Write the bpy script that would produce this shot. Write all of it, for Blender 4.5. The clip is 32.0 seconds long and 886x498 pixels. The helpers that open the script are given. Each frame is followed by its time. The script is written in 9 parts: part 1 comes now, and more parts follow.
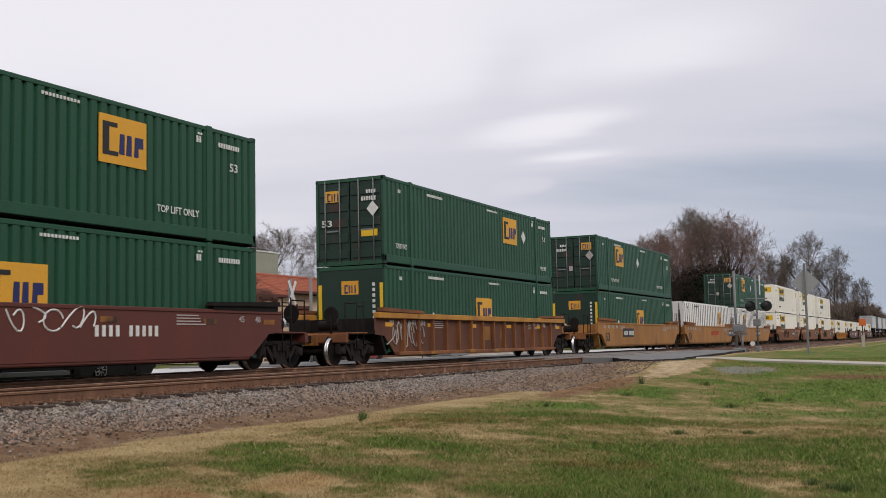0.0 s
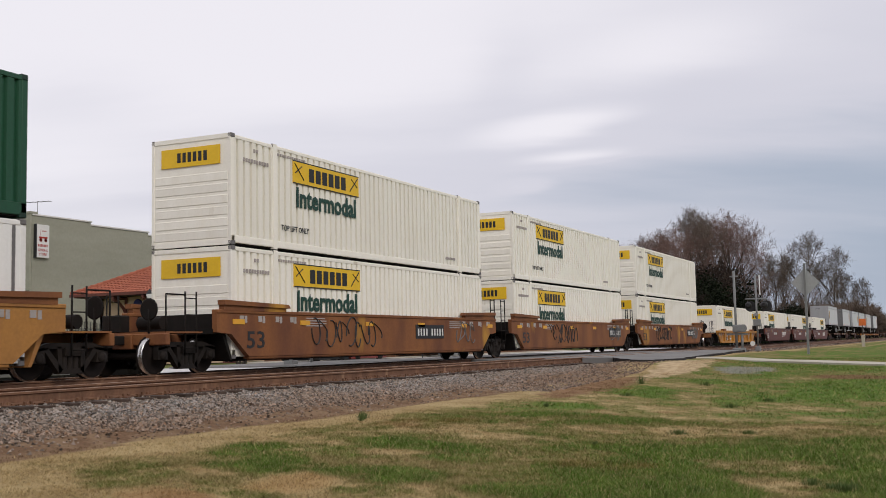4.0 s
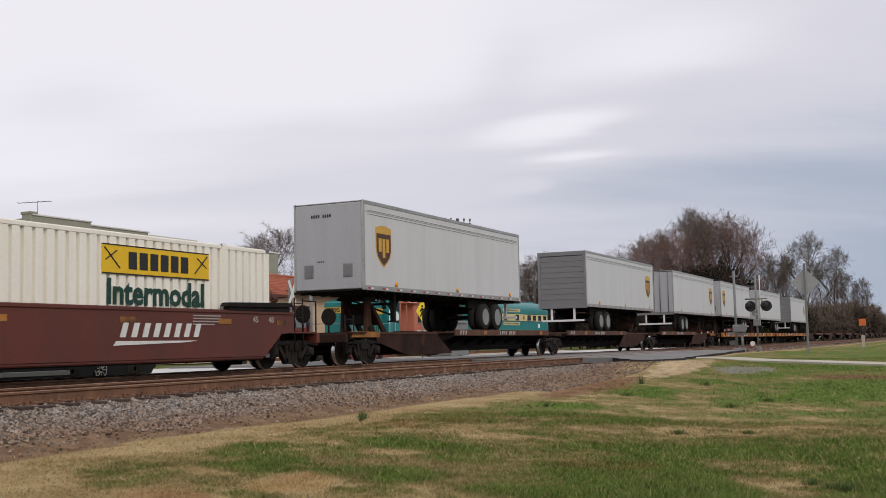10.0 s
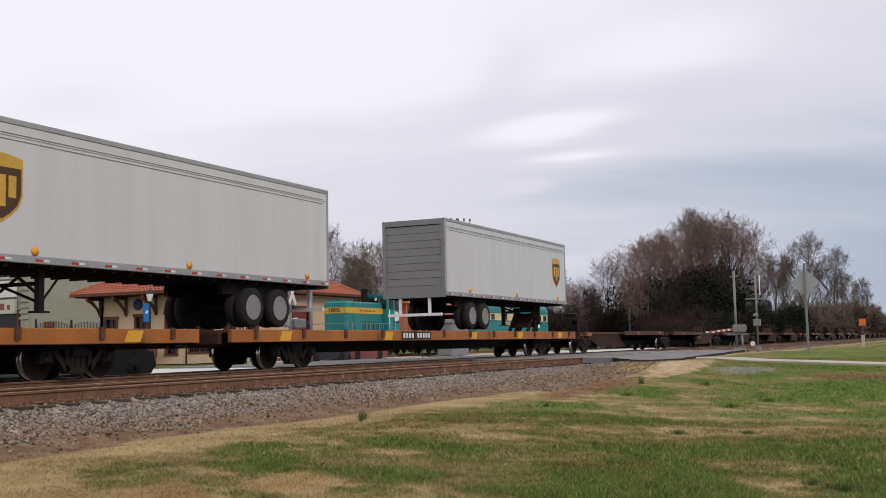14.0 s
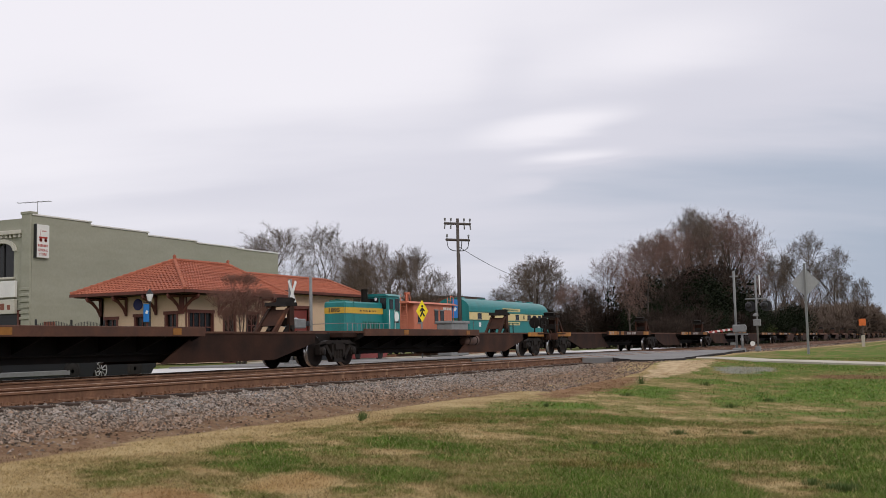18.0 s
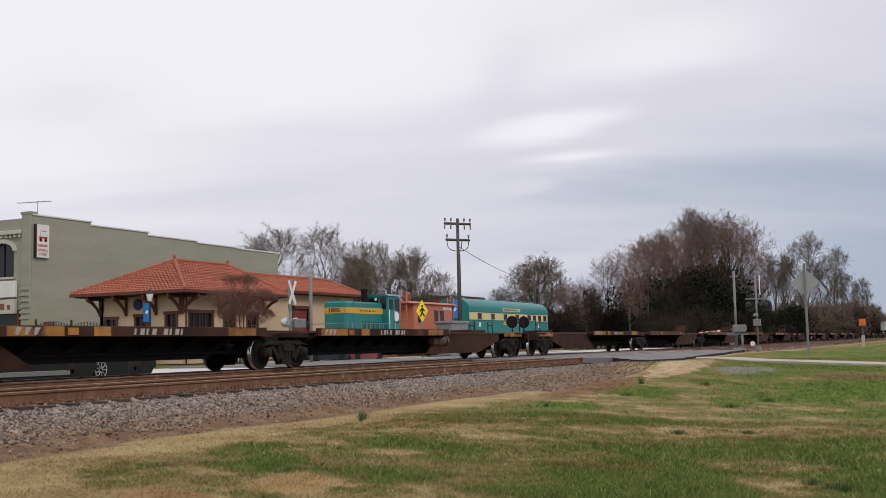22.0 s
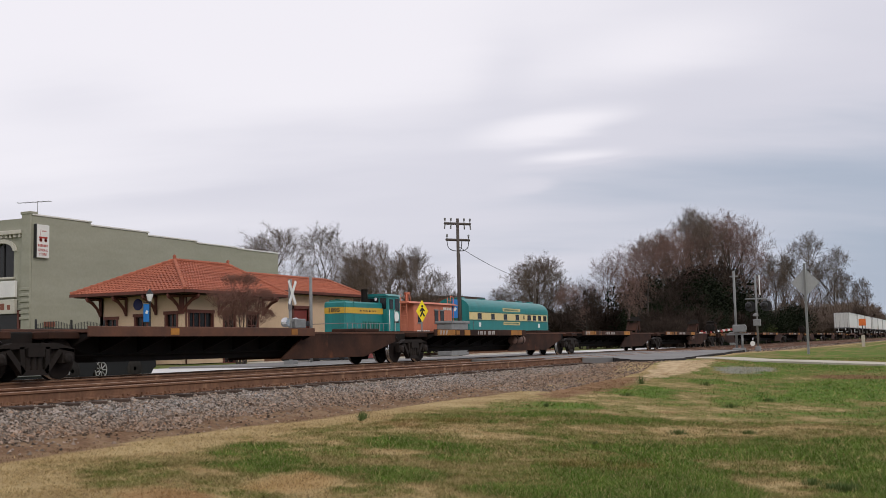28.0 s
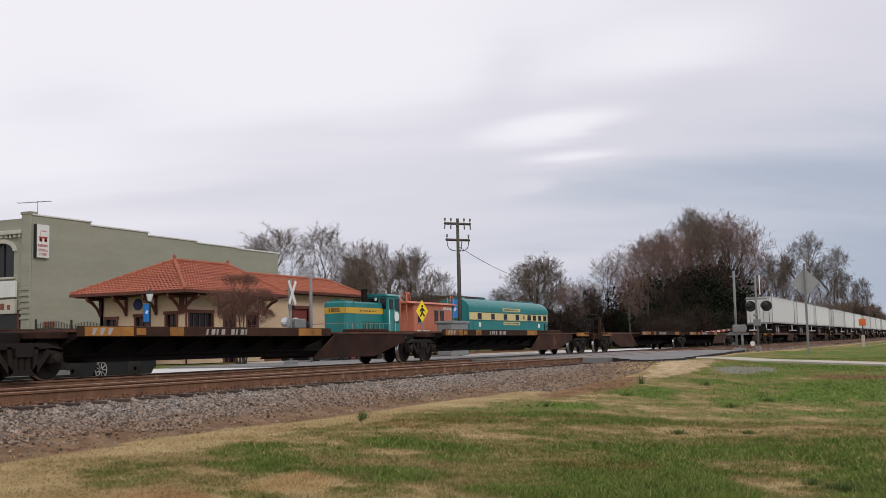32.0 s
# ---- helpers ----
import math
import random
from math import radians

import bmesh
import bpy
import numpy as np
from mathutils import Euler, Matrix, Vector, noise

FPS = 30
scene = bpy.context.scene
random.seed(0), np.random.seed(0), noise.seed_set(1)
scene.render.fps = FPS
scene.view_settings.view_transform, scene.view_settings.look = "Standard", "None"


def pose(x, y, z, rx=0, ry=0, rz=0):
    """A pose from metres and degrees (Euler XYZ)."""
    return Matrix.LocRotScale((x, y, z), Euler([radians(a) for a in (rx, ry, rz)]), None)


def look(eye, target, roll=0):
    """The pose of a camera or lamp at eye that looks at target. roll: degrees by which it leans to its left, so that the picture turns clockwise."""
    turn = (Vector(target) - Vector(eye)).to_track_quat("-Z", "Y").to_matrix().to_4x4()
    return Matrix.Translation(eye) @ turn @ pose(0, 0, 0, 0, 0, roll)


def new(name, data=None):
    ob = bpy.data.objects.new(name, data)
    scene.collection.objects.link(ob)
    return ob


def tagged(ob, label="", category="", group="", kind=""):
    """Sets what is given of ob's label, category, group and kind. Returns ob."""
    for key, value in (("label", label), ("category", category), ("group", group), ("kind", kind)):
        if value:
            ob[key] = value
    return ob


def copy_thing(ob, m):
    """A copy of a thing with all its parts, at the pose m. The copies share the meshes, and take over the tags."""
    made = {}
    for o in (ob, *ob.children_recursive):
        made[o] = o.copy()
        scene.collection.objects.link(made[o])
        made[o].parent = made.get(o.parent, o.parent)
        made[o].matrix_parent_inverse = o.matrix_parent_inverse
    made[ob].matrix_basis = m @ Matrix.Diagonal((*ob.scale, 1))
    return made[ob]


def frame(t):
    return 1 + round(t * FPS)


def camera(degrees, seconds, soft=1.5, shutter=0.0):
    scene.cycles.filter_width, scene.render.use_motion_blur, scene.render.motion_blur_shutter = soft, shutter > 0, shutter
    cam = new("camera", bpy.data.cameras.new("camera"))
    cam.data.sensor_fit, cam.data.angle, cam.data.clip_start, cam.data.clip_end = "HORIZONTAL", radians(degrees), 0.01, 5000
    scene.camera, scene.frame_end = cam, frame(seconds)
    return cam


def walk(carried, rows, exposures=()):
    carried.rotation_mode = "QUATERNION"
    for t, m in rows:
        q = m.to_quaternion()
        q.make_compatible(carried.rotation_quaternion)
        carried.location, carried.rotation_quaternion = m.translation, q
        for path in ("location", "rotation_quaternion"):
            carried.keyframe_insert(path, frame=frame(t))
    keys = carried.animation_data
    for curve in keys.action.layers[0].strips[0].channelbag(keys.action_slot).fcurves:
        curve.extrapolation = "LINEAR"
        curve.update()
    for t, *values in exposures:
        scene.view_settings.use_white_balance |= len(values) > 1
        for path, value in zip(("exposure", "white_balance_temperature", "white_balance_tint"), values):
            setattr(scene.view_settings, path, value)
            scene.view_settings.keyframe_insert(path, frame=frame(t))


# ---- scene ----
# Rail top is z = 0, the tracks run along x, the train rolls towards -x.
cam = camera(44.71, 32.0, 0.8, 0.03)
EYE = (0.0, 0.0, 0.555)
VIEW = look(EYE, (EYE[0] + 90.135, EYE[1] + 42.396, EYE[2] + 8.910), -1.246)
walk(cam, [(0.0, VIEW), (32.0, VIEW)], [(0.0, -0.05), (2.0, 0.0), (5.0, -0.06), (6.5, -0.06), (8.0, -0.05), (11.0, -0.02), (14.0, 0.06), (17.0, 0.0), (32.0, 0.0)])

NEAR_Y, FAR_Y = 13.35, 17.85      # centre lines of the two tracks


def rolled(t):
    """Metres that the train has rolled since the start."""
    return 23.45 * t - 0.017 * t * t


# ---------------------------------------------------------------- world and sun
SKY_MID = Vector((90.135, 42.396, 8.910)).normalized()
SKY_RIGHT = SKY_MID.cross(Vector((0, 0, 1))).normalized()
SKY_UP = SKY_RIGHT.cross(SKY_MID)


def build_world():
    world = bpy.data.worlds.new("overcast")
    scene.world = world
    world.use_nodes = True
    nt = world.node_tree
    nt.nodes.clear()
    N, K = nt.nodes.new, nt.links.new
    out, bg = N("ShaderNodeOutputWorld"), N("ShaderNodeBackground")
    sky = N("ShaderNodeTexSky")
    sky.sky_type, sky.sun_disc = "NISHITA", False
    sky.sun_elevation, sky.sun_rotation = radians(35), radians(200)
    dim = N("ShaderNodeMixRGB")
    dim.blend_type = "MULTIPLY"
    dim.inputs[0].default_value = 1
    dim.inputs[2].default_value = (0.045, 0.045, 0.045, 1)
    K(sky.outputs[0], dim.inputs[1])
    co = N("ShaderNodeTexCoord")
    sep = N("ShaderNodeSeparateXYZ")
    K(co.outputs["Generated"], sep.inputs[0])
    # cloud deck: the direction met with a high plane
    def math_node(op, a, b=None):
        n = N("ShaderNodeMath")
        n.operation = op
        for i, v in enumerate((a, b)):
            if v is None:
                continue
            if isinstance(v, (int, float)):
                n.inputs[i].default_value = v
            else:
                K(v, n.inputs[i])
        return n.outputs[0]
    high = math_node("ADD", math_node("MAXIMUM", sep.outputs[2], 0.0), 0.22)
    u, v = math_node("DIVIDE", sep.outputs[0], high), math_node("DIVIDE", sep.outputs[1], high)
    deck = N("ShaderNodeCombineXYZ")
    K(u, deck.inputs[0]), K(v, deck.inputs[1])

    def clouds(scale, detail, rough, rot, stretch, shift=(0, 0, 0)):
        mp, tx = N("ShaderNodeMapping"), N("ShaderNodeTexNoise")
        mp.vector_type = "TEXTURE"
        mp.inputs["Rotation"].default_value = (0, 0, radians(rot))
        mp.inputs["Scale"].default_value = stretch
        mp.inputs["Location"].default_value = shift
        tx.inputs["Scale"].default_value, tx.inputs["Detail"].default_value = scale, detail
        tx.inputs["Roughness"].default_value = rough
        K(deck.outputs[0], mp.inputs[0]), K(mp.outputs[0], tx.inputs[0])
        return tx.outputs[0]
    big = clouds(0.75, 3, 0.5, 30, (1.0, 1.5, 1), (3.1, 1.7, 0))
    fine = clouds(2.2, 4, 0.5, 24, (0.7, 2.4, 1), (7.3, 2.2, 0))
    mixed = math_node("ADD", math_node("ADD", math_node("MULTIPLY", big, 0.34), math_node("MULTIPLY", fine, 0.34)), 0.200)

    # ragged edges: the direction bent by the fine noise
    bend, shift = N("ShaderNodeVectorMath"), N("ShaderNodeVectorMath")
    bend.operation = "SCALE"
    bend.inputs[0].default_value = SKY_UP * 0.04
    K(math_node("SUBTRACT", fine, 0.5), bend.inputs["Scale"])
    K(co.outputs["Generated"], shift.inputs[0]), K(bend.outputs[0], shift.inputs[1])
    warped = shift.outputs[0]

    def veil(x, y, half, high_, slope, weight):
        """A soft lens of thinner or thicker cloud, x and y in degrees right of and above the middle of the southern sky."""
        mid = (SKY_MID + SKY_RIGHT * math.tan(radians(x)) + SKY_UP * math.tan(radians(y))).normalized()
        along = (SKY_RIGHT * math.cos(radians(slope)) + SKY_UP * math.sin(radians(slope))).normalized()
        along = (along - mid * along.dot(mid)).normalized()
        mp, ln, r = N("ShaderNodeMapping"), N("ShaderNodeVectorMath"), N("ShaderNodeMapRange")
        mp.vector_type = "TEXTURE"
        mp.inputs["Location"].default_value = mid
        mp.inputs["Rotation"].default_value = Matrix((along, mid.cross(along), mid)).transposed().to_euler()
        mp.inputs["Scale"].default_value = (math.sin(radians(half)), math.sin(radians(high_)), 5.0)
        ln.operation = "LENGTH"
        K(warped, mp.inputs[0]), K(mp.outputs[0], ln.inputs[0])
        r.interpolation_type = "SMOOTHSTEP"
        r.inputs[1].default_value, r.inputs[2].default_value = 1.5, 0.0
        r.inputs[3].default_value, r.inputs[4].default_value = 0.0, weight
        K(ln.outputs["Value"], r.inputs[0])
        return r.outputs[0]
    # brighter on the -x, +y side where the veiled sun stands, bluer towards +x
    side = math_node("MULTIPLY", math_node("SUBTRACT", sep.outputs[1], math_node("MULTIPLY", sep.outputs[0], 0.62)), 0.36)
    lift = math_node("SUBTRACT", math_node("MULTIPLY", math_node("MINIMUM", sep.outputs[2], 0.45), 1.70), 0.225)
    tone = math_node("ADD", math_node("ADD", mixed, side), lift)
    for row in ((6.2, 6.4, 4.2, 0.70, 8, 0.34), (7.0, 4.9, 3.2, 0.45, 7, 0.30), (-5.5, 9.6, 10.0, 4.2, -4, 0.13), (11.0, 10.0, 6.0, 1.7, 13, 0.16), (3.4, 9.4, 2.6, 1.8, 70, -0.06),
                (16.0, 4.2, 11.0, 3.4, 4, -0.09), (6.5, 3.0, 8.0, 1.8, 4, -0.06), (-19.0, 8.4, 5.0, 1.6, 4, -0.10), (-10.5, 3.2, 7.0, 0.7, 3, -0.07), (4.3, 3.3, 1.6, 0.4, 6, 0.12)):
        tone = math_node("ADD", tone, veil(*row))
    ramp = N("ShaderNodeValToRGB")
    ramp.color_ramp.interpolation = "EASE"
    e = ramp.color_ramp.elements
    e[0].position, e[0].color = 0.20, (0.44, 0.50, 0.615, 1)
    e[1].position, e[1].color = 0.86, (0.97, 0.94, 1.0, 1)
    m = e.new(0.47)
    m.color = (0.745, 0.735, 0.820, 1)
    K(tone, ramp.inputs[0])
    add = N("ShaderNodeMixRGB")
    add.blend_type = "MIX"
    add.inputs[0].default_value = 0.9
    K(dim.outputs[0], add.inputs[1]), K(ramp.outputs[0], add.inputs[2])
    K(add.outputs[0], bg.inputs[0])
    bg.inputs[1].default_value = 1.0
    K(bg.outputs[0], out.inputs[0])
    lamp = bpy.data.lights.new("sun", "SUN")
    lamp.energy, lamp.angle, lamp.color = 1.12, radians(20), (1.0, 0.93, 0.82)
    sun = new("sun", lamp)
    sun.matrix_world = look((-30, -52, 42), (0, 0, 0))


build_world()


# ---------------------------------------------------------------- materials
def mat(name, base, rough=0.6, metal=0.0, second=None, amount=0.4, scale=1.2, stretch=(1, 1, 1), fine=14.0, fine_amount=0.25,
        bump=0.0, bump_scale=30.0, rand=0.0, spots=None, spot_at=0.62, spot_scale=0.9, world_space=False, spec=0.4):
    """A painted, rusty or earthy surface: a base colour varied at two scales, with optional stains of a second and a third colour."""
    m = bpy.data.materials.new(name)
    m.use_nodes = True
    nt = m.node_tree
    N, K = nt.nodes.new, nt.links.new
    bsdf = nt.nodes["Principled BSDF"]
    bsdf.inputs["Roughness"].default_value, bsdf.inputs["Metallic"].default_value = rough, metal
    bsdf.inputs["Specular IOR Level"].default_value = spec
    co = N("ShaderNodeTexCoord")
    src = co.outputs["Object"]
    if world_space:
        geo = N("ShaderNodeNewGeometry")
        src = geo.outputs["Position"]
    info = N("ShaderNodeObjectInfo")
    shift = N("ShaderNodeVectorMath")
    shift.operation = "SCALE"
    shift.inputs[0].default_value = (31.0, 17.0, 23.0)
    if not world_space:
        K(info.outputs["Random"], shift.inputs["Scale"])
    else:
        shift.inputs["Scale"].default_value = 0.0
    add = N("ShaderNodeVectorMath")
    K(src, add.inputs[0]), K(shift.outputs[0], add.inputs[1])
    mp = N("ShaderNodeMapping")
    mp.inputs["Scale"].default_value = stretch
    K(add.outputs[0], mp.inputs[0])

    def noise_tex(vec, sc, detail=4.0):
        t = N("ShaderNodeTexNoise")
        t.inputs["Scale"].default_value, t.inputs["Detail"].default_value = sc, detail
        K(vec, t.inputs[0])
        return t.outputs[0]

    def ramp(val, lo, hi):
        r = N("ShaderNodeMapRange")
        r.inputs[1].default_value, r.inputs[2].default_value = lo, hi
        K(val, r.inputs[0])
        return r.outputs[0]

    def mix(fac, a, b, blend="MIX"):
        n = N("ShaderNodeMixRGB")
        n.blend_type = blend
        for i, v in enumerate((fac, a, b)):
            if isinstance(v, (int, float)):
                n.inputs[i].default_value = v
            elif isinstance(v, tuple):
                n.inputs[i].default_value = (*v, 1)
            else:
                K(v, n.inputs[i])
        return n.outputs[0]

    def times(v, k):
        n = N("ShaderNodeMath")
        n.operation = "MULTIPLY"
        n.inputs[1].default_value = k
        K(v, n.inputs[0])
        return n.outputs[0]
    second = second or tuple(c * 0.6 for c in base)
    large = noise_tex(mp.outputs[0], scale)
    col = mix(times(ramp(large, 0.35, 0.7), amount), base, second)
    grain = noise_tex(add.outputs[0], fine, 3.0)
    col = mix(times(ramp(grain, 0.3, 0.75), fine_amount), col, tuple(c * 0.55 for c in second))
    if spots:
        patch = noise_tex(mp.outputs[0], spot_scale, 6.0)
        col = mix(ramp(patch, spot_at, spot_at + 0.09), col, spots)
    if rand:
        v = N("ShaderNodeMapRange")
        v.inputs[3].default_value, v.inputs[4].default_value = 1 - rand, 1 + rand
        K(info.outputs["Random"], v.inputs[0])
        hsv = N("ShaderNodeHueSaturation")
        K(v.outputs[0], hsv.inputs["Value"]), K(col, hsv.inputs["Color"])
        col = hsv.outputs[0]
    K(col, bsdf.inputs["Base Color"])
    if bump:
        b = N("ShaderNodeBump")
        b.inputs["Strength"].default_value, b.inputs["Distance"].default_value = bump, 0.02
        K(noise_tex(add.outputs[0], bump_scale, 3.0), b.inputs["Height"])
        K(b.outputs[0], bsdf.inputs["Normal"])
    return m


STREAK = (1.6, 1.6, 0.16)
M = {}
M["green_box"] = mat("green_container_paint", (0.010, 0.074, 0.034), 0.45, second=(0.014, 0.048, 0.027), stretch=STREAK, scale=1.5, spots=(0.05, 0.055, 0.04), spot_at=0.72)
# ends and castings: the green darkened for their shaded side, with rust spots
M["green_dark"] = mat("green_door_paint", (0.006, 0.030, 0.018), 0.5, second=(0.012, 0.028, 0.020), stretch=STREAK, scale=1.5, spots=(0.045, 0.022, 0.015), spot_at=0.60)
M["cream_box"] = mat("cream_container_paint", (0.88, 0.85, 0.77), 0.5, second=(0.78, 0.73, 0.62), stretch=STREAK, scale=1.8, fine_amount=0.10, spots=(0.50, 0.42, 0.31), spot_at=0.70, rand=0.05)
M["white_box"] = mat("white_container_paint", (0.82, 0.81, 0.79), 0.5, second=(0.68, 0.66, 0.62), stretch=STREAK, scale=1.8, fine_amount=0.10, spots=(0.36, 0.30, 0.24), spot_at=0.70)
M["rib_grey"] = mat("grey_container_post", (0.16, 0.15, 0.15), 0.6)
M["yellow"] = mat("yellow_sign_paint", (0.80, 0.50, 0.015), 0.5, amount=0.2, fine_amount=0.1)
M["logo_orange"] = mat("orange_yellow_decal", (0.72, 0.36, 0.03), 0.5, amount=0.2, fine_amount=0.1)
M["navy"] = mat("navy_decal", (0.02, 0.025, 0.12), 0.5, amount=0.2)
M["ink"] = mat("black_lettering", (0.02, 0.02, 0.022), 0.6, amount=0.2)
M["letter_green"] = mat("dark_green_lettering", (0.007, 0.050, 0.032), 0.5, amount=0.25)
M["letter_white"] = mat("white_lettering", (0.72, 0.72, 0.69), 0.6, amount=0.3, fine_amount=0.2)
M["faded_red"] = mat("faded_red_lettering", (0.40, 0.13, 0.05), 0.8, second=(0.46, 0.22, 0.07), amount=0.8, scale=3)
M["letter_faded"] = mat("faded_white_lettering", (0.42, 0.38, 0.36), 0.7, amount=0.5)
M["letter_red"] = mat("red_lettering", (0.42, 0.03, 0.02), 0.6, amount=0.3)
M["ttx"] = mat("weathered_yellow_brown_paint", (0.40, 0.185, 0.042), 0.65, second=(0.22, 0.095, 0.035), amount=0.7, stretch=(0.8, 0.8, 0.35), scale=1.4, spots=(0.10, 0.04, 0.022), spot_at=0.64, bump=0.05)
M["ttx_rust"] = mat("rusty_yellow_paint", (0.26, 0.10, 0.03), 0.75, second=(0.13, 0.045, 0.022), amount=0.9, stretch=(0.8, 0.8, 0.35), scale=1.3, spots=(0.42, 0.21, 0.03), spot_at=0.62, bump=0.06)
M["ttx_bright"] = mat("yellow_freight_car_paint", (0.50, 0.24, 0.03), 0.6, second=(0.32, 0.13, 0.035), amount=0.8, stretch=(0.8, 0.8, 0.35), scale=1.6, spots=(0.12, 0.045, 0.022), spot_at=0.66)
M["orange_flat"] = mat("orange_flatcar_paint", (0.42, 0.145, 0.022), 0.65, second=(0.24, 0.08, 0.025), amount=0.8, stretch=(1, 1, 0.6), scale=0.9, spots=(0.07, 0.028, 0.018), spot_at=0.64)
M["ribbed_panel"] = mat("rust_brown_ribbed_panel", (0.15, 0.058, 0.030), 0.8, second=(0.085, 0.036, 0.024), amount=0.9, stretch=(0.8, 0.8, 0.35), scale=1.3, spots=(0.30, 0.14, 0.03), spot_at=0.68)
M["maroon"] = mat("maroon_freight_car_paint", (0.125, 0.030, 0.019), 0.55, second=(0.085, 0.028, 0.020), amount=0.7, stretch=(0.8, 0.8, 0.3), scale=1.2, spots=(0.11, 0.05, 0.035), spot_at=0.66)
M["spine"] = mat("rust_brown_spine_steel", (0.060, 0.026, 0.016), 0.85, spec=0.2, second=(0.018, 0.011, 0.009), amount=0.9, scale=1.2, spots=(0.115, 0.042, 0.02), spot_at=0.66, rand=0.25)
M["spine_yellow"] = mat("worn_yellow_deck_edge", (0.40, 0.175, 0.03), 0.7, second=(0.20, 0.08, 0.025), amount=0.9, scale=1.6, spots=(0.05, 0.025, 0.018), spot_at=0.58, rand=0.2)
M["deck_rust"] = mat("rusty_deck_plate", (0.115, 0.048, 0.028), 0.85, second=(0.06, 0.03, 0.022), amount=0.9, scale=2.0, rand=0.2)
M["black_steel"] = mat("grimy_black_steel", (0.009, 0.008, 0.007), 0.8, spec=0.2, second=(0.018, 0.012, 0.010), amount=0.8, scale=3.0)
M["bogie"] = mat("rust_grey_cast_steel", (0.019, 0.013, 0.010), 0.75, spec=0.25, second=(0.010, 0.008, 0.007), amount=0.8, scale=4, rand=0.2)
M["tank"] = mat("rusty_brown_tank", (0.145, 0.082, 0.062), 0.7, second=(0.075, 0.042, 0.032), amount=0.8, scale=3, spots=(0.24, 0.12, 0.05), spot_at=0.66, rand=0.25)
M["wheel"] = mat("brown_black_wheel_steel", (0.011, 0.008, 0.007), 0.8, spec=0.15, second=(0.02, 0.013, 0.010), scale=4)
M["bright_steel"] = mat("worn_bright_steel", (0.62, 0.61, 0.60), 0.25, metal=1.0, amount=0.4)
M["trailer"] = mat("pale_grey_trailer_skin", (0.58, 0.58, 0.585), 0.42, second=(0.48, 0.475, 0.47), stretch=STREAK, scale=1.3, fine_amount=0.06, spots=(0.34, 0.33, 0.31), spot_at=0.74)
M["trailer_white"] = mat("white_trailer_skin", (0.68, 0.68, 0.66), 0.45, second=(0.52, 0.51, 0.48), stretch=STREAK, scale=1.3, fine_amount=0.06, rand=0.12)
M["trailer_end"] = mat("grey_trailer_front", (0.40, 0.405, 0.42), 0.5, second=(0.33, 0.33, 0.34), stretch=STREAK, scale=1.6, fine_amount=0.1)
M["rollup"] = mat("dark_grey_roll_up_door", (0.20, 0.20, 0.205), 0.5, second=(0.15, 0.15, 0.15), stretch=(0.4, 0.4, 2))
M["alu"] = mat("dull_aluminium_rail", (0.42, 0.42, 0.42), 0.45, metal=0.5, second=(0.28, 0.27, 0.26), amount=0.6)
M["brown"] = mat("brown_shield_paint", (0.075, 0.028, 0.012), 0.5, amount=0.2)
M["gold"] = mat("gold_shield_paint", (0.62, 0.36, 0.05), 0.45, amount=0.3)
M["tyre"] = mat("black_tyre_rubber", (0.018, 0.017, 0.017), 0.9, spec=0.15, second=(0.04, 0.036, 0.032), amount=0.6)
M["rim"] = mat("grey_wheel_rim", (0.34, 0.33, 0.32), 0.45, metal=0.5)
M["tape_red"] = mat("red_reflective_tape", (0.45, 0.04, 0.03), 0.4, amount=0.2)
M["tape_white"] = mat("white_reflective_tape", (0.75, 0.75, 0.75), 0.4, amount=0.2)
M["amber"] = mat("amber_marker", (0.85, 0.36, 0.01), 0.4, amount=0.1)
M["rail"] = mat("rusty_rail_steel", (0.215, 0.108, 0.060), 0.75, second=(0.105, 0.050, 0.029), amount=0.8, scale=2.5, fine=22, fine_amount=0.45, stretch=(1.6, 1, 0.2), spots=(0.30, 0.175, 0.105), spot_at=0.60, spot_scale=2)
M["rail_top"] = mat("brown_worn_rail_head", (0.56, 0.40, 0.29), 0.45, metal=0.2, second=(0.30, 0.18, 0.12), amount=0.7, stretch=(0.1, 1, 1))
M["tie"] = mat("creosoted_timber", (0.040, 0.025, 0.018), 0.9, second=(0.085, 0.055, 0.040), amount=0.8, scale=4, stretch=(4, 0.6, 4), bump=0.2, rand=0.25)
M["concrete"] = mat("pale_concrete", (0.50, 0.465, 0.40), 0.9, spec=0.1, second=(0.37, 0.335, 0.275), amount=0.7, scale=0.7, fine=22, bump=0.1, world_space=True)
M["asphalt"] = mat("worn_grey_asphalt", (0.185, 0.182, 0.180), 0.92, spec=0.15, second=(0.25, 0.245, 0.24), amount=0.8, scale=0.35, fine=40, fine_amount=0.35, bump=0.2, bump_scale=60, world_space=True)
# broken edge of the apron, the shadow along its front painted in
M["asphalt_edge"] = mat("dark_broken_asphalt", (0.030, 0.028, 0.027), 0.95, spec=0.1, second=(0.05, 0.045, 0.042), scale=3, bump=0.3, world_space=True)
M["lot"] = mat("pale_worn_paving", (0.62, 0.61, 0.60), 0.9, second=(0.46, 0.45, 0.44), amount=0.7, scale=0.12, fine=3, world_space=True)
M["galv"] = mat("galvanised_steel", (0.23, 0.235, 0.235), 0.6, metal=0.2, second=(0.15, 0.15, 0.15), amount=0.5, scale=3)
M["sign_back"] = mat("bare_aluminium_sign_back", (0.36, 0.37, 0.37), 0.5, metal=0.2, second=(0.30, 0.30, 0.30), amount=0.5)
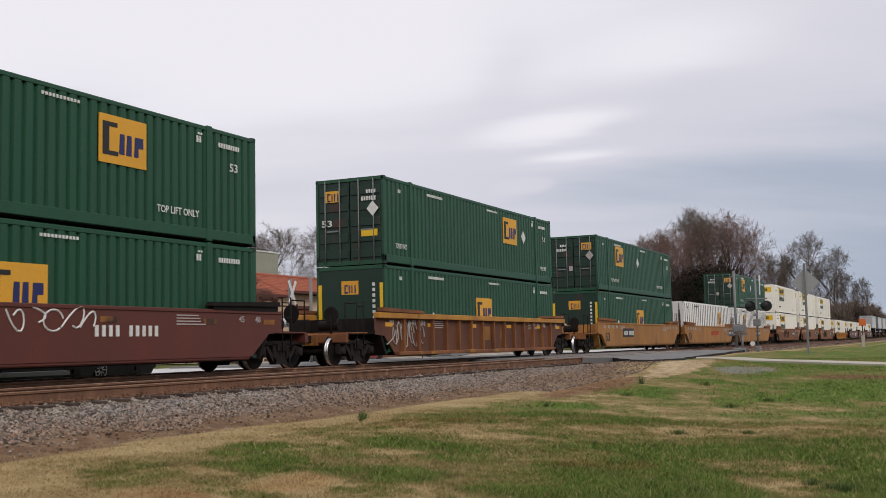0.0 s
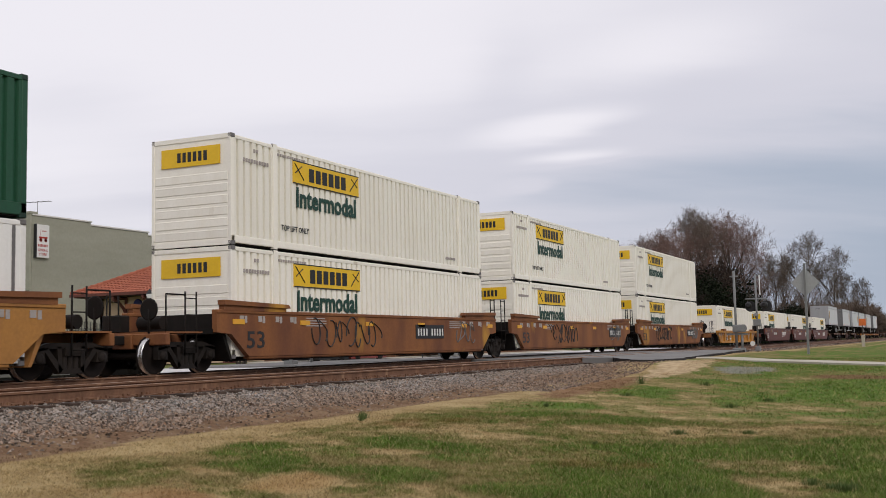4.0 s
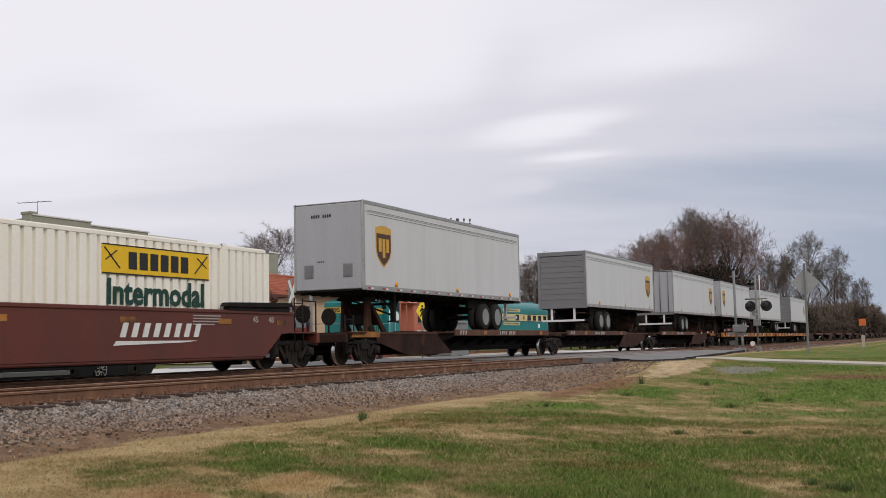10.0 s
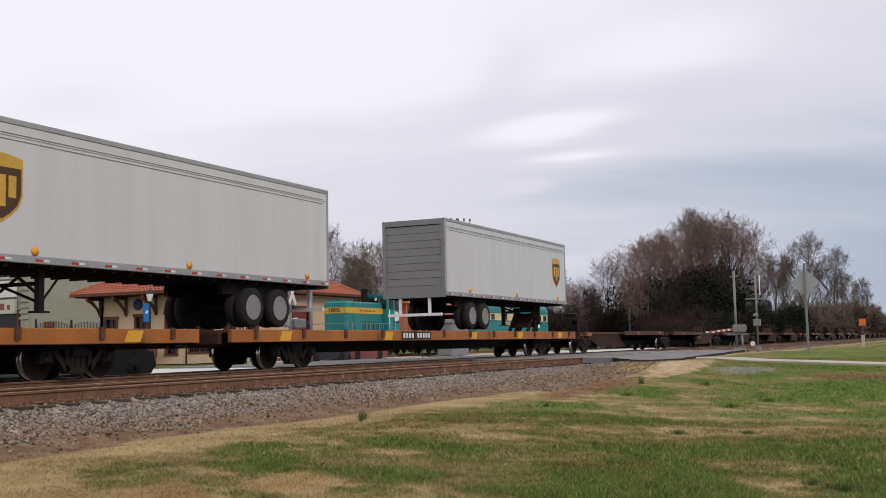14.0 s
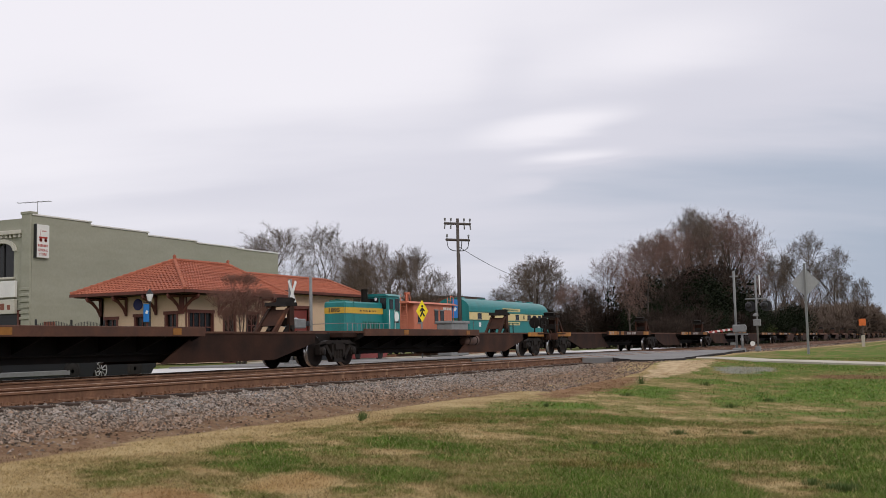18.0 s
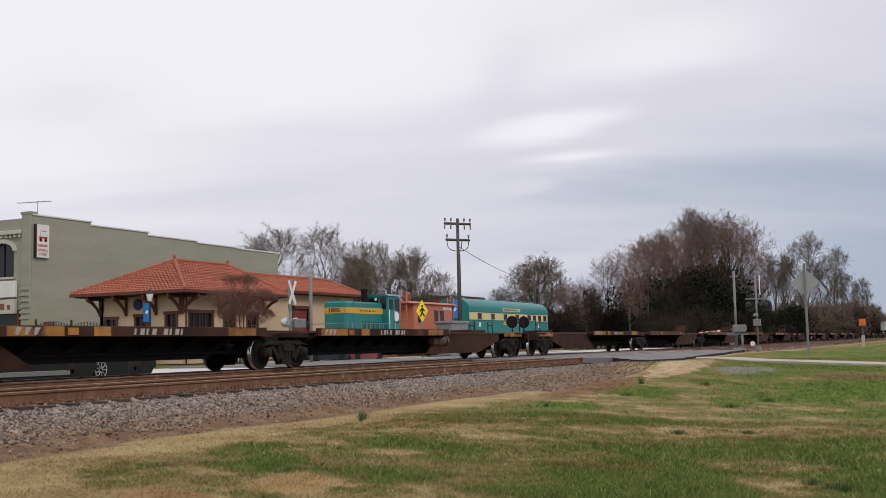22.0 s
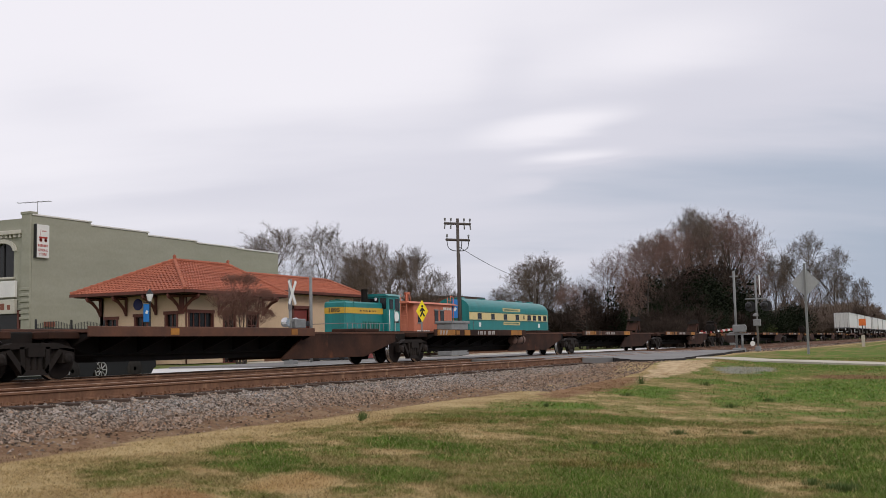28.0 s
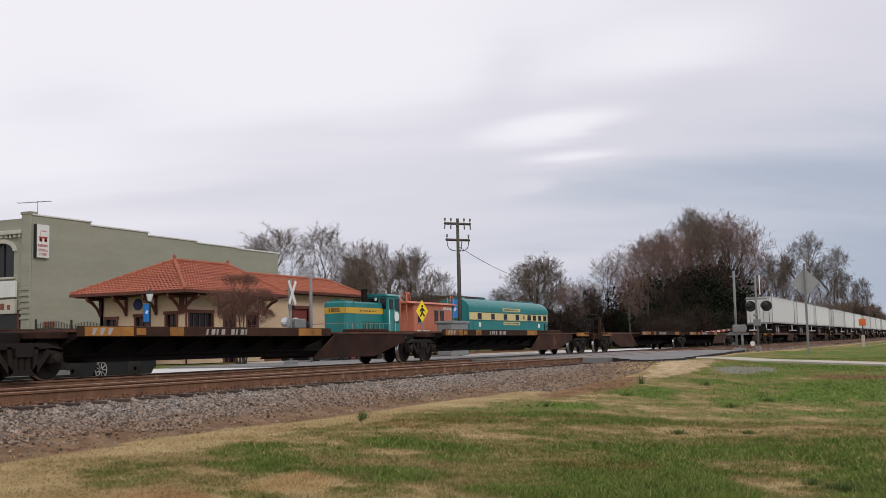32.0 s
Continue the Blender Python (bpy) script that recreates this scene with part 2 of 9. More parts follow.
M["wood_pole"] = mat("weathered_pole_wood", (0.10, 0.085, 0.075), 0.9, second=(0.055, 0.045, 0.04), amount=0.8, stretch=(4, 4, 0.3), scale=3)
M["wire"] = mat("black_cable", (0.02, 0.02, 0.02), 0.7)
M["glass_dark"] = mat("dark_window_glass", (0.010, 0.011, 0.013), 0.25, amount=0.1, spec=0.35)


# ---------------------------------------------------------------- mesh helpers
class Form:
    """Collects the faces of one mesh."""

    def __init__(self):
        self.v, self.f, self.smooth = [], [], set()

    def add(self, verts, faces, smooth=False):
        n = len(self.v)
        if smooth:
            self.smooth.update(range(len(self.f), len(self.f) + len(faces)))
        self.v += [tuple(p) for p in verts]
        self.f += [tuple(i + n for i in q) for q in faces]
        return self

    def box(self, x0, x1, y0, y1, z0, z1, c=0.0):
        """A box; c: width of the chamfer along its edges."""
        if c <= 0:
            return self.add([(x, y, z) for x in (x0, x1) for y in (y0, y1) for z in (z0, z1)],
                            [(0, 1, 3, 2), (4, 6, 7, 5), (0, 4, 5, 1), (2, 3, 7, 6), (0, 2, 6, 4), (1, 5, 7, 3)])
        bm = bmesh.new()
        vs = [bm.verts.new((x, y, z)) for x in (x0, x1) for y in (y0, y1) for z in (z0, z1)]
        for q in ((0, 1, 3, 2), (4, 6, 7, 5), (0, 4, 5, 1), (2, 3, 7, 6), (0, 2, 6, 4), (1, 5, 7, 3)):
            bm.faces.new([vs[i] for i in q])
        bmesh.ops.bevel(bm, geom=bm.edges[:], offset=c, segments=1, affect="EDGES")
        bm.verts.index_update()
        self.add([v.co[:] for v in bm.verts], [[v.index for v in f.verts] for f in bm.faces])
        bm.free()
        return self

    def prism(self, outline, axis, a, b):
        """Extrudes a closed outline of 2D points along an axis from a to b. Outline is (x, z) for 'y', (y, z) for 'x', (x, y) for 'z'."""
        def p(q, s):
            return {"x": (s, q[0], q[1]), "y": (q[0], s, q[1]), "z": (q[0], q[1], s)}[axis]
        n = len(outline)
        return self.add([p(q, a) for q in outline] + [p(q, b) for q in outline],
                        [tuple(range(n))[::-1], tuple(range(n, 2 * n))] + [(i, (i + 1) % n, n + (i + 1) % n, n + i) for i in range(n)])

    def lathe(self, profile, centre, axis="y", n=20, smooth=True):
        """Turns a profile of (radius, along) round an axis through centre."""
        cx, cy, cz = centre
        vs, fs = [], []
        for r, s in profile:
            for k in range(n):
                a = 2 * math.pi * k / n
                u, w = r * math.cos(a), r * math.sin(a)
                vs.append({"y": (cx + u, cy + s, cz + w), "x": (cx + s, cy + u, cz + w), "z": (cx + u, cy + w, cz + s)}[axis])
        for j in range(len(profile) - 1):
            for k in range(n):
                fs.append((j * n + k, j * n + (k + 1) % n, (j + 1) * n + (k + 1) % n, (j + 1) * n + k))
        self.add(vs, fs, smooth)
        self.add(vs[:n], [tuple(range(n))])
        self.add(vs[-n:], [tuple(range(n))[::-1]])
        return self

    def tube(self, a, b, r, n=6, r2=None):
        a, b = Vector(a), Vector(b)
        q = (b - a).to_track_quat("Z", "Y")
        r2 = r if r2 is None else r2
        vs = [a + q @ Vector((r * math.cos(2 * math.pi * k / n), r * math.sin(2 * math.pi * k / n), 0)) for k in range(n)]
        vs += [b + q @ Vector((r2 * math.cos(2 * math.pi * k / n), r2 * math.sin(2 * math.pi * k / n), 0)) for k in range(n)]
        return self.add(vs, [(k, (k + 1) % n, n + (k + 1) % n, n + k) for k in range(n)] + [tuple(range(n))[::-1], tuple(range(n, 2 * n))], n > 5)

    def bar(self, a, b, w, h=None):
        """A square bar from a to b."""
        return self.tube(a, b, w * 0.7071, 4, (h or w) * 0.7071)

    def mesh(self, name, material):
        me = bpy.data.meshes.new(name)
        me.from_pydata(self.v, [], self.f)
        if self.smooth:
            flags = np.zeros(len(self.f), bool)
            flags[list(self.smooth)] = True
            me.polygons.foreach_set("use_smooth", flags)
        me.materials.append(material)
        me.update()
        return me


def part(name, form, material, parent=None, label=""):
    ob = new(name, form if isinstance(form, bpy.types.Mesh) else form.mesh(name, material))
    if parent is not None:
        ob.parent = parent
    return tagged(ob, label)


def thing(name, label, category, at=None, group="", kind=""):
    ob = new(name)
    ob.empty_display_size = 0.3
    if at is not None:
        ob.matrix_world = at
    return tagged(ob, label, category, group, kind)


def words(text, size, depth=0.006, bold=0.0):
    """A flat-lettered mesh standing in the xz plane, read from -y, centred on its origin."""
    cu = bpy.data.curves.new("words", "FONT")
    cu.body, cu.size, cu.extrude, cu.resolution_u = text, size, depth / 2, 2
    cu.align_x, cu.align_y = "CENTER", "CENTER"
    cu.offset = bold * size
    ob = new("words", cu)
    me = bpy.data.meshes.new_from_object(ob)
    bpy.data.objects.remove(ob)
    bpy.data.curves.remove(cu)
    me.transform(pose(0, 0, 0, 90, 0, 0))
    return me


def letter(name, text, size, material, parent, m, width=None, label="", bold=0.012):
    me = words(text, size, 0.006, bold)
    me.materials.clear()
    me.materials.append(material)
    if width:
        span = max(v.co.x for v in me.vertices) - min(v.co.x for v in me.vertices)
        me.transform(Matrix.Diagonal((width / span, 1, 1, 1)))
    me.transform(m)
    ob = new(name, me)
    ob.parent = parent
    return tagged(ob, label)


def step(a, b, x):
    t = min(1.0, max(0.0, (x - a) / (b - a)))
    return t * t * (3 - 2 * t)


# ---------------------------------------------------------------- ground, ballast, tracks
TOE = 9.9            # foot of the near ballast slope


def lawn(x, y):
    """Height of the near ground."""
    base = -0.98 + 0.36 * step(1.5, 9.5, y)
    base += (-0.20 - base) * step(20, 44, x + 0.25 * (y - 6))
    d = math.hypot(max(0.0, 34.5 - x, x - 60), max(0.0, 8.6 - y))
    base += (-0.13 - base) * step(2.6, 0.2, d)
    return base


def ground_z(x, y):
    if y < TOE:
        z = lawn(x, y)
        z += 0.03 * noise.noise((x * 0.35, y * 0.35, 0)) + 0.012 * noise.noise((x * 1.7, y * 1.7, 3))
        return z
    if y < 11.75:
        k = (y - TOE) / (11.75 - TOE)
        return lawn(x, TOE) * (1 - k) + -0.262 * k
    if y < 20.0:
        return -0.262 + 0.045 * step(12.0, 12.3, y)
    return -0.20 - 0.10 * step(20.0, 22.5, y)


def lattice(x, y, seed):
    """Smooth noise of 0 to 1 over arrays of places, about one blot a metre."""
    xi, yi = np.floor(x), np.floor(y)
    fx, fy = x - xi, y - yi
    fx, fy = fx * fx * (3 - 2 * fx), fy * fy * (3 - 2 * fy)

    def corner(a, b):
        v = np.sin(a * 127.1 + b * 311.7 + seed * 74.7) * 43758.5453
        return v - np.floor(v)
    top = corner(xi, yi) * (1 - fx) + corner(xi + 1, yi) * fx
    low = corner(xi, yi + 1) * (1 - fx) + corner(xi + 1, yi + 1) * fx
    return top * (1 - fy) + low * fy


# patches of thick new grass, and of dead or bare turf: x, y, half width, half length
LUSH = ((12.6, 6.6, 0.9, 0.6), (18.2, 5.8, 1.5, 1.0), (20.8, 7.2, 0.8, 0.8), (25.5, 6.8, 1.0, 1.3), (29.4, 6.1, 0.7, 1.0), (24.1, 4.5, 0.5, 1.2), (25.6, 3.9, 0.5, 0.9), (28.5, 2.5, 1.6, 2.8),
        (36.4, 3.3, 0.8, 1.5), (11.7, 3.3, 1.1, 2.2), (14.6, 2.7, 1.5, 1.4), (15.5, 1.2, 0.7, 1.9), (12.1, 0.8, 0.6, 1.3), (10.1, 4.1, 0.6, 0.6), (10.3, 5.4, 0.6, 0.6), (8.5, 7.6, 0.6, 0.8),
        (10.5, 7.4, 0.5, 1.4), (11.1, 2.4, 0.8, 0.8))
DEAD = ((11.8, 1.6, 0.5, 0.6), (19.8, 1.9, 1.3, 1.8), (17.9, 3.6, 1.4, 1.3), (13.7, 5.7, 0.8, 0.7), (7.8, 6.5, 0.5, 0.3), (9.1, 6.0, 0.4, 0.7), (7.8, 8.1, 0.6, 0.8), (21.5, 4.8, 1.2, 1.2), (31.5, 8.6, 1.8, 2.0), (15.2, 6.4, 0.8, 1.1), (11.9, 6.3, 0.3, 0.3))


def lushness(x, y):
    """How green the turf is, about 0 to 1."""
    x, y = np.asarray(x, float), np.asarray(y, float)
    g = 0.30 + 0.10 * np.clip((7.5 - y) / 6, -1, 1) + 0.14 * np.clip((x - 24) / 12, 0, 1) + 0.05 * np.clip((x - 12) / 5, -0.6, 1)
    for rows, gain in ((LUSH, 0.42), (DEAD, -0.30)):
        for cx, cy, a, b in rows:
            r = math.hypot(cx, cy)
            ux, uy = cx / r, cy / r
            dx, dy = x - cx, y - cy
            q = ((dx * uy - dy * ux) / a) ** 2 + ((dx * ux + dy * uy) / b) ** 2
            q += 1.3 * (lattice(x * 1.9, y * 1.9, 3) - 0.5)
            g = g + gain * np.clip(1.35 - q, 0, 1) ** 0.8 * (0.65 if gain > 0 and cx < 11 and cy > 7 else 0.85 if gain > 0 else 0.42 if cx > 13 else 1)
    g = g + 0.34 * (lattice(x * 0.8, y * 0.8, 5) - 0.5) + 0.34 * (lattice(x * 2.3, y * 2.3, 6) - 0.5) + 0.26 * (lattice(x * 6.1, y * 6.1, 7) - 0.5)
    return np.clip(g - 0.55 * np.clip((y - 8.3) / 1.3, 0, 1), 0, 1)


def ground_material():
    m = bpy.data.materials.new("patchy_spring_grass_and_dirt")
    m.use_nodes = True
    nt = m.node_tree
    N, K = nt.nodes.new, nt.links.new
    bsdf = nt.nodes["Principled BSDF"]
    bsdf.inputs["Roughness"].default_value = 0.95
    bsdf.inputs["Specular IOR Level"].default_value = 0.04
    geo = N("ShaderNodeNewGeometry")
    pos = geo.outputs["Position"]

    def nz(sc, det, stretch=(1, 1, 1), shift=(0, 0, 0)):
        mp, t = N("ShaderNodeMapping"), N("ShaderNodeTexNoise")
        mp.inputs["Scale"].default_value, mp.inputs["Location"].default_value = stretch, shift
        t.inputs["Scale"].default_value, t.inputs["Detail"].default_value = sc, det
        K(pos, mp.inputs[0]), K(mp.outputs[0], t.inputs[0])
        return t.outputs[0]

    def rng(v, a, b, lo=0.0, hi=1.0):
        r = N("ShaderNodeMapRange")
        r.inputs[1].default_value, r.inputs[2].default_value, r.inputs[3].default_value, r.inputs[4].default_value = a, b, lo, hi
        K(v, r.inputs[0])
        return r.outputs[0]

    def mix(f, a, b, blend="MIX"):
        n = N("ShaderNodeMixRGB")
        n.blend_type = blend
        for i, v in enumerate((f, a, b)):
            if isinstance(v, (int, float)):
                n.inputs[i].default_value = v
            elif isinstance(v, tuple):
                n.inputs[i].default_value = (*v, 1)
            else:
                K(v, n.inputs[i])
        return n.outputs[0]

    def op(kind, a, b):
        n = N("ShaderNodeMath")
        n.operation = kind
        for i, v in enumerate((a, b)):
            if isinstance(v, (int, float)):
                n.inputs[i].default_value = v
            else:
                K(v, n.inputs[i])
        return n.outputs[0]
    sep = N("ShaderNodeSeparateXYZ")
    K(pos, sep.inputs[0])
    green = mix(rng(nz(2.5, 4), 0.35, 0.65), (0.122, 0.200, 0.034), (0.066, 0.128, 0.020))
    straw = mix(rng(nz(1.3, 5), 0.35, 0.65), (0.45, 0.345, 0.182), (0.325, 0.232, 0.112))
    olive = mix(rng(nz(0.9, 4, (1, 1, 1), (4, 9, 0)), 0.4, 0.6), (0.168, 0.166, 0.052), (0.228, 0.188, 0.078))
    lush = N("ShaderNodeAttribute")
    lush.attribute_name = "lush"
    patch = op("ADD", op("ADD", lush.outputs["Fac"], op("MULTIPLY", op("SUBTRACT", nz(4.5, 5), 0.5), 0.55)), op("MULTIPLY", op("SUBTRACT", nz(15, 4), 0.5), 0.50))
    col = mix(rng(patch, 0.16, 0.34), straw, olive)
    col = mix(rng(patch, 0.40, 0.64), col, green)
    col = mix(rng(nz(34, 3, (1, 1, 1), (3, 3, 0)), 0.55, 0.7, 0.0, 0.35), col, (0.42, 0.33, 0.19))
    dirt = op("ADD", nz(0.5, 5, (0.5, 1.6, 1), (8, 1, 0)), rng(sep.outputs[1], 10.1, 9.1, 0.40, -0.12))
    col = mix(rng(dirt, 0.60, 0.70), col, mix(rng(nz(3, 4), 0.4, 0.6), (0.25, 0.165, 0.105), (0.18, 0.108, 0.068)))
    red = nz(0.42, 4, (1, 1, 1), (1.5, 7.7, 0))
    col = mix(rng(red, 0.66, 0.72, 0.0, 0.5), col, (0.22, 0.105, 0.045))
    col = mix(rng(nz(26, 3), 0.3, 0.8, 0.0, 0.42), col, (0.05, 0.045, 0.018))
    # sandy and reddish bare earth by the crossing
    def blot(x, y, a, b):
        dx, dy = op("DIVIDE", op("SUBTRACT", sep.outputs[0], x), a), op("DIVIDE", op("SUBTRACT", sep.outputs[1], y), b)
        return op("ADD", op("ADD", op("MULTIPLY", dx, dx), op("MULTIPLY", dy, dy)), op("MULTIPLY", op("SUBTRACT", nz(1.6, 5), 0.5), 2.4))
    col = mix(rng(blot(26.5, 8.2, 4.5, 0.7), 1.1, 0.6, 0.0, 0.85), col, mix(rng(nz(4, 4), 0.4, 0.6), (0.24, 0.14, 0.085), (0.16, 0.085, 0.05)))
    col = mix(rng(blot(34.0, 7.75, 4.5, 0.75), 1.1, 0.7, 0.0, 0.9), col, mix(rng(nz(4, 4), 0.4, 0.6), (0.50, 0.39, 0.25), (0.38, 0.28, 0.17)))
    col = mix(rng(blot(34.3, 5.9, 1.5, 0.9), 1.2, 0.5, 0.0, 0.75), col, (0.25, 0.24, 0.225))
    col = mix(rng(blot(32.6, 2.6, 0.8, 1.2), 1.2, 0.6, 0.0, 0.8), col, (0.17, 0.09, 0.055))
    col = mix(rng(blot(7.8, 6.5, 0.35, 0.5), 1.2, 0.5, 0.0, 0.5), col, (0.24, 0.115, 0.05))
    col = mix(rng(blot(9.1, 6.0, 0.6, 0.4), 1.2, 0.5, 0.0, 0.35), col, (0.33, 0.185, 0.07))
    # beyond the tracks: dull verge, and gravel between the rails
    bed = rng(sep.outputs[1], 10.42, 10.7)
    col = mix(bed, col, mix(rng(nz(5, 5), 0.35, 0.65), (0.20, 0.17, 0.145), (0.11, 0.085, 0.07)))
    over = rng(sep.outputs[1], 20.2, 21.4)
    col = mix(over, col, mix(rng(nz(0.25, 5), 0.42, 0.58), (0.16, 0.15, 0.06), (0.09, 0.12, 0.035)))
    K(col, bsdf.inputs["Base Color"])
    b = N("ShaderNodeBump")
    b.inputs["Strength"].default_value, b.inputs["Distance"].default_value = 0.5, 0.04
    K(nz(22, 4), b.inputs["Height"]), K(b.outputs[0], bsdf.inputs["Normal"])
    return m


M["ground"] = ground_material()


def shade_lush(me, x, y):
    """Stores how green the turf is at each vertex."""
    layer = me.attributes.new("lush", "FLOAT", "POINT")
    layer.data.foreach_set("value", lushness(x, y).astype(np.float32))


def build_ground():
    def spread(fine, coarse):
        return sorted(set(fine) | set(coarse))
    xs = spread([6 + i * 0.2 for i in range(0, 160)], [-4000, -1500, -500, -200, -80, -40, -20, -10, -5, 0, 2, 4, 38.5, 39, 40, 41, 42, 43, 44, 46, 48, 50, 52, 54, 56, 58, 60, 62, 64, 66, 70, 76, 85, 100, 130, 180, 260, 400, 700, 1300, 2500, 4500])
    ys = spread([-1 + i * 0.2 for i in range(0, 54)] + [TOE, 10.3, 10.8, 11.3, 11.75, 12.2, 13.3, 14.5, 16, 18, 19.2, 20, 20.8, 21.6, 22.5, 24],
                [-4000, -1500, -500, -150, -60, -30, -15, -8, -4, -2, 28, 35, 45, 60, 80, 120, 200, 400, 900, 2000, 4500])
    verts = [(x, y, ground_z(x, y)) for x in xs for y in ys]
    n = len(ys)
    faces = [(i * n + j, (i + 1) * n + j, (i + 1) * n + j + 1, i * n + j + 1) for i in range(len(xs) - 1) for j in range(n - 1)]
    ob = part("ground", Form().add(verts, faces, True), M["ground"])
    flat = np.array(verts)
    shade_lush(ob.data, flat[:, 0], flat[:, 1])
    tagged(ob, "patchy spring lawn running down from the railway bed", "ground", "", "structure")


build_ground()


def quick_mesh(name, verts, faces, material, smooth=False):
    """verts (n, 3) and faces (m, k) as arrays, for large loose meshes."""
    me = bpy.data.meshes.new(name)
    verts, faces = np.asarray(verts, np.float32), np.asarray(faces, np.int32)
    k = faces.shape[1]
    me.vertices.add(len(verts))
    me.vertices.foreach_set("co", verts.ravel())
    me.loops.add(faces.size)
    me.loops.foreach_set("vertex_index", faces.ravel())
    me.polygons.add(len(faces))
    me.polygons.foreach_set("loop_start", np.arange(0, faces.size, k, dtype=np.int32))
    me.polygons.foreach_set("loop_total", np.full(len(faces), k, np.int32))
    me.polygons.foreach_set("use_smooth", np.full(len(faces), smooth, bool))
    me.materials.append(material)
    me.update(calc_edges=True)
    me.validate()
    return me


def stone_material():
    m = mat("crushed_granite_ballast", (0.245, 0.232, 0.220), 0.9, spec=0.1, second=(0.21, 0.165, 0.13), amount=0.8, scale=0.5, world_space=True, fine=6, fine_amount=0.3)
    nt = m.node_tree
    bsdf = nt.nodes["Principled BSDF"]
    link = bsdf.inputs["Base Color"].links[0]
    src = link.from_socket
    geo, rng, hsv = nt.nodes.new("ShaderNodeNewGeometry"), nt.nodes.new("ShaderNodeMapRange"), nt.nodes.new("ShaderNodeHueSaturation")
    rng.inputs[3].default_value, rng.inputs[4].default_value = 0.20, 1.75
    nt.links.new(geo.outputs["Random Per Island"], rng.inputs[0])
    nt.links.new(rng.outputs[0], hsv.inputs["Value"])
    # some stones rusty, some pale
    tint, pick, wn = nt.nodes.new("ShaderNodeMixRGB"), nt.nodes.new("ShaderNodeMapRange"), nt.nodes.new("ShaderNodeTexWhiteNoise")
    wn.noise_dimensions = "1D"
    nt.links.new(geo.outputs["Random Per Island"], wn.inputs["W"])
    pick.inputs[1].default_value, pick.inputs[2].default_value, pick.inputs[4].default_value = 0.55, 1.0, 0.85
    nt.links.new(wn.outputs["Value"], pick.inputs[0]), nt.links.new(pick.outputs[0], tint.inputs[0])
    nt.links.new(src, tint.inputs[1])
    tint.inputs[2].default_value = (0.23, 0.15, 0.10, 1)
    nt.links.new(tint.outputs[0], hsv.inputs["Color"])
    # earthier down the slope
    sep, low, mix = nt.nodes.new("ShaderNodeSeparateXYZ"), nt.nodes.new("ShaderNodeMapRange"), nt.nodes.new("ShaderNodeMixRGB")
    nt.links.new(geo.outputs["Position"], sep.inputs[0])
    low.inputs[1].default_value, low.inputs[2].default_value, low.inputs[3].default_value, low.inputs[4].default_value = 11.5, 10.5, 0.0, 0.55
    nt.links.new(sep.outputs[1], low.inputs[0])
    nt.links.new(low.outputs[0], mix.inputs[0])
    mix.blend_type = "MULTIPLY"
    mix.inputs[2].default_value = (0.85, 0.64, 0.47, 1)
    nt.links.new(hsv.outputs[0], mix.inputs[1])
    nt.links.new(mix.outputs[0], bsdf.inputs["Base Color"])
    return m


M["ballast"] = stone_material()


def build_ballast():
    rs = np.random.RandomState(4)
    spots = []
    # (x range, y range, count, size)
    for x0, x1, y0, y1, count, size in ((6, 26, 9.75, 12.3, 58000, 0.023), (26, 42, 9.75, 12.3, 26000, 0.026), (24, 37, 8.6, 10.2, 6000, 0.024), (8, 42, 12.3, 16.4, 12000, 0.032), (10, 60, 16.4, 20.4, 7000, 0.04),
                                        (42, 120, 9.9, 12.3, 6000, 0.06), (60, 140, 12.3, 20.5, 5000, 0.07)):
        x = rs.uniform(x0, x1, count)
        y = rs.uniform(y0, y1, count)
        if x1 < 43 and 9 < y0 < 10:
            edge = 10.42 + 0.16 * np.sin(x * 0.9) + 0.12 * np.sin(x * 2.3 + 1)
            keep = (y > edge) | (rs.rand(count) < 0.13 * np.clip((y - 9.75) / 0.6, 0.1, 1))
            x, y = x[keep], y[keep]
        road = (x > 37.5) & (x < 60.5)
        x, y = x[~road], y[~road]
        z = np.array([ground_z(a, b) for a, b in zip(x, y)])
        spots.append(np.stack([x, y, z, size * np.clip(np.exp(rs.normal(0, 0.30, len(x))), 0.5, 2.0)], 1))
    p = np.concatenate(spots)
    n = len(p)
    octa = np.array([(1, 0, 0), (-1, 0, 0), (0, 1, 0), (0, -1, 0), (0, 0, 1)], float)
    tri = np.array([(0, 2, 4), (2, 1, 4), (1, 3, 4), (3, 0, 4)])
    shape = octa[None] * rs.uniform(0.6, 1.3, (n, 5, 1)) + rs.uniform(-0.3, 0.3, (n, 5, 3))
    a = rs.uniform(0, 6.3, n)
    ca, sa = np.cos(a)[:, None], np.sin(a)[:, None]
    sx, sy = shape[..., 0] * ca - shape[..., 1] * sa, shape[..., 0] * sa + shape[..., 1] * ca
    shape = np.stack([sx, sy, shape[..., 2] * 0.8], -1) * p[:, 3][:, None, None]
    verts = shape + p[:, None, :3] + np.array([0, 0, 0.004])
    faces = tri[None] + (np.arange(n) * 5)[:, None, None]
    tagged(new("ballast", quick_mesh("ballast", verts.reshape(-1, 3), faces.reshape(-1, 3), M["ballast"])),
           "grey crushed stone ballast along the tracks", "ballast", "", "stuff")


build_ballast()

